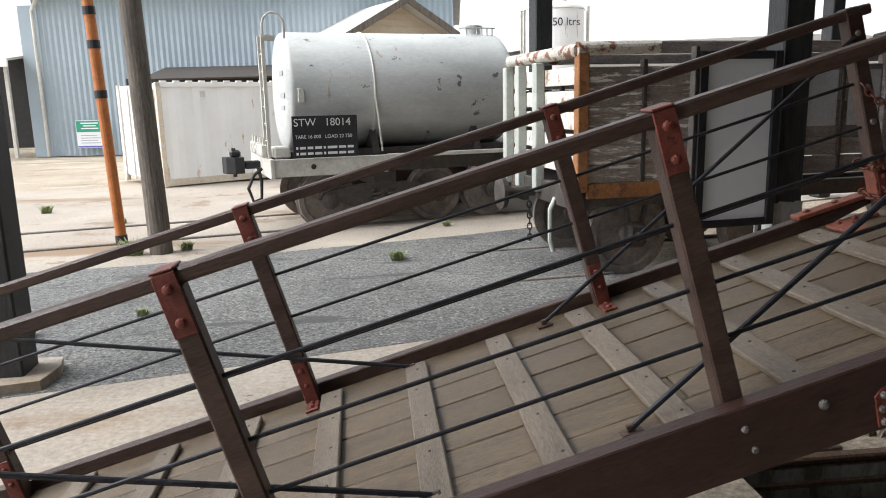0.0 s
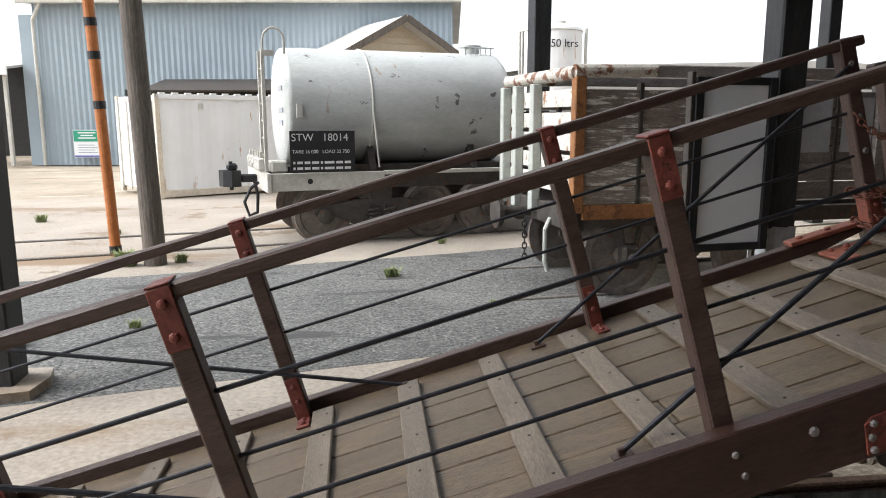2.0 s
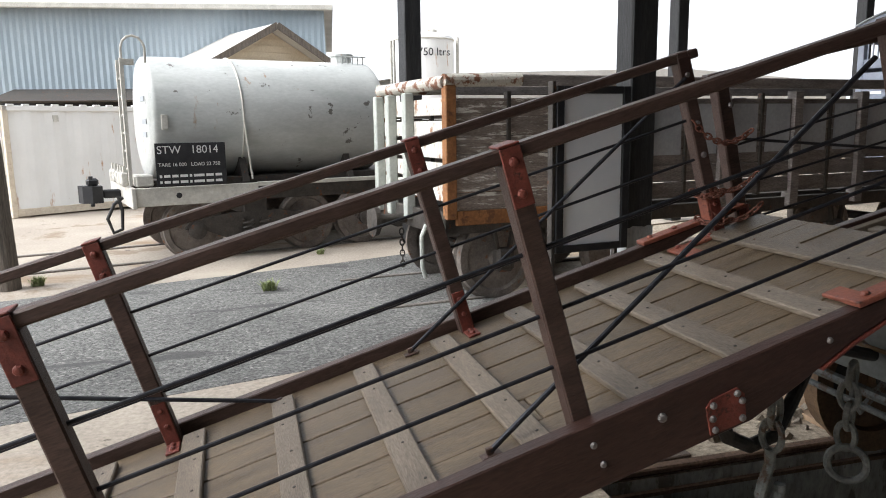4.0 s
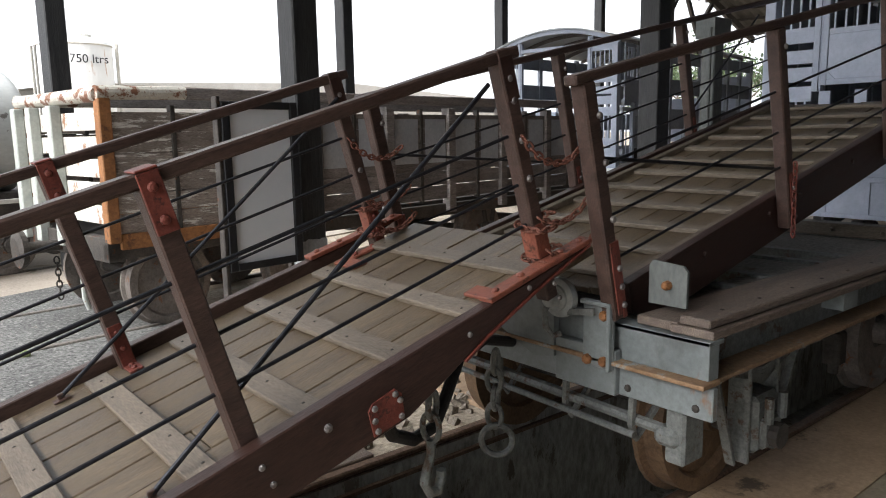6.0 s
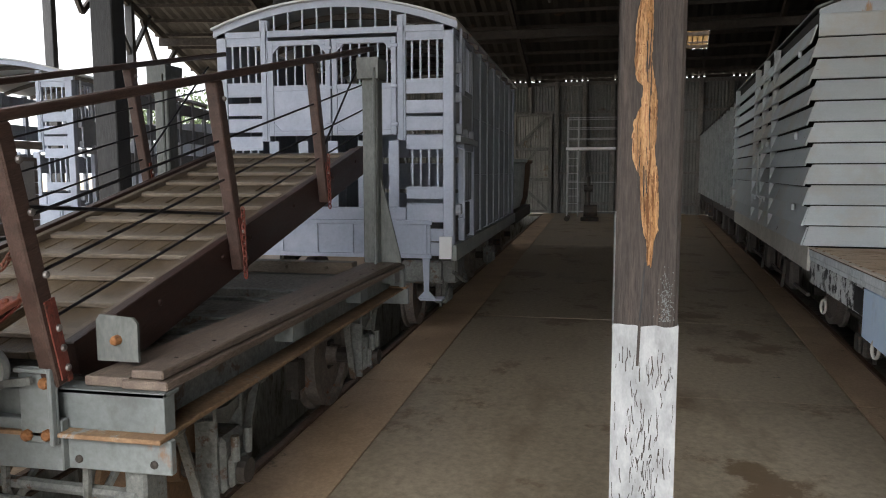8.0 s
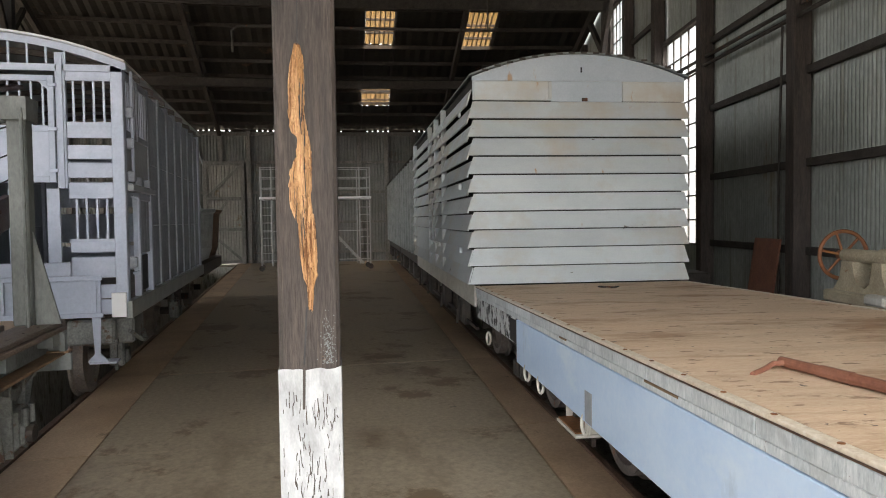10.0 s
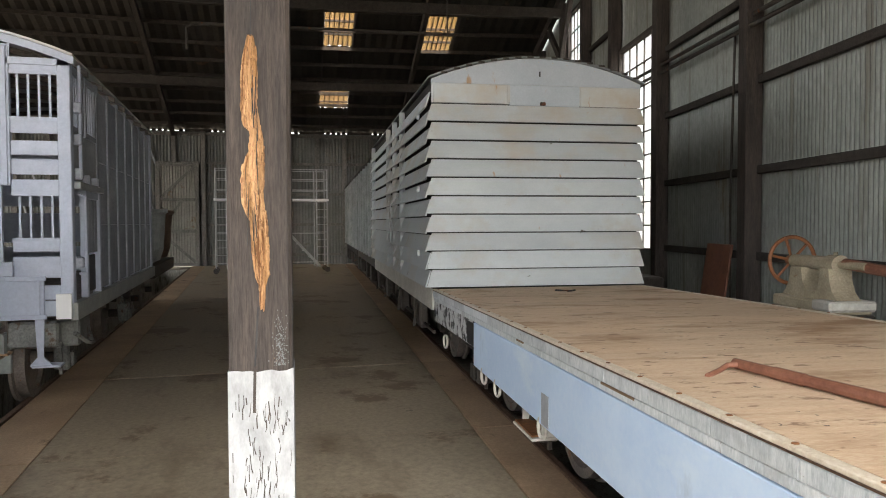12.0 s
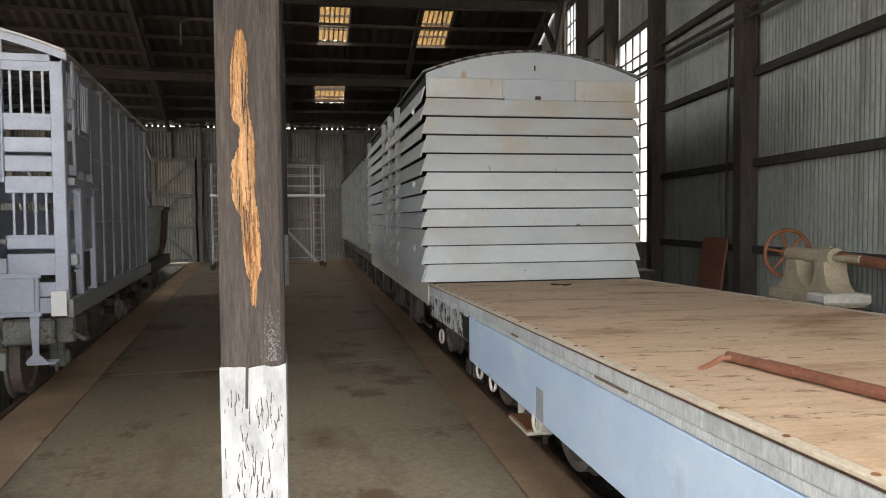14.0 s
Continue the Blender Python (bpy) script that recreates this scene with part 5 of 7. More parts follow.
    for x in (2.95, 4.97):
        for s in (-1, 1):
            b2 = B()
            wheel(b2, Matrix.Translation((x, 2.08 + s * 0.58, 0.36)) @ pose(0, 0, 0, 90 * s, 0, 0))
            put("wheel", b2, M_WHEEL if x > 3 else M_RUSTWHEEL)
            yb = 2.08 + s * 0.845
            b2 = B()
            box(b2, x - 0.1, x + 0.1, yb - 0.07, yb + 0.07, 0.28, 0.53, 0.02)
            ax = put("axle_box", b2, M_GEAR)
            b2 = B()
            box(b2, x - 0.075, x + 0.075, yb + s * 0.06, yb + s * 0.095, 0.3, 0.44, 0.014)
            put("axle_box_cover", b2, M_GEAR, ax)
            for dx in (-0.125, 0.105):
                b2 = B()
                box(b2, x + dx, x + dx + 0.02, yb - 0.05, yb + 0.05, 0.24, 0.68, 0.004)
                put("horn_guide", b2, M_GEAR)
            b2 = B()
            for dx in (-0.055, 0.06):
                rod(b2, (x + dx, yb + s * 0.1, 0.42), (x + dx, yb + s * 0.1, 0.53), 0.02, 8)
            bolt_head(b2, (x, yb + s * 0.095, 0.36), (0, s, 0), 0.026, 0.025)
            put("bolt", b2, M_GEAR, ax)
            b2 = B()
            for k in range(5):
                h = 0.36 - 0.06 * k
                for sx in (-1, 1):
                    beam(b2, (x, yb, 0.57 + 0.016 * (4 - k)), (x + sx * h, yb, 0.62 + 0.016 * (4 - k)), 0.075, 0.014)
            put("leaf_spring", b2, M_GEAR)
            b2 = B()
            for sx in (-1, 1):
                box(b2, x + sx * 0.37 - 0.035, x + sx * 0.37 + 0.035, yb - 0.045, yb + 0.045, 0.64, 0.795, 0.012)
            put("spring_hanger", b2, M_GEAR)
        for sx in (-1, 1):
            b2 = B()
            beam(b2, (x + sx * 0.16, 1.24, 0.24), (x + sx * 0.4, 1.22, 0.79), 0.04, 0.016)
            put("brace", b2, M_GEAR)
        b2 = B()
        rod(b2, (x, 1.1, 0.36), (x, 3.06, 0.36), 0.055, 12)
        put("axle", b2, M_STEEL)
    # brake rods and hoses below the headstock
    bm = B()
    rod(bm, (x0 + 0.1, 1.12, 0.56), (x0 + 0.1, 2.9, 0.6), 0.022, 8)
    rod(bm, (x0 + 0.06, 1.3, 0.52), (x0 + 0.06, 2.6, 0.55), 0.014, 8)
    box(bm, x0 + 0.04, x0 + 0.17, 1.08, 1.16, 0.47, 0.68, 0.01)
    box(bm, x0 + 0.02, x0 + 0.12, 1.1, 1.2, 0.53, 0.6, 0.02)
    for yy in (1.3, 1.62, 2.0, 2.4):
        pipe(bm, [(x0 + 0.05, yy, 0.7), (x0 + 0.08, yy + 0.03, 0.55), (x0 + 0.14, yy + 0.05, 0.47), (x0 + 0.2, yy, 0.6)], 0.016, 6)
    put("brake_rigging", bm, M_GEAR)
    bm = B()
    for x in (2.72, 3.28, 4.42, 4.98):
        for yy in (1.5, 2.66):
            beam(bm, (x, yy, 0.2), (x + 0.02, yy, 0.75), 0.05, 0.03)
            box(bm, x - 0.05, x + 0.05, yy - 0.05, yy + 0.05, 0.26, 0.46, 0.01)
    put("brake_block", bm, M_STEEL)
    return ob


flat_wagon_b()
# hanging coupling chains and hose under the ramp head


def link_chain(bm, x, y, z, n, a=0.047, w=0.03, r=0.0105):
    for k in range(n):
        m = pose(x + 0.004 * (-1) ** k, y, z, 90, 0, 90 * (k % 2) + 25) @ pose(0, 0, 0, 0, 0, 90)
        ring(bm, m, a, w, r, 16, 7)
        z -= 2 * a - 2.2 * r
    return z


bm = B()
z = link_chain(bm, 1.39, 1.5, 0.785, 2)
pipe(bm, [(1.385, 1.5, z + 0.03), (1.385, 1.5, z - 0.02), (1.36, 1.49, z - 0.06), (1.345, 1.485, z - 0.1), (1.365, 1.485, z - 0.14), (1.4, 1.49, z - 0.145), (1.425, 1.5, z - 0.11), (1.425, 1.5, z - 0.085)], 0.017, 10)
solid("chain_hook", bm, M_GEAR, "heavy dull steel chain with a hook under the ramp", "chain", "coupling chains")
bm = B()
z = link_chain(bm, 1.86, 1.7, 0.78, 4)
ring(bm, pose(1.86, 1.69, z - 0.025, 90, 0, -45), 0.06, 0.06, 0.013, 20, 8)
solid("coupling_chain", bm, M_GEAR, "heavy dull steel chain with an end ring", "chain", "coupling chains")
bm = B()
pipe(bm, [(1.2, 1.5, 0.8), (1.25, 1.52, 0.72), (1.36, 1.56, 0.66), (1.48, 1.6, 0.66), (1.57, 1.64, 0.74), (1.68, 1.7, 0.83), (1.85, 1.75, 0.86), (2.1, 1.85, 0.78)], 0.022, 12)
solid("hose", bm, M_RUBBER, "black rubber brake hose hanging below the ramp", "hose")
# rubble under the ramp
bm = B()
rnd = random.Random(5)
for _ in range(420):
    x, y = rnd.uniform(0.2, 3.2), rnd.uniform(2.85, 3.9)
    s = rnd.uniform(0.012, 0.04)
    m = pose(x, y, -0.03 + s * 0.3, rnd.uniform(0, 360), rnd.uniform(0, 360), rnd.uniform(0, 360))
    box(bm, -s, s, -s * 0.7, s * 0.7, -s * 0.5, s * 0.5, 0, m)
solid("rubble", bm, M_RUBBLE, "broken stone and dust beneath the ramp", "rubble", kind="stuff")
for y in (2.75,):
    bm = B()
    box(bm, -1.0, 2.0, y, y + 0.16, -0.06, 0.012, 0.006)
    solid("sleeper_beam", bm, M_HARDWOOD, "old timber beam beside the rail", "timber beam", "track timbers")


# ---- slatted stock wagon, built once and repeated on the next track ----


def rounded_panel_frame(bm, y0, y1, z0, z1, x0, x1):
    t = 0.05
    box(bm, x0, x1, y0, y0 + t, z0, z1, 0.004)
    box(bm, x0, x1, y1 - t, y1, z0, z1, 0.004)
    box(bm, x0, x1, y0 + t, y1 - t, z0, z0 + t, 0.004)
    box(bm, x0, x1, y0 + t, y1 - t, z1 - t, z1, 0.004)
    for yy, sy in ((y0 + t, 1), (y1 - t, -1)):
        for zz, sz in ((z0 + t, 1), (z1 - t, -1)):
            prism(bm, [(0, 0), (0.07 * sy, 0), (0, 0.07 * sz)], x0 + 0.002, x1 - 0.002, Matrix.Translation((0, yy, zz)) @ Matrix(((0, 1, 0, 0), (1, 0, 0, 0), (0, 0, 1, 0), (0, 0, 0, 1))))
    return bm


def arc_bar(bm, x, pts, w, h):
    """A curved bar along (y, z) points, w wide along x and h high below them."""
    rows = [[bm.verts.new((x + dx, y, z + dz)) for dx, dz in ((-w / 2, 0), (w / 2, 0), (w / 2, -h), (-w / 2, -h))] for y, z in pts]
    for a, b in zip(rows, rows[1:]):
        for k in range(4):
            bm.faces.new((a[k], a[(k + 1) % 4], b[(k + 1) % 4], b[k]))
    bm.faces.new(rows[0][::-1])
    bm.faces.new(rows[-1])
    bmesh.ops.recalc_face_normals(bm, faces=bm.faces)
    return bm


def stock_wagon(m, label, open_end=False):
    """Local frame: x along the wagon from its front end, y across (right side negative), z up."""
    ob = thing("stock_wagon", label, "rail wagon", m, "slatted stock wagons")
    L, W = 5.55, 1.175
    EZ = 3.0
    for y in (-W, W - 0.1):
        for x in (0.0, L - 0.1):
            bm = B()
            box(bm, x, x + 0.1, y, y + 0.1, 0.84, EZ, 0.006)
            part("corner_post", bm, M_LILAC, ob)
    for y in (-0.72, 0.64):
        bm = B()
        box(bm, 0.0, 0.06, y, y + 0.08, 1.95, EZ + 0.1, 0.005)
        box(bm, -0.012, 0.0, y + 0.02, y + 0.06, 1.95, EZ + 0.08, 0.002)
        part("door_post", bm, M_LILAC, ob)
    # end boards with gaps, and barred openings
    for s in (-1, 1):
        ya, yb = (-W + 0.1, -0.72) if s < 0 else (0.72, W - 0.1)
        for z0, z1 in ((0.86, 0.99), (1.0, 1.12), (1.18, 1.36), (1.4, 1.5), (1.88, 2.0), (2.04, 2.17), (2.2, 2.32), (2.38, 2.5), (2.88, 2.95)):
            bm = B()
            box(bm, 0.012, 0.04, ya, yb, z0, z1, 0.004)
            part("end_board", bm, M_LILAC, ob)
        for z0, z1 in ((1.5, 1.88), (2.5, 2.88)):
            for k in range(4):
                y = ya + (yb - ya) * (k + 0.7) / 4.4
                bm = B()
                box(bm, 0.02, 0.036, y - 0.009, y + 0.009, z0, z1)
                part("window_bar", bm, M_LILAC, ob)
            bm = B()
            box(bm, 0.008, 0.04, ya, yb, z0 - 0.012, z0 + 0.015)
            box(bm, 0.008, 0.04, ya, yb, z1 - 0.015, z1 + 0.012)
            part("window_rail", bm, M_LILAC, ob)
    # double end doors
    for ya, yb in () if open_end else ((-0.635, -0.008), (0.008, 0.635)):
        bm = B()
        rounded_panel_frame(bm, ya, yb, 2.0, 2.9, -0.02, 0.02)
        dr = part("end_door", bm, M_LILAC, ob)
        bm = B()
        box(bm, -0.01, 0.012, ya + 0.05, yb - 0.05, 2.05, 2.43, 0.003)
        part("door_panel", bm, M_LILAC, dr)
        bm = B()
        box(bm, -0.015, 0.018, ya + 0.05, yb - 0.05, 2.43, 2.48, 0.003)
        part("mid_rail", bm, M_LILAC, dr)
        bm = B()
        for k in range(6):
            y = ya + 0.09 + (yb - ya - 0.18) * k / 5
            box(bm, -0.004, 0.01, y - 0.008, y + 0.008, 2.47, 2.86)
        part("window_bar", bm, M_LILAC, dr)
        bm = B()
        for zz in (2.1, 2.45, 2.82):
            box(bm, -0.03, -0.02, ya - 0.02, ya + 0.05, zz - 0.015, zz + 0.015, 0.003)
        part("hinge", bm, M_LILAC, dr)
    # lower end: barred opening, panelled headstock
    bm = B()
    for z0, z1 in ((1.2, 1.32),):
        box(bm, -0.01, 0.03, -0.72, 0.72, z0, z1, 0.005)
    part("end_board", bm, M_LILAC, ob)
    bm = B()
    for k in range(5):
        y = -0.6 + 0.3 * k
        box(bm, 0.0, 0.03, y - 0.05, y + 0.05, 1.32, 1.95, 0.003)
    part("end_slat", bm, M_LILAC, ob)
    bm = B()
    box(bm, -0.015, 0.02, -0.95, 0.95, 0.86, 1.18, 0.003)
    box(bm, -0.03, -0.015, -0.97, 0.97, 1.16, 1.2, 0.003)
    box(bm, -0.03, -0.015, -0.97, 0.97, 0.84, 0.88, 0.003)
    for k in range(6):
        y = -0.9 + 0.36 * k
        box(bm, -0.028, -0.015, y - 0.02, y + 0.02, 0.88, 1.16, 0.002)
    part("headstock", bm, M_LILAC, ob, "pale blue panelled headstock")
    # arched head: ribs, bars and roof sheet
    n = 16
    arc = [(-W - 0.03 + (2 * W + 0.06) * i / n, EZ + 0.02 + 0.24 * (1 - ((i - n / 2) / (n / 2)) ** 2)) for i in range(n + 1)]
    bm = B()
    arc_bar(bm, 0.02, arc, 0.05, 0.065)
    part("end_arch", bm, M_LILAC, ob)
    bm = B()
    box(bm, 0.0, 0.035, -W, W, EZ - 0.06, EZ, 0.004)
    for k in range(2 if open_end else 11):
        y = -0.72 + 0.144 * k * (10 if open_end else 1)
        zt = EZ + 0.24 * (1 - (y / W) ** 2) - 0.02
        box(bm, 0.006, 0.022, y - 0.008, y + 0.008, EZ - 0.01, zt)
    part("arch_bar", bm, M_LILAC, ob)
    bm = B()
    top = []
    for x in (-0.05, L + 0.05):
        top.append([bm.verts.new((x, y, z)) for y, z in arc] + [bm.verts.new((x, y, z + 0.018)) for y, z in arc[::-1]])
    k = len(top[0])
    for i in range(k):
        bm.faces.new((top[0][i], top[0][(i + 1) % k], top[1][(i + 1) % k], top[1][i]))
    bm.faces.new(top[0][::-1])
    bm.faces.new(top[1])
    part("roof", bm, M_LOUVRE, ob, "curved off-white sheet roof")
    for x in [0.6 + 0.72 * i for i in range(7)]:
        bm = B()
        arc_bar(bm, x, [(y, z - 0.005) for y, z in arc], 0.05, 0.055)
        part("roof_rib", bm, M_DARKBOARD, ob)
    # sides: posts, boards with gaps above, boarded below
    for s in (-1, 1):
        y = s * (W - 0.04)
        for k in range(1, 9):
            if s < 0 and k == 1:
                continue
            x = L * k / 9
            bm = B()
            box(bm, x - 0.045, x + 0.045, y - 0.032, y + 0.032, 0.86, EZ, 0.005)
            part("side_post", bm, M_SHADEBLUE, ob)
        for k in range(9):
            xa, xb = L * k / 9 + 0.045, L * (k + 1) / 9 - 0.045
            if k == 0:
                xa += 0.055
            for z0, z1 in ((0.98, 1.3), (1.31, 1.62), (1.64, 1.98), (2.0, 2.2), (2.22, 2.48), (2.53, 2.7), (2.75, 2.96)) if open_end else ((0.98, 1.62), (1.624, 2.25), (2.254, 2.96)):
                if (k < 2 and s < 0) or (open_end and z0 in (2.0, 2.53, 1.31)):
                    continue
                bm = B()
                box(bm, xa, xb, y - 0.014, y + 0.014, z0, z1, 0.003)
                part("side_board", bm, M_SHADEBLUE, ob)
        if s < 0:
            # first bay: groom's compartment with barred lights above and a half door below
            bm = B()
            box(bm, 0.1, 1.19, y - 0.02, y + 0.014, 2.02, 2.42, 0.004)
            part("side_panel", bm, M_GREYPANEL, ob, "dull blue-grey side panel")
            bm = B()
            box(bm, 0.1, 1.19, y - 0.09, y + 0.02, 1.93, 1.99, 0.006)
            part("ledge", bm, M_GREYPANEL, ob)
            for xa, xb in ((0.12, 0.6), (0.68, 1.17)):
                bm = B()
                box(bm, xa, xb, y - 0.03, y + 0.012, 2.42, 2.47, 0.003)
                box(bm, xa, xb, y - 0.03, y + 0.012, 2.92, 2.98, 0.003)
                box(bm, xa, xa + 0.05, y - 0.029, y + 0.011, 2.47, 2.92, 0.003)
                box(bm, xb - 0.05, xb, y - 0.029, y + 0.011, 2.47, 2.92, 0.003)
                fr = part("window_surround", bm, M_SHADEBLUE, ob)
                bm = B()
                for k in range(4):
                    xx = xa + 0.1 + (xb - xa - 0.2) * k / 3
                    box(bm, xx - 0.014, xx + 0.014, y - 0.012, y + 0.006, 2.47, 2.92)
                part("window_bar", bm, M_LILAC, fr)
            bm = B()
            box(bm, 0.48, 0.55, y - 0.06, y + 0.0, 0.97, 1.93, 0.005)
            box(bm, 1.1, 1.17, y - 0.06, y + 0.0, 0.97, 1.93, 0.005)
            box(bm, 0.55, 1.1, y - 0.05, y + 0.0, 1.86, 1.93, 0.005)
            hf = part("half_door_frame", bm, M_LILAC, ob)
            for k in range(4):
                xx = 0.555 + 0.136 * k
                bm = B()
                box(bm, xx, xx + 0.13, y - 0.035, y - 0.005, 1.36, 1.86, 0.004)
                part("door_board", bm, M_SHADEBLUE, hf)
            # Black panel stands in for the dark interior behind the lower opening.
            bm = B()
            box(bm, 0.6, 1.0, y - 0.03, y - 0.01, 1.0, 1.34, 0.004)
            part("black_flap", bm, M_BLACK, hf, "black panel for the shaded lower opening")
            bm = B()
            pipe(bm, [(0.18, y - 0.05, 1.2), (0.18, y - 0.11, 1.22), (0.18, y - 0.11, 1.86), (0.18, y - 0.05, 1.89)], 0.013, 6)
            part("grab_rail", bm, M_LILAC, ob)
            bm = B()
            rod(bm, (0.16, y - 0.08, 2.05), (0.16, y - 0.08, 2.98), 0.014, 8)
            part("grab_rail", bm, M_LILAC, ob)
            bm = B()
            for xx, z in ((0.14, 1.3), (0.18, 2.06), (0.16, 2.35), (0.16, 2.62), (0.5, 2.02), (0.9, 2.02)):
                box(bm, xx - 0.04, xx + 0.04, y - 0.095, y - 0.03, z - 0.05, z + 0.05, 0.012)
            part("bracket", bm, M_SHADEBLUE, ob)
        bm = B()
        box(bm, 0, L, s * W - 0.03, s * W + 0.03, 0.82, 0.97, 0.004)
        part("solebar", bm, M_GREY, ob)
    bm = B()
    box(bm, 0.02, L - 0.02, -W + 0.06, W - 0.06, 0.86, 0.92)
    part("floor_boards", bm, M_DARKBOARD, ob)
    bm = B()
    for z0, z1 in ((0.9, 1.3), (1.36, 1.8), (1.9, 2.3), (2.4, 2.7)):
        box(bm, L - 0.04, L - 0.01, -W + 0.1, W - 0.1, z0, z1, 0.003)
    part("end_board", bm, M_LILAC, ob)
    # white lamp plate, step and coupling gear
    bm = B()
    box(bm, -0.05, -0.02, -W + 0.01, -W + 0.13, 0.84, 1.05, 0.004)
    part("lamp_plate", bm, M_WHITESIGN, ob, "white painted corner plate")
    bm = B()
    prism(bm, [(0.02, 0.84), (0.09, 0.84), (0.075, 0.53), (0.13, 0.47), (0.13, 0.455), (-0.03, 0.455), (-0.03, 0.47), (0.03, 0.53)], -0.01, 0.01, pose(-0.04, -W + 0.2, 0, 0, 0, 90))
    box(bm, -0.06, 0.1, -W + 0.1, -W + 0.32, 0.44, 0.46, 0.004)
    part("step", bm, M_LILAC, ob)
    bm = B()
    rod(bm, (0.02, -W + 0.1, 0.62), (0.02, W - 0.1, 0.62), 0.025, 8)
    box(bm, -0.03, 0.1, -W + 0.12, -W + 0.5, 0.6, 0.82, 0.02)
    pipe(bm, [(0.1, -W + 0.02, 0.7), (0.25, -W - 0.05, 0.6), (0.5, -W - 0.04, 0.56), (0.7, -W + 0.02, 0.62)], 0.02, 6)
    box(bm, 0.3, 0.75, -W + 0.02, -W + 0.2, 0.56, 0.8, 0.02)
    part("step_gear", bm, M_GEAR, ob)
    for x in (0.95, 4.6):
        wheelset(ob, x, 0.0)
        for s in (-1, 1):
            axlebox(ob, x, s * 0.88, 0.36, s, M_GEAR)
    return ob


sw = stock_wagon(Matrix.Translation((6.84, 2.085, 0)), "pale lilac-blue slatted timber stock wagon with barred end doors")
stock_wagon(C_M @ Matrix.Translation((45.9, 0, 0.0)), "pale blue stock wagon with an open end and gapped side boards", True)

# low hopper wagon beyond the stock wagon
tw = thing("hopper_wagon", "small dull grey round hopper wagon behind the stock wagon", "rail wagon", Matrix.Translation((12.8, 2.08, 0)))
for xx, mt, lb in ((0.75, M_GREY, "pale grey round hopper"), (1.95, M_RAIL, "rust-brown round hopper")):
    bm = B()
    lathe_turn(bm, Matrix.Translation((xx, -0.72, 0)), [(0.3, 0.95), (0.44, 1.02), (0.5, 1.2), (0.54, 1.8), (0.58, 1.83), (0.58, 1.88), (0.5, 1.88), (0.48, 1.5)], 28)
    part("hopper", bm, mt, tw, lb)
bm = B()
box(bm, 0, 3.4, -1.15, 1.0, 0.74, 0.95, 0.01)
part("underframe", bm, M_STEEL, tw)
for x in (0.8, 2.6):
    wheelset(tw, x, 0.0)

# ---- louvred van on track A ----


def louvre_wall(ob, m, length, z0, z1, n, name="louvre_board", f0=0.035, f1=0.035):
    """Overlapping boards that each lean out at the foot, in the xz plane of m, outside towards -y."""
    h = (z1 - z0) / n
    for i in range(n):
        z = z0 + i * h
        bm = B()
        prof = [(-0.078, z + 0.002), (-0.062, z - 0.002), (-0.004, z + h - 0.016), (-0.016, z + h - 0.012)]
        a = [bm.verts.new(m @ Vector((-f0 if f == 0 else -0.0, y, zz))) for f, (y, zz) in zip((0, 0, 1, 1), prof)]
        b = [bm.verts.new(m @ Vector((length + (f1 if f == 0 else 0.0), y, zz))) for f, (y, zz) in zip((0, 0, 1, 1), prof)]
        bm.faces.new(a)
        bm.faces.new(b[::-1])
        for k in range(4):
            j = (k + 1) % 4
            bm.faces.new((a[k], b[k], b[j], a[j]))
        bmesh.ops.recalc_face_normals(bm, faces=bm.faces)
        part(name, bm, M_LOUVRE, ob)


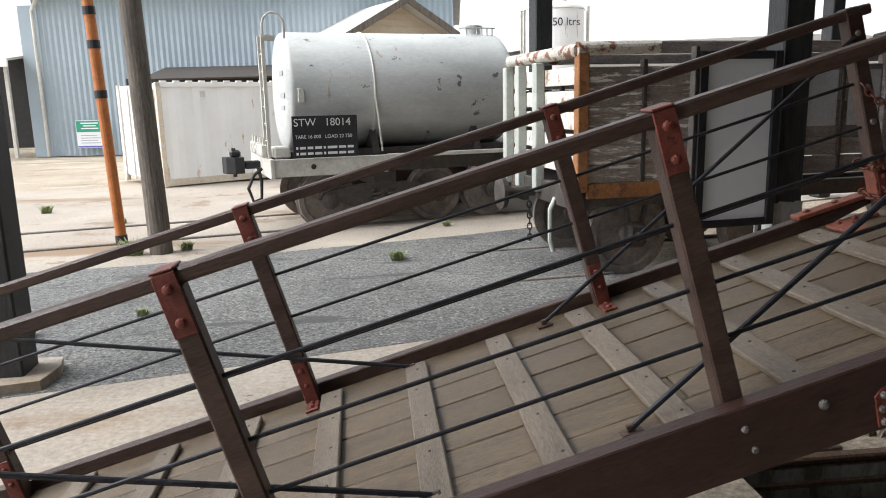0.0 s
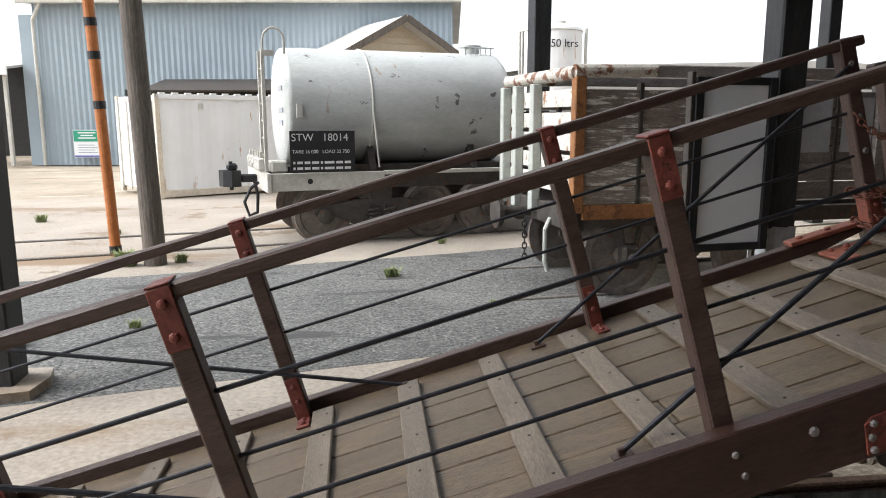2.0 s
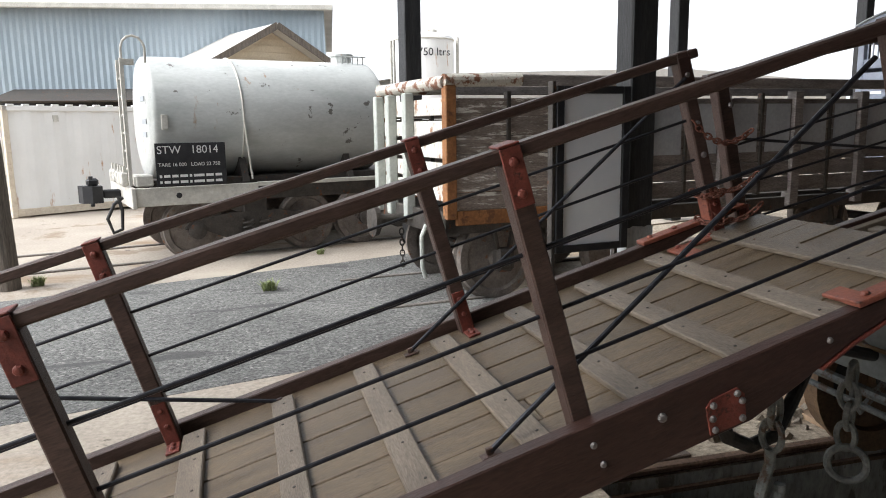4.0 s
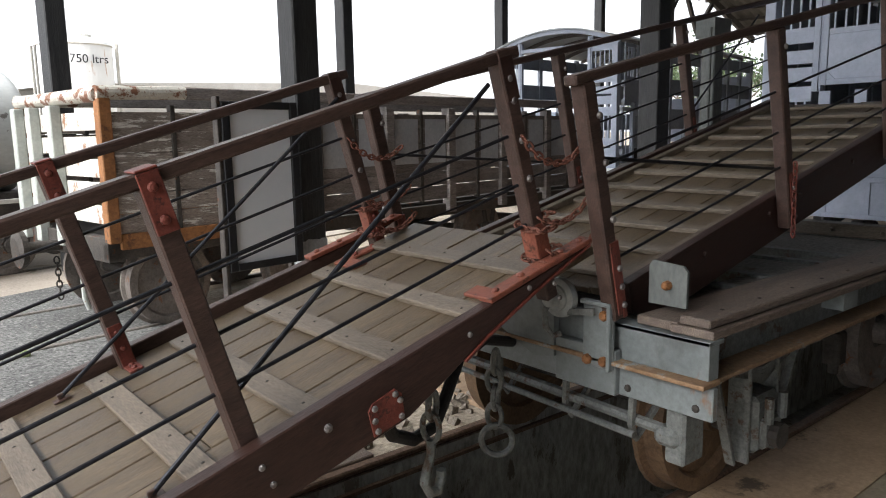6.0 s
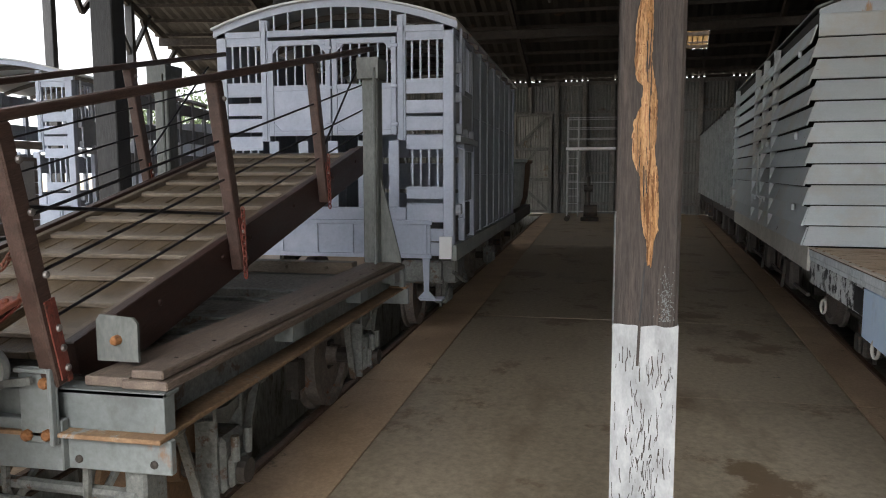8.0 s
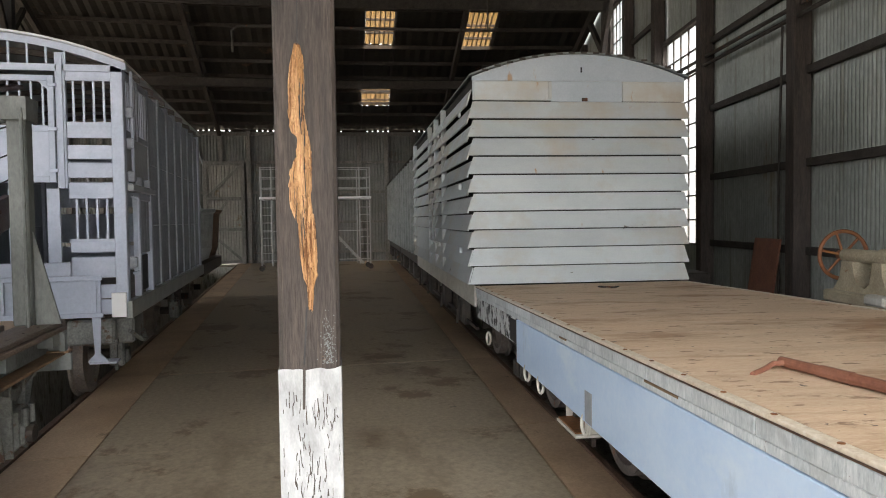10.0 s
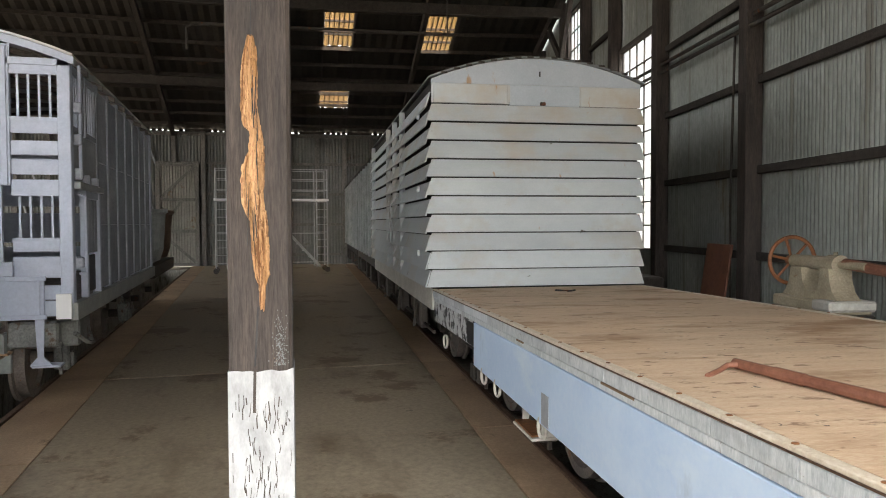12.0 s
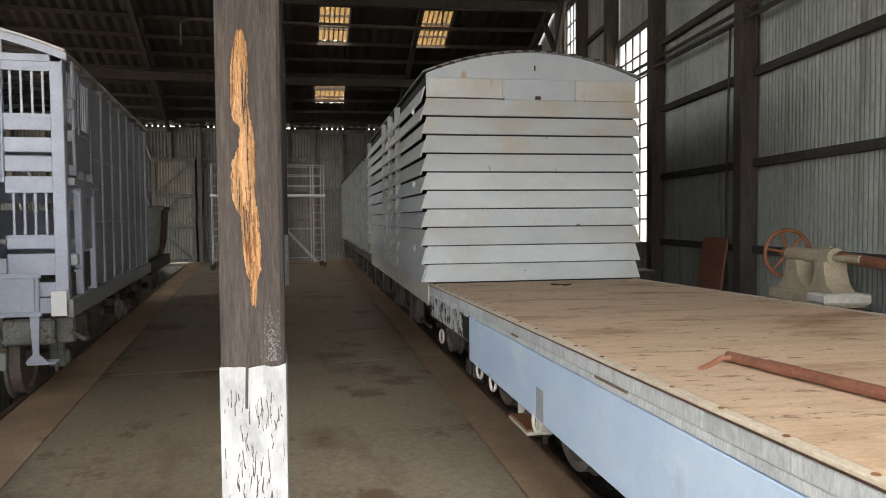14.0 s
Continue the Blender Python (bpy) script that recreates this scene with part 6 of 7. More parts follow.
def louvred_van():
    ob = thing("louvred_van", "grey-white louvred rail van with curved roof and rust streaks", "rail wagon", A_M)
    W, L, EZ = 2.3, 7.2, 3.1
    # Near-black core: the shade between the louvres is put into its colour.
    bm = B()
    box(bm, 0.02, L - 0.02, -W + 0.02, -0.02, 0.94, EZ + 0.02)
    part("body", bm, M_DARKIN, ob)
    louvre_wall(ob, pose(0, 0, 0, 0, 0, -90), W, 0.962, EZ - 0.225, 10, "louvre_board", 0.06, 0.03)
    for xa, ln in ((0.0, 2.2), (2.3, 0.8), (3.2, 0.8), (4.1, 3.1)):
        louvre_wall(ob, Matrix.Translation((xa + ln, 0, 0)) @ pose(0, 0, 0, 0, 0, 180), ln, 0.962, EZ - 0.1, 11, "side_louvre", 0.035, 0.06 if xa == 0 else 0.035)
    for x in (2.2, 3.1, 4.0, 6.9):
        bm = B()
        box(bm, x + 0.01, x + 0.09, 0.0, 0.07, 0.95, EZ, 0.006)
        part("side_post", bm, M_LOUVRE, ob)
    bm = B()
    for x in (0.5, 2.6, 3.6):
        for z in (1.3, 2.0, 2.8):
            box(bm, x - 0.02, x + 0.02, 0.05, 0.085, z - 0.035, z + 0.035, 0.01)
    pipe(bm, [(2.9, 0.08, 1.3), (2.9, 0.13, 1.35), (2.9, 0.13, 1.9), (2.9, 0.08, 1.95)], 0.014, 6)
    part("door_fitting", bm, M_LOUVRE, ob)
    # arched head plate with patch panels
    n = 18
    arc = [(-0.0 - W * i / n, EZ + 0.02 + 0.24 * (1 - ((i - n / 2) / (n / 2)) ** 2)) for i in range(n + 1)]
    bm = B()
    a = [bm.verts.new((-0.018, y, z)) for y, z in arc] + [bm.verts.new((-0.018, -W, EZ - 0.02)), bm.verts.new((-0.018, 0, EZ - 0.02))]
    b = [bm.verts.new((0.01, v.co.y, v.co.z)) for v in a]
    bm.faces.new(a)
    bm.faces.new(b[::-1])
    for i in range(len(a)):
        j = (i + 1) % len(a)
        bm.faces.new((a[j], a[i], b[i], b[j]))
    bmesh.ops.recalc_face_normals(bm, faces=bm.faces)
    hd = part("head_plate", bm, M_PATCH, ob)
    bm = B()
    box(bm, -0.024, -0.018, -1.17, -1.155, 3.17, 3.225)
    part("slot", bm, M_BLACK, hd)
    bm = B()
    box(bm, -0.022, 0.0, -W + 0.0, -0.0, EZ - 0.225, EZ - 0.022, 0.003)
    part("head_board", bm, M_LOUVRE, ob)
    for ya, yb, za, zb in ((-0.78, -0.02, EZ - 0.225, EZ - 0.035), (-1.6, -0.83, EZ - 0.24, EZ - 0.025), (-W + 0.02, -1.61, EZ - 0.235, EZ - 0.03)):
        bm = B()
        box(bm, -0.034, -0.022, ya, yb, za, zb, 0.003)
        part("patch_panel", bm, M_PATCH if ya == -1.6 else M_LOUVRE, ob)
    bm = B()
    box(bm, -0.045, -0.034, -0.835, -0.8, EZ - 0.21, EZ - 0.03, 0.003)
    part("cover_strip", bm, M_LOUVRE, ob)
    bm = B()
    box(bm, -0.06, -0.034, -1.22, -1.16, EZ - 0.235, EZ - 0.2, 0.006)
    part("latch", bm, M_STEEL, ob)
    bm = B()
    for y in [-0.06 - 0.156 * k for k in range(15)]:
        bolt_head(bm, (-0.022, y, EZ - 0.05), (-1, 0, 0), 0.008, 0.006)
        zz = EZ + 0.24 * (1 - ((y + W / 2) / (W / 2)) ** 2) - 0.02
        bolt_head(bm, (-0.018, y, zz), (-1, 0, 0), 0.006, 0.005)
    part("rivet", bm, M_LOUVRE, ob)
    bm = B()
    rows = []
    for x in (-0.05, L + 0.03):
        rows.append([bm.verts.new((x, y * 1.03 + 0.035, z)) for y, z in arc] + [bm.verts.new((x, y * 1.03 + 0.035, z + 0.02)) for y, z in arc[::-1]])
    k = len(rows[0])
    for i in range(k):
        bm.faces.new((rows[0][i], rows[0][(i + 1) % k], rows[1][(i + 1) % k], rows[1][i]))
    bm.faces.new(rows[0][::-1])
    bm.faces.new(rows[1])
    bmesh.ops.recalc_face_normals(bm, faces=bm.faces)
    part("roof", bm, M_PALE, ob, "curved pale sheet roof")
    bm = B()
    for y, z in arc[1:-1]:
        rod(bm, (-0.052, y * 1.03 + 0.035, z + 0.012), (-0.052, y * 1.03 - 0.03, z + 0.012), 0.012, 6)
    part("roof_edge_lap", bm, M_STEEL, ob)
    bm = B()
    box(bm, 0, L, -W, -W + 0.06, 0.72, 0.94)
    box(bm, 0, L, -0.06, 0.0, 0.72, 0.94)
    part("solebar", bm, M_OFFWHITE, ob)
    bm = B()
    for x in (0.9, 2.6, 4.6, 6.2):
        box(bm, x, x + 0.3, -0.12, 0.0, 0.4, 0.72, 0.03)
        beam(bm, (x + 0.45, -0.03, 0.72), (x + 0.5, -0.0, 0.36), 0.03, 0.03)
    rod(bm, (0.2, -0.06, 0.46), (6.8, -0.06, 0.46), 0.02, 6)
    part("brake_gear", bm, M_STEEL, ob)
    for x in (1.2, 5.8):
        wheelset(ob, x, -1.09)
    return ob


louvred_van()

# plain vans further along the same track
van = thing("covered_van", "grey boarded rail van with louvred vents and steel posts", "rail wagon", A_M @ Matrix.Translation((7.6, 0, 0)))
bm = B()
box(bm, 0, 6.4, -2.3, -0.05, 0.95, 2.95, 0.01)
part("body", bm, M_GREY, van)
for k in range(8):
    bm = B()
    box(bm, 0.1 + k * 0.86, 0.2 + k * 0.86, -0.06, 0.03, 0.9, 2.98, 0.005)
    part("side_post", bm, M_GREY, van)
for z in [1.0 + 0.19 * k for k in range(10)]:
    bm = B()
    box(bm, 0.2, 6.3, -0.055, -0.035, z, z + 0.165, 0.003)
    part("side_board", bm, M_LOUVRE if z < 2.0 else M_PEEL, van)
bm = B()
prism(bm, [(0.06, 2.95), (-0.3, 3.1), (-1.15, 3.22), (-2.0, 3.1), (-2.36, 2.95)], -0.05, 6.45, Matrix(((0, 1, 0, 0), (1, 0, 0, 0), (0, 0, 1, 0), (0, 0, 0, 1))))
part("roof", bm, M_STEEL, van)
bm = B()
box(bm, 0, 6.4, -2.2, -0.06, 0.7, 0.95)
for x in (1.0, 2.4, 4.4, 5.6):
    box(bm, x, x + 0.25, -0.16, -0.03, 0.35, 0.7, 0.02)
part("underframe", bm, M_STEEL, van)
for x in (1.1, 5.3):
    wheelset(van, x, -1.09)
van2 = copy_thing(van, A_M @ Matrix.Translation((14.3, 0, 0)))

# ---- flat wagon beside the camera ----


def flat_wagon_a():
    ob = thing("flat_wagon", "flat rail wagon with tan board deck and sky-blue steel side", "rail wagon", A_M)
    W, X0, X1 = 2.3, -11.0, -0.06
    n = int((X1 - X0) / 0.142)
    for i in range(n):
        bm = B()
        xa = X0 + (X1 - X0) * i / n
        box(bm, xa + 0.0003, xa + (X1 - X0) / n - 0.0003, -W + 0.05, -0.055, 0.905, 0.945)
        part("deck_board", bm, M_NEWBOARD, ob)
        if i % 3 == 0:
            bm = B()
            d = random.uniform(-0.0016, 0.0012)
            box(bm, xa + 0.002, min(xa + 3 * (X1 - X0) / n, X1) - 0.002, -0.05, -0.002 + d, 0.868 + d, 0.927, 0.004)
            part("board_end", bm, M_GREYBLUE, ob)
    for y0, y1 in ((-0.046, -0.004), (-W, -W + 0.042)):
        bm = B()
        box(bm, X0, X1, y0, y1, 0.9335, 0.949, 0.003)
        st = part("edge_strip", bm, M_CREAM, ob, "chipped cream painted edge strip")
        bm = B()
        x = X1 - 0.2
        while x > X0:
            bolt_head(bm, (x, (y0 + y1) / 2, 0.95), (0, 0, 1), 0.011, 0.004)
            x -= 0.31
        part("bolt", bm, M_RUSTPAINT, st)
    bm = B()
    box(bm, X0, X1, -0.05, 0.001, 0.929, 0.9335, 0.001)
    part("edge_lip", bm, M_RAIL, ob, "rusty brown iron lip under the strip")
    bm = B()
    box(bm, X0, X1, -0.085, -0.012, 0.825, 0.863, 0.004)
    part("side_timber", bm, M_GREYBLUE, ob)
    for xg, lg in ((-3.2, 0.16), (-4.55, 0.34), (-6.1, 0.2)):
        bm = B()
        box(bm, xg - lg, xg, -0.02, -0.0105, 0.85, 0.862, 0.002)
        part("chipped_edge", bm, M_FLANGE, ob, "bare rotten timber edge")
    bm = B()
    box(bm, X0, -2.0, -0.03, -0.006, 0.52, 0.822, 0.004)
    part("side_plate", bm, M_SKYBLUE, ob, "sky-blue painted steel side")
    bm = B()
    box(bm, -2.6 - 1.25, -2.6 - 1.13, -0.006, -0.004, 0.53, 0.64)
    part("paint_patch", bm, M_GREYPANEL, ob, "grey touched-up paint patch")
    bm = B()
    box(bm, -2.0, X1, -0.035, -0.016, 0.62, 0.822, 0.004)
    part("side_plate", bm, M_FLAKE, ob, "flaking white paint on black steel")
    bm = B()
    box(bm, -2.0, -1.72, -0.016, -0.012, 0.63, 0.81)
    part("paint_patch", bm, M_BLACK, ob, "black painted patch")
    bm = B()
    box(bm, X0, X1, -W + 0.01, -W + 0.05, 0.55, 0.86)
    box(bm, X0, X1, -W + 0.05, -0.09, 0.8, 0.9)
    part("frame", bm, M_STEEL, ob)
    for x in (-0.7, -2.3, -2.7, -3.7):
        bm = B()
        ring(bm, pose(x, -0.02, 0.5, 90, 0, 20), 0.035, 0.06, 0.011, 14, 6)
        part("tie_ring", bm, M_OFFWHITE, ob, "white painted tie-down ring")
    for x in (-3.3, -6.8):
        bm = B()
        box(bm, x - 0.2, x + 0.2, -0.3, -0.28, 0.38, 0.66, 0.004)
        box(bm, x - 0.2, x - 0.185, -0.28, -0.08, 0.38, 0.6, 0.003)
        box(bm, x + 0.185, x + 0.2, -0.28, -0.08, 0.38, 0.6, 0.003)
        box(bm, x - 0.2, x + 0.2, -0.28, -0.02, 0.36, 0.378, 0.003)
        stp = part("step_box", bm, M_OFFWHITE, ob)
        bm = B()
        box(bm, x - 0.18, x + 0.18, -0.27, -0.025, 0.38, 0.392, 0.003)
        part("tread", bm, M_RUSTPAINT, stp, "rusty tan step tread")
    for x in (-1.4, -3.1, -8.0, -9.7):
        wheelset(ob, x, -1.09)
        axlebox(ob, x, -0.22, 0.36, 1, M_STEEL)
    bm = B()
    rod(bm, (X0 + 1, -0.3, 0.42), (X1 - 0.3, -0.3, 0.42), 0.018, 6)
    part("brake_rod", bm, M_STEEL, ob)
    # the old frame is hogged: deck and side timbers climb away from the van
    todo = list(ob.children)
    while todo:
        c = todo.pop()
        todo += list(c.children)
        if c.name.split(".")[0] in ("deck_board", "board_end", "edge_strip", "edge_lip", "bolt", "side_timber", "chipped_edge", "side_plate", "paint_patch", "frame"):
            for v in c.data.vertices:
                if v.co.z > 0.6:
                    v.co.z -= HOG * v.co.x
    return ob


HOG = 0.0165
flat_wagon_a()
# long red-brown pipe lying on the deck
bm = B()
p0 = Vector((2.56, -2.2, 1.052))
p1 = Vector((2.66, -2.4, 1.051))
p2 = Vector((0.79, -2.46, 1.082))
rod(bm, p1, p2, 0.021, 14, 0.025)
rod(bm, p1 + (p2 - p1) * 0.12, p1 + (p2 - p1) * 0.2, 0.024, 14)
pipe(bm, [p1 + (p2 - p1) * 0.02, p1.lerp(p0, 0.3), p1.lerp(p0, 0.55) - Vector((0, 0, 0.012)), p0 - Vector((0, 0, 0.022))], 0.011, 8)
solid("steel_bar", bm, M_REDPIPE, "red-brown painted pipe with a bent bar end", "pipe")
bm = B()
for k in range(3):
    ring(bm, pose(6.7 - 0.04 * k, -3.43 - 0.05 * k, 0.969, 8 * k, 0, 60 * k), 0.05, 0.03, 0.006, 10, 5)
solid("shackle", bm, M_STEEL, "small rusty shackle lying on the board deck", "shackle")


# ---- old lathe headstock by the iron wall ----
def old_lathe():
    m = WALL_M @ Matrix.Translation((42.7, 0.6, 0.0)) @ pose(0, 0, 0.0, 0, 0, 180)
    ob = thing("lathe", "old dusty cream lathe with an orange spoked handwheel", "lathe", m)
    bm = B()
    box(bm, -0.55, 0.45, -0.22, 0.22, 0.0, 0.8, 0.02)
    part("stand", bm, M_TIMBER, ob)
    bm = B()
    box(bm, -0.55, 0.42, -0.2, 0.2, 0.8, 0.91, 0.015)
    up = [(-0.53, 0.91), (-0.47, 0.96), (-0.41, 1.05), (-0.38, 1.19), (-0.2, 1.19), (-0.17, 1.06), (-0.1, 0.98), (0.0, 0.955), (0.07, 1.0), (0.1, 1.1), (0.11, 1.2), (0.25, 1.2), (0.26, 1.1), (0.3, 1.0), (0.37, 0.94), (0.41, 0.91)]
    prism(bm, up, -0.11, 0.11)
    rod(bm, (-0.5, 0, 1.24), (0.08, 0, 1.24), 0.066, 18)
    rod(bm, (0.1, 0, 1.24), (0.26, 0, 1.24), 0.085, 18)
    rod(bm, (0.18, 0, 1.3), (0.18, 0, 1.35), 0.02, 8)
    part("bed", bm, M_LATHE, ob)
    bm = B()
    box(bm, 0.16, 0.46, -0.22, 0.22, 0.83, 0.925, 0.02)
    part("foot_block", bm, M_OFFWHITE, ob, "pale chipped foot block")
    bm = B()
    rod(bm, (-0.6, 0, 1.24), (0.62, 0, 1.24), 0.035, 12)
    part("spindle", bm, M_LATHE, ob)
    bm = B()
    rod(bm, (0.3, 0.02, 1.25), (1.5, 0.06, 1.17), 0.05, 12)
    part("shaft", bm, M_REDPIPE, ob, "red-brown shaft")
    bm = B()
    hub = Matrix.Translation((-0.55, 0, 1.24)) @ pose(0, 0, 0, 0, 90, 0)
    ring(bm, hub, 0.235, 0.235, 0.02, 32, 8)
    lathe_turn(bm, hub, [(0.03, -0.05), (0.05, -0.05), (0.05, 0.05), (0.03, 0.05)], 14)
    hw = part("handwheel", bm, M_WHEELOR, ob, "orange painted spoked handwheel")
    for k in range(6):
        a = 1.047 * k + 0.3
        bm = B()
        rod(bm, hub @ Vector((0.05 * math.cos(a), 0.05 * math.sin(a), 0)), hub @ Vector((0.22 * math.cos(a), 0.22 * math.sin(a), 0)), 0.014, 8)
        part("spoke", bm, M_WHEELOR, hw)
    return ob


old_lathe()
bm = B()
box(bm, 0, 0.75, 0.0, 0.03, 0.0, 1.2, 0.008, WALL_M @ Matrix.Translation((45.5, 0.3, 0.14)) @ pose(0, 0, 0, 8, 0, 0))
solid("steel_sheet", bm, M_REDPIPE, "rust-brown steel sheet leaning on the wall", "sheet")
bm = B()
box(bm, -0.35, 0.35, -0.3, 0.3, 0.0, 0.75, 0.02, WALL_M @ Matrix.Translation((47.9, 0.6, 0)))
solid("steel_cabinet", bm, M_STEEL, "dark grey steel bench against the wall", "bench")

# ---- scaffold trestles at the back of the shed ----


def scaffold():
    ob = thing("scaffold_tower", "grey tubular steel scaffold platform with stairs on castors", "scaffold", pose(25.0, -3.2, 0))
    L = 3.6
    for y in (0.0, 0.35, L - 0.35, L):
        for x in (0.0, 0.9):
            bm = B()
            rod(bm, (x, y, 0.16), (x, y, 3.45), 0.024, 6)
            part("upright", bm, M_SCAFFOLD, ob)
    for z in (2.75, 3.1, 3.43):
        for x in (0.0, 0.9):
            bm = B()
            rod(bm, (x, 0, z), (x, L, z), 0.018, 6)
            part("guard_rail", bm, M_SCAFFOLD, ob)
    for y in (0.0, L - 0.35):
        for k in range(9):
            bm = B()
            rod(bm, (0, y, 0.35 + 0.25 * k), (0, y + 0.35, 0.35 + 0.25 * k), 0.014, 6)
            part("rung", bm, M_SCAFFOLD, ob)
    for z in (0.3, 1.3):
        bm = B()
        rod(bm, (0.9, 0.0, z), (0.9, L, z), 0.018, 6)
        part("brace", bm, M_SCAFFOLD, ob)
    bm = B()
    box(bm, -0.03, 0.93, -0.05, L + 0.05, 2.38, 2.46, 0.01)
    part("platform", bm, M_WHITESIGN, ob, "pale aluminium platform edge")
    for x in (-0.15, 0.3):
        bm = B()
        beam(bm, (x, 0.25, 0.2), (x, 1.9, 2.0), 0.03, 0.07, side=(1, 0, 0))
        part("stair_stringer", bm, M_SCAFFOLD, ob)
    for k in range(8):
        bm = B()
        box(bm, -0.15, 0.3, 0.3 + 0.2 * k, 0.42 + 0.2 * k, 0.28 + 0.22 * k, 0.3 + 0.22 * k)
        part("tread", bm, M_SCAFFOLD, ob)
    for y in (0.0, L):
        for x in (0.0, 0.9):
            bm = B()
            rod(bm, (x - 0.03, y, 0.09), (x + 0.03, y, 0.09), 0.09, 14)
            rod(bm, (x, y, 0.09), (x, y, 0.18), 0.03, 8)
            part("castor", bm, M_STEEL, ob)
    # motor pump on the floor behind the stairs
    pump = thing("motor_pump", "dark dusty motor pump standing under the scaffold", "pump", pose(25.45, -0.35, 0))
    bm = B()
    box(bm, -0.25, 0.25, -0.3, 0.3, 0.0, 0.12, 0.02)
    part("base", bm, M_STEEL, pump)
    bm = B()
    rod(bm, (0, -0.25, 0.35), (0, 0.2, 0.35), 0.2, 18)
    rod(bm, (0, 0.05, 0.5), (0, 0.05, 1.5), 0.07, 10)
    rod(bm, (0, -0.1, 1.1), (0, 0.2, 1.1), 0.11, 12)
    part("motor", bm, M_STEEL, pump)


scaffold()

# ---- open wagon on the next track ----


def open_wagon():
    ob = thing("open_wagon", "old open timber wagon with peeling boards and rusty ochre posts", "rail wagon", C_M @ Matrix.Translation((38.05, -0.16, 0)))
    L, W = 7.2, 0.9
    ZB, ZT = 0.84, 1.93
    # side boards, weathered near the end and dark further in
    for s in (-1, 1):
        y = s * W
        for k in range(7):
            xa, xb = 0.1 + 1.0 * k, 0.1 + 1.0 * (k + 1)
            nb = 6
            for i in range(nb):
                z0 = ZB + 0.03 + (ZT - ZB - 0.1) * i / nb
                z1 = ZB + 0.03 + (ZT - ZB - 0.1) * (i + 1) / nb - 0.008
                bm = B()
                off = random.uniform(-0.006, 0.006)
                box(bm, xa, min(xb, L), y - 0.02 + off, y + 0.02 + off, z0, z1, 0.004)
                part("side_board", bm, M_PEEL if k < 2 else M_DARKBOARD, ob)
            bm = B()
            box(bm, xa + 0.5, xa + 0.54, y - 0.035, y + 0.035, ZB, ZT - 0.02, 0.004)
            part("side_strap", bm, M_STEEL, ob)
            if k >= 2:
                bm = B()
                box(bm, xa - 0.06, xa + 0.06, y - 0.07, y + 0.05, 0.7, ZT, 0.006)
                part("side_post", bm, M_DARKBOARD, ob)
                bm = B()
                box(bm, xa + 0.1, xa + 0.46, y - 0.028, y - 0.022, 1.3, 1.8)
                box(bm, xa + 0.58, xa + 0.92, y - 0.028, y - 0.022, 1.3, 1.8)
                part("panel", bm, M_GREYPANEL, ob)
        bm = B()
        box(bm, 0.0, 0.1, y - 0.05, y + 0.05, ZB - 0.04, ZT + 0.03, 0.008)
        part("corner_post", bm, M_RUSTPAINT, ob, "rusty ochre corner post")
        bm = B()
        box(bm, 0.1, 2.1, y - 0.04, y + 0.04, ZB - 0.1, ZB + 0.03, 0.006)
        part("bottom_rail", bm, M_RUSTPAINT, ob, "rusty ochre bottom rail")
        bm = B()
        rod(bm, (0.0, y, ZT + 0.07), (0.75, y, ZT + 0.085), 0.058, 14)
        part("top_rail", bm, M_RUSTTUBE, ob, "rust-flaked white tube rail")
        bm = B()
        box(bm, 0.75, L, y - 0.05, y + 0.05, ZT + 0.03, ZT + 0.13, 0.008)
        part("top_rail", bm, M_DARKBOARD, ob)
    # slatted end with white posts
    bm = B()
    rod(bm, (0.03, -W, ZT + 0.06), (0.03, W, ZT + 0.06), 0.06, 14)
    part("end_rail", bm, M_RUSTTUBE, ob, "rust-flaked white tube rail")
    for y in (-0.05, 0.45, 0.84):
        bm = B()
        box(bm, -0.06, 0.03, y - 0.055, y + 0.055, 0.72, ZT, 0.008)
        part("end_post", bm, M_POSTGREY, ob, "pale green-grey end post")
    for i in range(5):
        z = 0.95 + 0.19 * i
        bm = B()
        box(bm, 0.03, 0.065, -W + 0.05, W - 0.05, z, z + 0.15 + random.uniform(-0.01, 0.01), 0.004)
        part("end_board", bm, M_PEELWHITE, ob)
    bm = B()
    box(bm, 0.0, L, -W, -W + 0.1, 0.66, 0.8, 0.006)
    box(bm, 0.0, L, W - 0.1, W, 0.66, 0.8, 0.006)
    box(bm, 0.0, 0.14, -W, W, 0.64, 0.84, 0.006)
    box(bm, 0.1, L, -W + 0.1, W - 0.1, 0.78, 0.84)
    part("underframe", bm, M_STEEL, ob)
    bm = B()
    lathe_turn(bm, Matrix.Translation((0, 0.1, 0.71)) @ pose(0, 0, 0, 0, -90, 0), [(0.05, 0), (0.05, 0.3), (0.16, 0.31), (0.17, 0.36), (0.1, 0.38)], 18)
    part("buffer", bm, M_STEEL, ob, "rusty round buffer")
    bm = B()
    chain(bm, (-0.05, 0.1, 0.6), (-0.05, 0.08, 0.22), 0.0, 0.008, 0.05)
    part("coupling_chain", bm, M_STEEL, ob)
    bm = B()
    pipe(bm, [(0.0, -0.45, 0.7), (-0.06, -0.48, 0.6), (-0.05, -0.46, 0.3), (-0.02, -0.46, 0.2)], 0.022, 8)
    part("brake_hose", bm, M_POSTGREY, ob, "pale dusty brake hose")
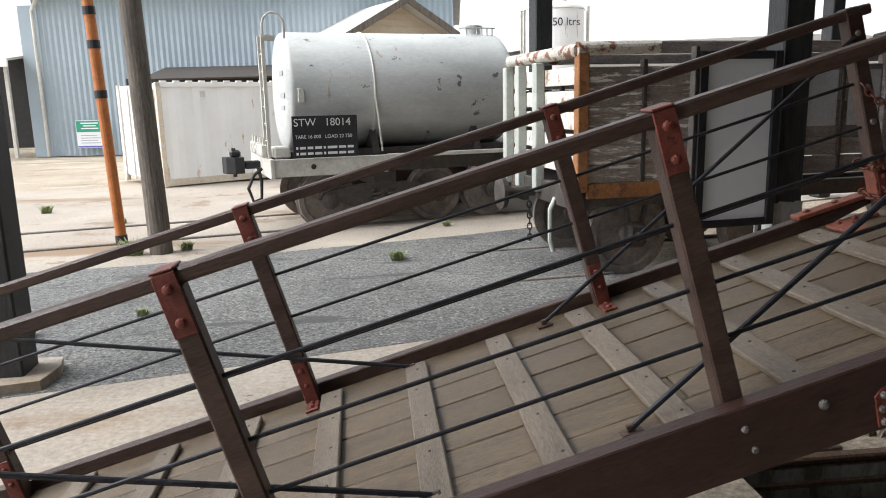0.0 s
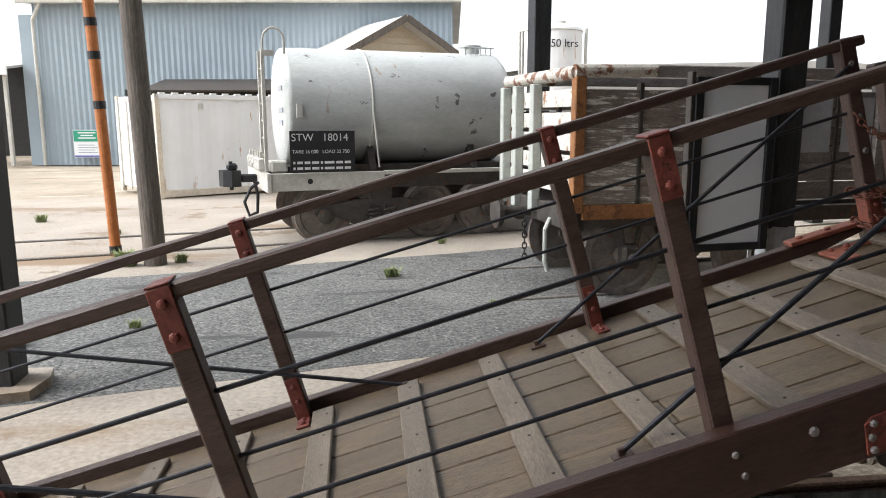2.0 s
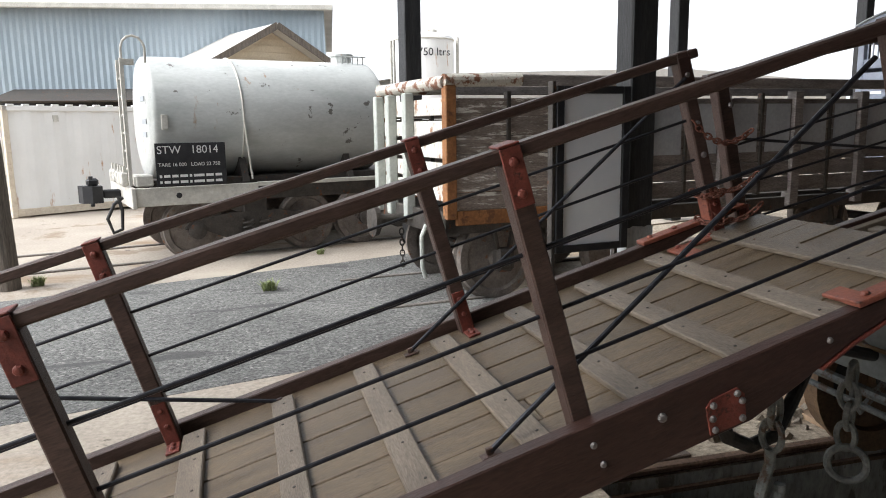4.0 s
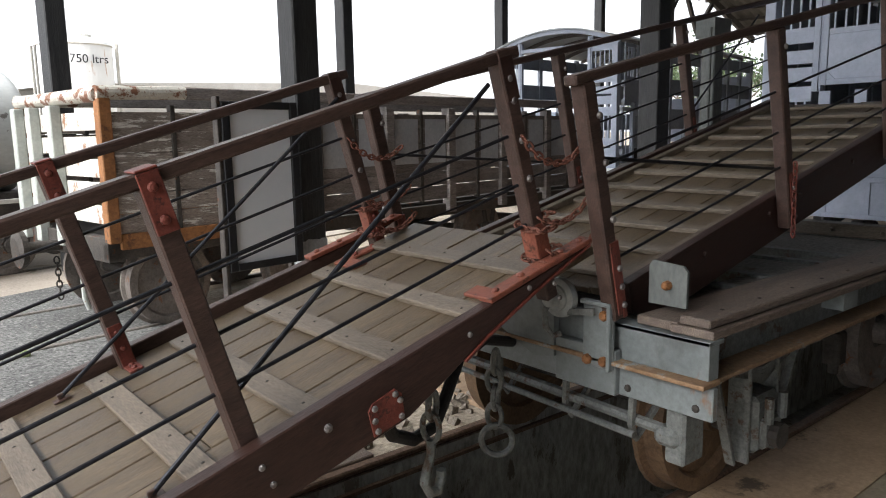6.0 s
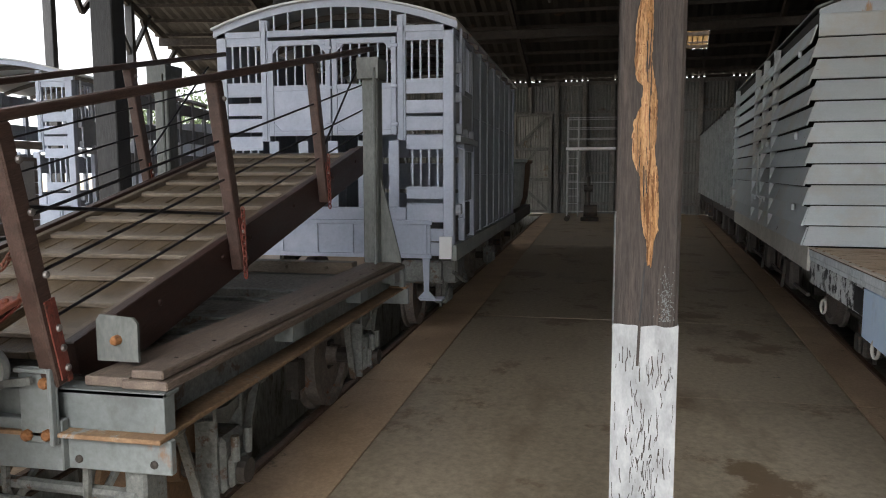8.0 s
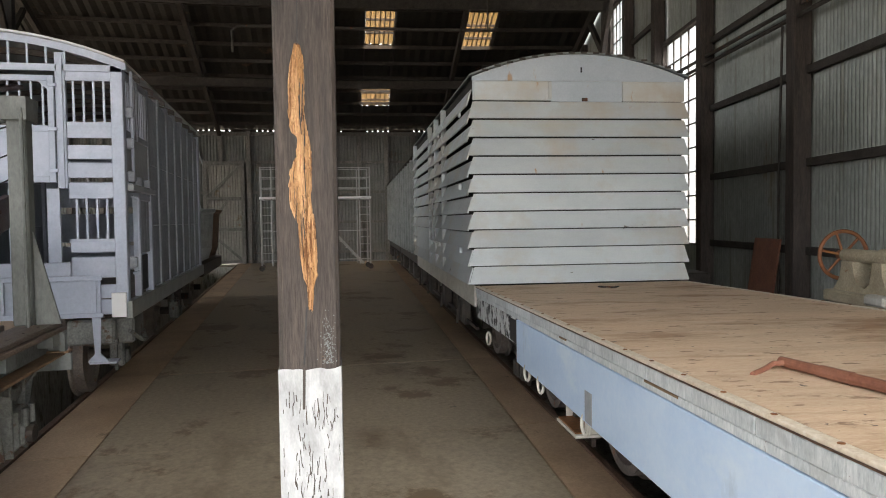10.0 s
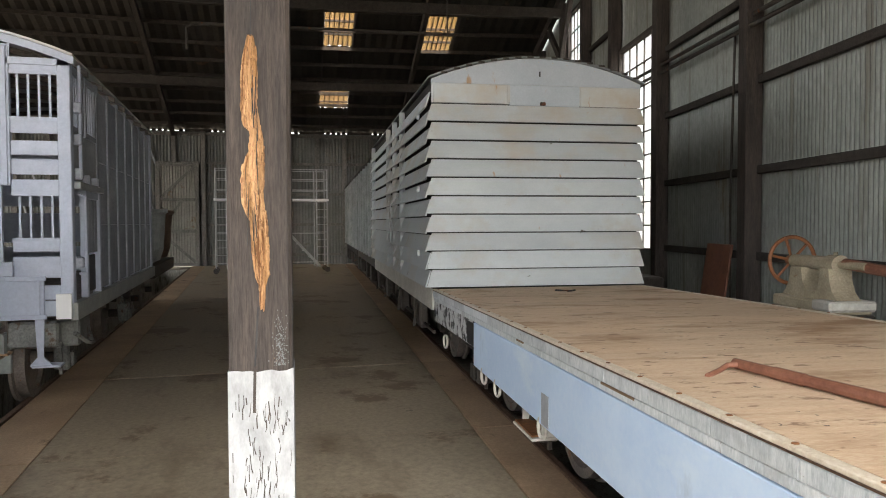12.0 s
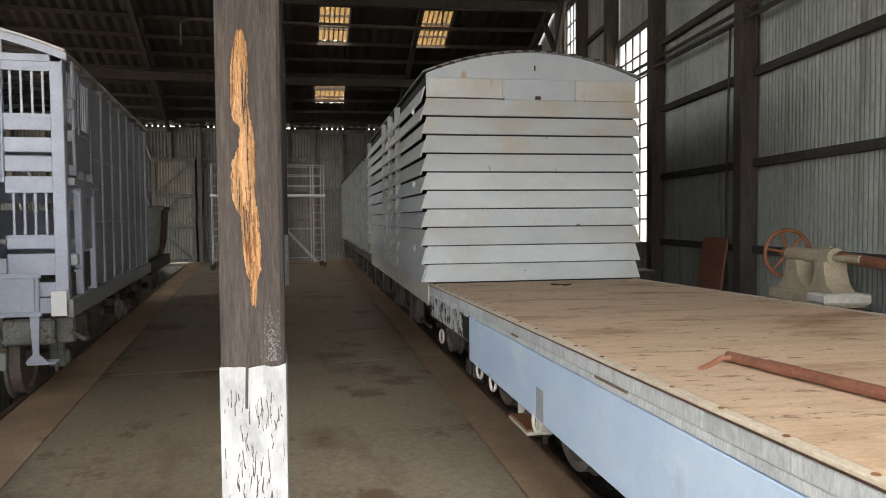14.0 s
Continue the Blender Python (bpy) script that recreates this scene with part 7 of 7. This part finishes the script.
    for x in (0.7, 2.1, 5.0, 6.4):
        wheelset(ob, x - 0.1, 0.0, 0.38, 0.68)
        for s in (-1, 1):
            bm = B()
            box(bm, x - 0.19, x - 0.01, s * 0.86 - 0.07, s * 0.86 + 0.07, 0.28, 0.5, 0.03)
            bolt_head(bm, (x - 0.1, s * 0.93, 0.38), (0, s, 0), 0.05, 0.03)
            for sx in (-1, 1):
                beam(bm, (x - 0.1 + sx * 0.06, s * 0.86, 0.48), (x - 0.1 + sx * 0.1, s * 0.86, 0.68), 0.05, 0.03)
            part("axle_box", bm, M_STEEL, ob, "dusty cast axle box")
    return ob


open_wagon()

# framed white notice board against the black column
nb = thing("notice_board", "blank white notice board in a dark blue-black frame", "notice board", pose(2.02, 4.40, 0.74, 0, 0, 8))
bm = B()
box(bm, 0.0, 0.53, 0.0, 0.02, 0.02, 1.1)
part("panel", bm, M_BOARDWHITE, nb)
for a in ((-0.03, 0.03, 0.0, 1.13), (0.51, 0.57, 0.0, 1.13), (0.031, 0.509, 0.0, 0.05), (0.031, 0.509, 1.08, 1.13)):
    bm = B()
    box(bm, a[0], a[1], -0.02, 0.035, a[2], a[3], 0.004)
    part("frame", bm, M_BLACK, nb, "dark blue-black timber frame")
bm = B()
box(bm, -0.06, -0.031, -0.01, 0.05, -0.7, 1.16, 0.004)
box(bm, 0.5, 0.53, 0.04, 0.08, -0.7, 1.0, 0.004)
part("leg", bm, M_STEEL, nb)

# ---- tank wagon on the yard track ----


def yard_tanker():
    ob = thing("tank_wagon", "silver-white rail tank wagon with a black data board", "rail wagon", D_M @ Matrix.Translation((35.75 * YARD, 0, 0.176)) @ Matrix.Scale(YARD, 4))
    bm = B()
    lathe_turn(bm, Matrix.Translation((0.12, 0, 1.78)) @ pose(0, 0, 0, 0, 90, 0), [(0.25, 0.17), (0.6, 0.18), (0.83, 0.2), (0.87, 0.23), (0.88, 0.27), (0.88, 3.6), (0.87, 3.68), (0.82, 3.73), (0.6, 3.76), (0.25, 3.77)], 48)
    tk = part("tank", bm, M_TANK, ob, smooth=True)
    bm = B()
    for x in (1.55,):
        ring(bm, Matrix.Translation((x, 0, 1.78)) @ pose(0, 0, 0, 0, 90, 0), 0.885, 0.885, 0.016, 48, 6)
        for s in (-1, 1):
            beam(bm, (x, s * 0.89, 1.7), (x + 0.06, s * 0.95, 0.9), 0.06, 0.012)
    part("strap", bm, M_OFFWHITE, ob, "pale steel tank strap")
    bm = B()
    lathe_turn(bm, Matrix.Translation((3.5, 0.1, 2.6)), [(0.17, 0), (0.17, 0.16), (0.2, 0.17), (0.2, 0.2), (0.06, 0.23)], 24)
    for k in range(6):
        rod(bm, (3.28 + 0.09 * k, -0.25, 2.58), (3.28 + 0.09 * k, -0.25, 2.74), 0.012, 6)
    rod(bm, (3.25, -0.25, 2.74), (3.78, -0.25, 2.74), 0.012, 6)
    part("dome", bm, M_TANK, ob)
    bm = B()
    for y in (-0.92, -0.82):
        rod(bm, (3.97, y, 0.9), (3.97, y, 2.95), 0.022, 8)
    part("vent_pipe", bm, M_OFFWHITE, ob, "pale upright pipes at the tank end")
    # end ladder with a hooped top
    bm = B()
    for y in (-0.95, -0.6):
        box(bm, -0.06, -0.01, y - 0.025, y + 0.025, 0.88, 2.55, 0.004)
    for z in [1.1 + 0.24 * i for i in range(6)]:
        rod(bm, (-0.03, -0.95, z), (-0.03, -0.6, z), 0.012, 6)
    pipe(bm, [(-0.03, -0.95, 2.5)] + [(0.12 - 0.15 * math.cos(a), -0.95, 2.66 + 0.18 * math.sin(a)) for a in (0.1, 0.6, 1.1, 1.57, 2.1, 2.6, 3.0)] + [(0.27, -0.9, 2.5)], 0.016, 8)
    box(bm, -0.06, 0.12, -0.98, -0.94, 2.46, 2.54, 0.006)
    part("ladder", bm, M_OFFWHITE, ob, "cream painted end ladder")
    # frame
    bm = B()
    for y in (-1.08, 1.02):
        box(bm, 0.0, 1.65, y, y + 0.06, 0.6, 0.85, 0.006)
        box(bm, 1.65, 5.1, y, y + 0.06, 0.8, 0.86, 0.006)
    box(bm, -0.06, 0.0, -1.12, 1.12, 0.58, 0.86, 0.01)
    part("frame", bm, M_OFFWHITE, ob)
    bm = B()
    for y in (-0.98, 0.92):
        box(bm, 0.0, 5.1, y, y + 0.06, 0.6, 0.8, 0.006)
    part("solebar", bm, M_STEEL, ob)
    bm = B()
    for x in (0.6, 1.55, 3.2):
        prism(bm, [(-0.85, 0.86), (0.85, 0.86), (0.66, 1.22), (-0.66, 1.22)], x - 0.05, x + 0.05, Matrix(((0, 1, 0, 0), (1, 0, 0, 0), (0, 0, 1, 0), (0, 0, 0, 1))))
    box(bm, 0.1, 5.0, -0.8, 0.8, 0.84, 0.93)
    part("saddle", bm, M_STEEL, ob)
    bm = B()
    bolt_head(bm, (0.55, -1.08, 0.73), (0, -1, 0), 0.04, 0.006)
    part("frame_hole", bm, M_BLACK, ob)
    # data board
    bm = B()
    box(bm, 0.27, 1.2, -1.115, -1.1, 0.87, 1.44, 0.003)
    bd = part("data_board", bm, M_BLACK, ob, "black data board with white lettering")
    tm = pose(0, -1.117, 0, 90, 0, 0)
    text_mesh("STW", 0.15, Matrix.Translation((0.29, -1.117, 1.27)) @ pose(0, 0, 0, 90, 0, 0), M_LETTER, "lettering", bd)
    text_mesh("18014", 0.15, Matrix.Translation((0.73, -1.117, 1.27)) @ pose(0, 0, 0, 90, 0, 0), M_LETTER, "lettering", bd)
    text_mesh("TARE 16 000   LOAD 22 750", 0.068, Matrix.Translation((0.3, -1.117, 1.115)) @ pose(0, 0, 0, 90, 0, 0), M_LETTER, "lettering", bd)
    bm = B()
    for z in (0.9, 0.98):
        x = 0.31
        for w in (0.03, 0.08, 0.08, 0.1, 0.03, 0.14, 0.1, 0.09):
            box(bm, x, x + w, -1.1175, -1.115, z, z + 0.035)
            x += w + 0.025
    part("lettering", bm, M_LETTER, bd)
    bm = B()
    box(bm, 0.42, 0.5, -0.92, -0.86, 1.62, 1.82, 0.004)
    part("label_clip", bm, M_OFFWHITE, ob)
    bm = B()
    for i, (w, z) in enumerate(((0.3, 2.02), (0.36, 1.7), (0.3, 1.52))):
        box(bm, 0.284, 0.292, -0.15 - w, -0.15, z, z + 0.07)
    part("lettering", bm, M_GREYPANEL, ob)
    # bogie
    def bogie(x):
        for dx in (-0.84, 0.84):
            wheelset(ob, x + dx, 0.0, 0.42, 0.8, 0.22)
        bm = B()
        for s in (-1, 1):
            y = s * 0.98
            prism(bm, [(x - 1.0, 0.24), (x - 0.94, 0.34), (x - 0.35, 0.44), (x + 0.35, 0.44), (x + 0.94, 0.34), (x + 1.0, 0.24), (x + 0.7, 0.2), (x + 0.3, 0.02), (x - 0.3, 0.02), (x - 0.7, 0.2)], y - 0.05, y + 0.05)
            for dx in (-0.84, 0.84):
                lathe_turn(bm, Matrix.Translation((x + dx, y + s * 0.02, 0.22)) @ pose(0, 0, 0, -90 * s, 0, 0), [(0.12, 0), (0.12, 0.08), (0.05, 0.1)], 14)
        part("side_frame", bm, M_STEEL, ob)
        for s in (-1, 1):
            for dx in (-0.12, 0.12):
                bm = B()
                pts = [(x + dx + 0.08 * math.cos(k * 0.8), s * 1.06 + 0.06 * math.sin(k * 0.8), 0.06 + 0.008 * k) for k in range(36)]
                pipe(bm, pts, 0.016, 5)
                part("coil_spring", bm, M_STEEL, ob)
        bm = B()
        box(bm, x - 0.18, x + 0.18, -1.02, 1.02, 0.4, 0.66, 0.02)
        part("bolster", bm, M_STEEL, ob)
    bogie(1.61)
    bogie(4.2)
    bm = B()
    box(bm, -0.3, -0.06, -0.07, 0.07, 0.66, 0.78, 0.02)
    prism(bm, [(-0.3, -0.1), (-0.44, -0.14), (-0.56, -0.06), (-0.6, 0.04), (-0.52, 0.0), (-0.46, 0.02), (-0.46, 0.1), (-0.6, 0.12), (-0.6, 0.2), (-0.4, 0.22), (-0.3, 0.12)], 0.6, 0.84, Matrix(((1, 0, 0, 0), (0, 0, 1, 0), (0, 1, 0, 0), (0, 0, 0, 1))))
    box(bm, -0.5, -0.34, -0.06, 0.08, 0.84, 0.95, 0.03)
    rod(bm, (-0.44, -0.02, 0.55), (-0.44, -0.02, 0.98), 0.03, 8)
    part("coupler", bm, M_BLACK, ob, "black automatic coupler")
    bm = B()
    pipe(bm, [(-0.08, -0.35, 0.68), (-0.2, -0.38, 0.6), (-0.3, -0.4, 0.4), (-0.24, -0.42, 0.2), (-0.12, -0.4, 0.24), (-0.1, -0.38, 0.5), (-0.14, -0.36, 0.7)], 0.025, 8)
    part("brake_hose", bm, M_RUBBER, ob)
    bm = B()
    pipe(bm, [(-0.1, -0.9, 0.9), (-0.1, -0.6, 0.98), (-0.1, -0.3, 0.96), (-0.1, 0.1, 1.0), (-0.1, 0.5, 0.94)], 0.035, 8)
    for y in (-0.85, -0.6, -0.35, 0.0, 0.3):
        box(bm, -0.15, -0.05, y - 0.05, y + 0.05, 0.88, 1.06, 0.02)
        rod(bm, (-0.1, y, 1.0), (-0.1, y, 1.15), 0.02, 6)
    box(bm, 0.02, 0.25, -1.0, -0.6, 0.86, 1.02, 0.02)
    part("valve_gear", bm, M_OFFWHITE, ob, "pale painted outlet valves")
    return ob


yard_tanker()

# upright white water tank behind
wt = thing("storage_tank", "white upright round water tank with black lettering", "tank", pose(5.65, 22.5, 0))
bm = B()
lathe_turn(bm, Matrix.Identity(4), [(0.95, 0), (0.95, 4.2), (0.93, 4.28), (0.5, 4.42), (0.2, 4.45)], 40)
part("shell", bm, M_BOXWHITE, wt, smooth=False)
bm = B()
ring(bm, Matrix.Translation((0, 0, 4.2)), 0.96, 0.96, 0.02, 40, 5)
rod(bm, (1.05, -0.2, 0), (1.05, -0.2, 4.3), 0.05, 8)
lathe_turn(bm, Matrix.Translation((0.2, -0.2, 4.42)), [(0.2, 0), (0.2, 0.08), (0.1, 0.12)], 16)
part("fitting", bm, M_OFFWHITE, wt)
text_mesh("22750 ltrs", 0.32, Matrix.Translation((-0.72, -0.96, 3.62)) @ pose(0, 0, 0, 90, 0, 0), M_BLACK, "lettering", wt)

# ---- shipping container and the buildings behind ----


def container():
    ob = thing("shipping_container", "white steel shipping container with rust-streaked corners", "container", pose(-4.21, 15.26, 0.0, 0, 0, 34.7))
    L, W, H = 6.06, 2.44, 2.1
    bm = B()
    n = 44
    pts = []
    for i in range(n + 1):
        pts.append((0.1 + (L - 0.2) * i / n, 0.0 if (i // 2) % 2 else 0.03))
    lo = [bm.verts.new((x, y + 0.02, 0.16)) for x, y in pts]
    hi = [bm.verts.new((x, y + 0.02, H - 0.1)) for x, y in pts]
    for i in range(n):
        bm.faces.new((lo[i], lo[i + 1], hi[i + 1], hi[i]))
    part("side_wall", bm, M_BOXWHITE, ob)
    bm = B()
    box(bm, 0.05, L, 0.06, W, 0.16, H - 0.02)
    part("body", bm, M_BOXWHITE, ob)
    bm = B()
    for x in (0.0, L - 0.1):
        for y in (0.0, W - 0.1):
            box(bm, x, x + 0.1, y, y + 0.1, 0.0, H, 0.01)
    box(bm, 0.1, L - 0.1, 0.0, 0.06, 0.02, 0.16, 0.005)
    part("frame", bm, M_CREAM, ob, "rust-streaked cream corner posts and sill")
    bm = B()
    box(bm, 0, L, 0, 0.06, H - 0.1, H, 0.01)
    for i in range(22):
        box(bm, 0.1 + i * 0.27, 0.22 + i * 0.27, -0.004, 0.06, H, H + 0.03)
    part("top_rail", bm, M_BOXWHITE, ob)
    for k, y in enumerate((0.12, 1.25)):
        bm = B()
        box(bm, -0.03, 0.02, y, y + 1.08, 0.15, H - 0.12, 0.008)
        for z in (0.5, 1.0, 1.5, 1.85):
            box(bm, -0.045, -0.03, y + 0.08, y + 1.0, z - 0.03, z + 0.03, 0.004)
        dr = part("end_door", bm, M_BOXWHITE, ob)
        bm = B()
        for yy in (y + 0.25, y + 0.8):
            rod(bm, (-0.06, yy, 0.1), (-0.06, yy, H - 0.08), 0.02, 8)
        part("lock_rod", bm, M_OFFWHITE, dr)
    bm = B()
    box(bm, 0.9, 1.0, -0.01, 0.015, 1.8, 1.92)
    part("vent", bm, M_OFFWHITE, ob)


container()


def big_shed():
    ob = thing("warehouse", "large blue-grey corrugated warehouse with a low pitched roof", "building", pose(-11.2, 27.2, 0, 0, 0, -7))
    H = 5.5
    bm = B()
    corrugated(bm, Matrix.Translation((0, 0, 0)), 14.3, H, 0.2, 0.035)
    part("wall", bm, M_BLUEIRON, ob, "blue-grey corrugated cladding")
    bm = B()
    box(bm, 0, 14.3, 0.1, 14, 0, H - 0.05)
    part("body", bm, M_BLUEIRON, ob)
    bm = B()
    prism(bm, [(-0.4, H), (-0.4, H + 0.1), (7.0, H + 1.5), (14.4, H + 0.1), (14.4, H)], -0.3, 14.6, Matrix(((0, 1, 0, 0), (1, 0, 0, 0), (0, 0, 1, 0), (0, 0, 0, 1))))
    part("roof", bm, M_TILEROOF, ob)
    bm = B()
    box(bm, -0.35, 14.6, -0.42, -0.28, H - 0.08, H + 0.1, 0.02)
    rod(bm, (0.5, -0.35, H), (0.05, -0.12, H - 0.6), 0.06, 8)
    rod(bm, (0.05, -0.12, H - 0.6), (0.05, -0.12, 0), 0.06, 8)
    part("gutter", bm, M_OFFWHITE, ob)
    bm = B()
    prism(bm, [(-2.2, 2.45), (-2.25, 2.5), (0, 2.95), (0, 2.85)], 4.4, 14.3, Matrix(((0, 1, 0, 0), (1, 0, 0, 0), (0, 0, 1, 0), (0, 0, 0, 1))))
    part("awning", bm, M_STEEL, ob, "dark weathered awning")
    # Flat near-black sheet on the wall, painted shade under the awning.
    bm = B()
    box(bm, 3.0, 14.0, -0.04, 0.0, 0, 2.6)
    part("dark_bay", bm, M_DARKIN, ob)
    bm = B()
    for x in (-0.5, -0.1):
        box(bm, x, x + 0.4, 0.0, 0.3, 0, H - 0.4)
    part("side_wall", bm, M_BLUEIRON, ob)
    sg = thing("sign", "green and white rectangular information sign on the warehouse wall", "sign", pose(-10.1, 26.9, 0.28, 0, 0, -7))
    bm = B()
    box(bm, 0, 0.98, -0.02, 0.0, 0, 0.95, 0.004)
    part("panel", bm, M_WHITESIGN, sg)
    bm = B()
    box(bm, 0.02, 0.96, -0.026, -0.022, 0.55, 0.93)
    part("green_band", bm, M_GREENSIGN, sg)
    bm = B()
    box(bm, 0.02, 0.96, -0.026, -0.022, 0.02, 0.07)
    part("blue_band", bm, M_BLUESIGN, sg)
    bm = B()
    for w, z in ((0.62, 0.83), (0.44, 0.74), (0.6, 0.65)):
        box(bm, 0.49 - w / 2, 0.49 + w / 2, -0.03, -0.027, z, z + 0.04)
    part("lettering", bm, M_WHITESIGN, sg)
    bm = B()
    for k in range(4):
        box(bm, 0.15, 0.83 - 0.1 * (k % 2), -0.024, -0.0205, 0.16 + 0.085 * k, 0.185 + 0.085 * k)
    part("lettering", bm, M_GREYPANEL, sg)


big_shed()


def gable_shed():
    ob = thing("gabled_shed", "beige weatherboard building with a pale sheet gable roof", "building", pose(1.05, 23.5, -0.3, 0, 0, 25))
    bm = B()
    prism(bm, [(-1.7, 0), (1.7, 0), (1.7, 3.95), (0, 4.85), (-1.7, 3.95)], 0.0, 12.0)
    part("wall", bm, M_BEIGE, ob)
    bm = B()
    for s in (-1, 1):
        prism(bm, [(0, 4.87), (s * 2.1, 3.72), (s * 2.1, 3.82), (0, 5.0)], -0.6, 12.4)
    part("roof", bm, M_TILEROOF, ob)
    bm = B()
    for s in (-1, 1):
        beam(bm, (0, -0.62, 4.93), (s * 2.1, -0.62, 3.77), 0.04, 0.2)
    part("barge_board", bm, M_GREYPOLE, ob)
    for z in [0.2 * k for k in range(1, 24)]:
        hw = 1.7 if z < 3.95 else 1.7 * (4.85 - z) / 0.9
        bm = B()
        box(bm, -hw, hw, -0.02, 0.0, z - 0.006, z + 0.006)
        part("weatherboard", bm, M_BEIGE, ob)


gable_shed()


def lean_to():
    ob = thing("open_shed", "open-fronted pale lean-to beside the warehouse, dark inside", "building", pose(-16.6, 28.6, 0, 0, 0, -7))
    bm = B()
    prism(bm, [(-1.6, 3.25), (-1.6, 3.33), (6, 4.4), (6, 4.3)], 0, 5.0, Matrix(((0, 1, 0, 0), (1, 0, 0, 0), (0, 0, 1, 0), (0, 0, 0, 1))))
    part("roof", bm, M_TILEROOF, ob)
    # Back painted near-black for the shade under the roof.
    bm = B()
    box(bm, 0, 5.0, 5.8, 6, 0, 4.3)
    part("back_wall", bm, M_DARKIN, ob, "near-black panel for the shade inside the open shed")
    for x in (0.1, 2.6, 4.8):
        bm = B()
        box(bm, x - 0.06, x + 0.06, -1.5, -1.38, 0, 3.26, 0.01)
        part("post", bm, M_OFFWHITE, ob)
    bm = B()
    box(bm, 0, 5.0, -1.68, -1.6, 3.05, 3.36, 0.01)
    part("fascia", bm, M_BOXWHITE, ob)


lean_to()
bm = B()
box(bm, 0, 30, 0, 8, 0, 3.9, 0, pose(8.5, 33, 0, 0, 0, 12))
prism(bm, [(-0.6, 3.9), (15, 4.5), (30.6, 3.9)], -0.5, 8.5, pose(8.5, 33, 0, 0, 0, 12))
solid("long_shed", bm, M_TILEROOF, "low pale sheet-roofed shed in the distance", "building")

# ---- poles outside ----
pole = thing("timber_pole", "grey weathered round timber pole standing in the yard", "pole", pose(-2.45, 8.25, 0, 0, -1.5, 0))
bm = B()
lathe_turn(bm, Matrix.Identity(4), [(0.125, -0.1), (0.12, 0.6), (0.115, 2.0), (0.11, 4.5), (0.1, 6.2)], 18)
part("shaft", bm, M_GREYPOLE, pole)
op = thing("downpipe", "orange-brown painted iron downpipe with dark bands", "pipe", pose(-3.08, 8.9, 0, 0, -1.8, 0))
bm = B()
rod(bm, (0, 0, 0), (0, 0, 5.2), 0.062, 14)
part("tube", bm, M_PIPEORANGE, op)
for z in (0.02, 1.72, 2.28, 2.65):
    bm = B()
    rod(bm, (0, 0, z), (0, 0, z + 0.09), 0.07, 14)
    part("band", bm, M_BLACK, op)

# ---- weeds ----


def weed(x, y, s, n, seed):
    bm = B()
    rn = random.Random(seed)
    for _ in range(n):
        a, ln, lean = rn.uniform(0, 6.28), rn.uniform(0.35, 1.0) * s, rn.uniform(0.15, 0.8)
        ox, oy = rn.uniform(-0.4, 0.4) * s, rn.uniform(-0.25, 0.25) * s
        d, w = Vector((math.cos(a), math.sin(a), 0)), ln * 0.04
        side = Vector((-d.y, d.x, 0))
        p = Vector((ox, oy, 0))
        q = p + d * ln * lean * 0.5 + Vector((0, 0, ln * 0.6))
        t = p + d * ln * lean * 1.1 + Vector((0, 0, ln * 0.8))
        v = [bm.verts.new(c) for c in (p - side * w * 0.5, p + side * w * 0.5, q + side * w, q - side * w, t)]
        bm.faces.new((v[0], v[1], v[2], v[3]))
        bm.faces.new((v[3], v[2], v[4]))
    solid("weed", bm, M_LEAF, "small tuft of green weeds growing through the ground", "weeds", "yard weeds", "stuff", pose(x, y, -0.012))


for i, (x, y, s, n) in enumerate(((0.17, 7.28, 0.26, 90), (-2.75, 8.2, 0.4, 160), (-2.2, 8.35, 0.25, 70), (-2.6, 5.2, 0.22, 80), (-1.9, 5.6, 0.18, 50), (-5.2, 12.0, 0.3, 80), (0.9, 9.3, 0.18, 50), (-3.6, 10.6, 0.2, 60), (1.0, 6.0, 0.15, 40), (3.3, 5.3, 0.3, 90), (4.2, 5.2, 0.25, 60))):
    weed(x, y, s * 0.6, n * 2, i)


def far_tree(x, y, h, seed):
    ob = thing("tree", "leafy green tree beyond the shed", "tree", pose(x, y, 0), "trees beyond the yard")
    rn = random.Random(seed)
    bm = B()
    rod(bm, (0, 0, 0), (0.2, 0, h * 0.55), 0.2, 8, 0.1)
    tips = []
    for k in range(9):
        a = k * 2.4
        p = Vector((0.1, 0, h * rn.uniform(0.3, 0.55)))
        q = p + Vector((math.cos(a) * h * 0.3, math.sin(a) * h * 0.3, h * rn.uniform(0.15, 0.42)))
        rod(bm, p, q, 0.07, 6, 0.02)
        tips.append(q)
    part("trunk", bm, M_BARK, ob)
    bm = B()
    for _ in range(1500):
        c = rn.choice(tips) + Vector((rn.gauss(0, 1), rn.gauss(0, 1), rn.gauss(0, 0.8))) * h * 0.09
        s = rn.uniform(0.06, 0.16)
        m = pose(c.x, c.y, c.z, rn.uniform(0, 360), rn.uniform(0, 360), rn.uniform(0, 360))
        bm.faces.new([bm.verts.new(m @ Vector(v)) for v in ((-s, 0, 0), (0, -s * 0.5, 0), (s, 0, 0), (0, s * 0.5, 0))])
    part("crown", bm, M_TREE, ob)


for i, (r, d, h) in enumerate(((75, 15.5, 6.5), (72, 13.2, 5.5), (80, 18, 5.0))):
    p = ring_pos(r, d)
    far_tree(p.x, p.y, h, i)
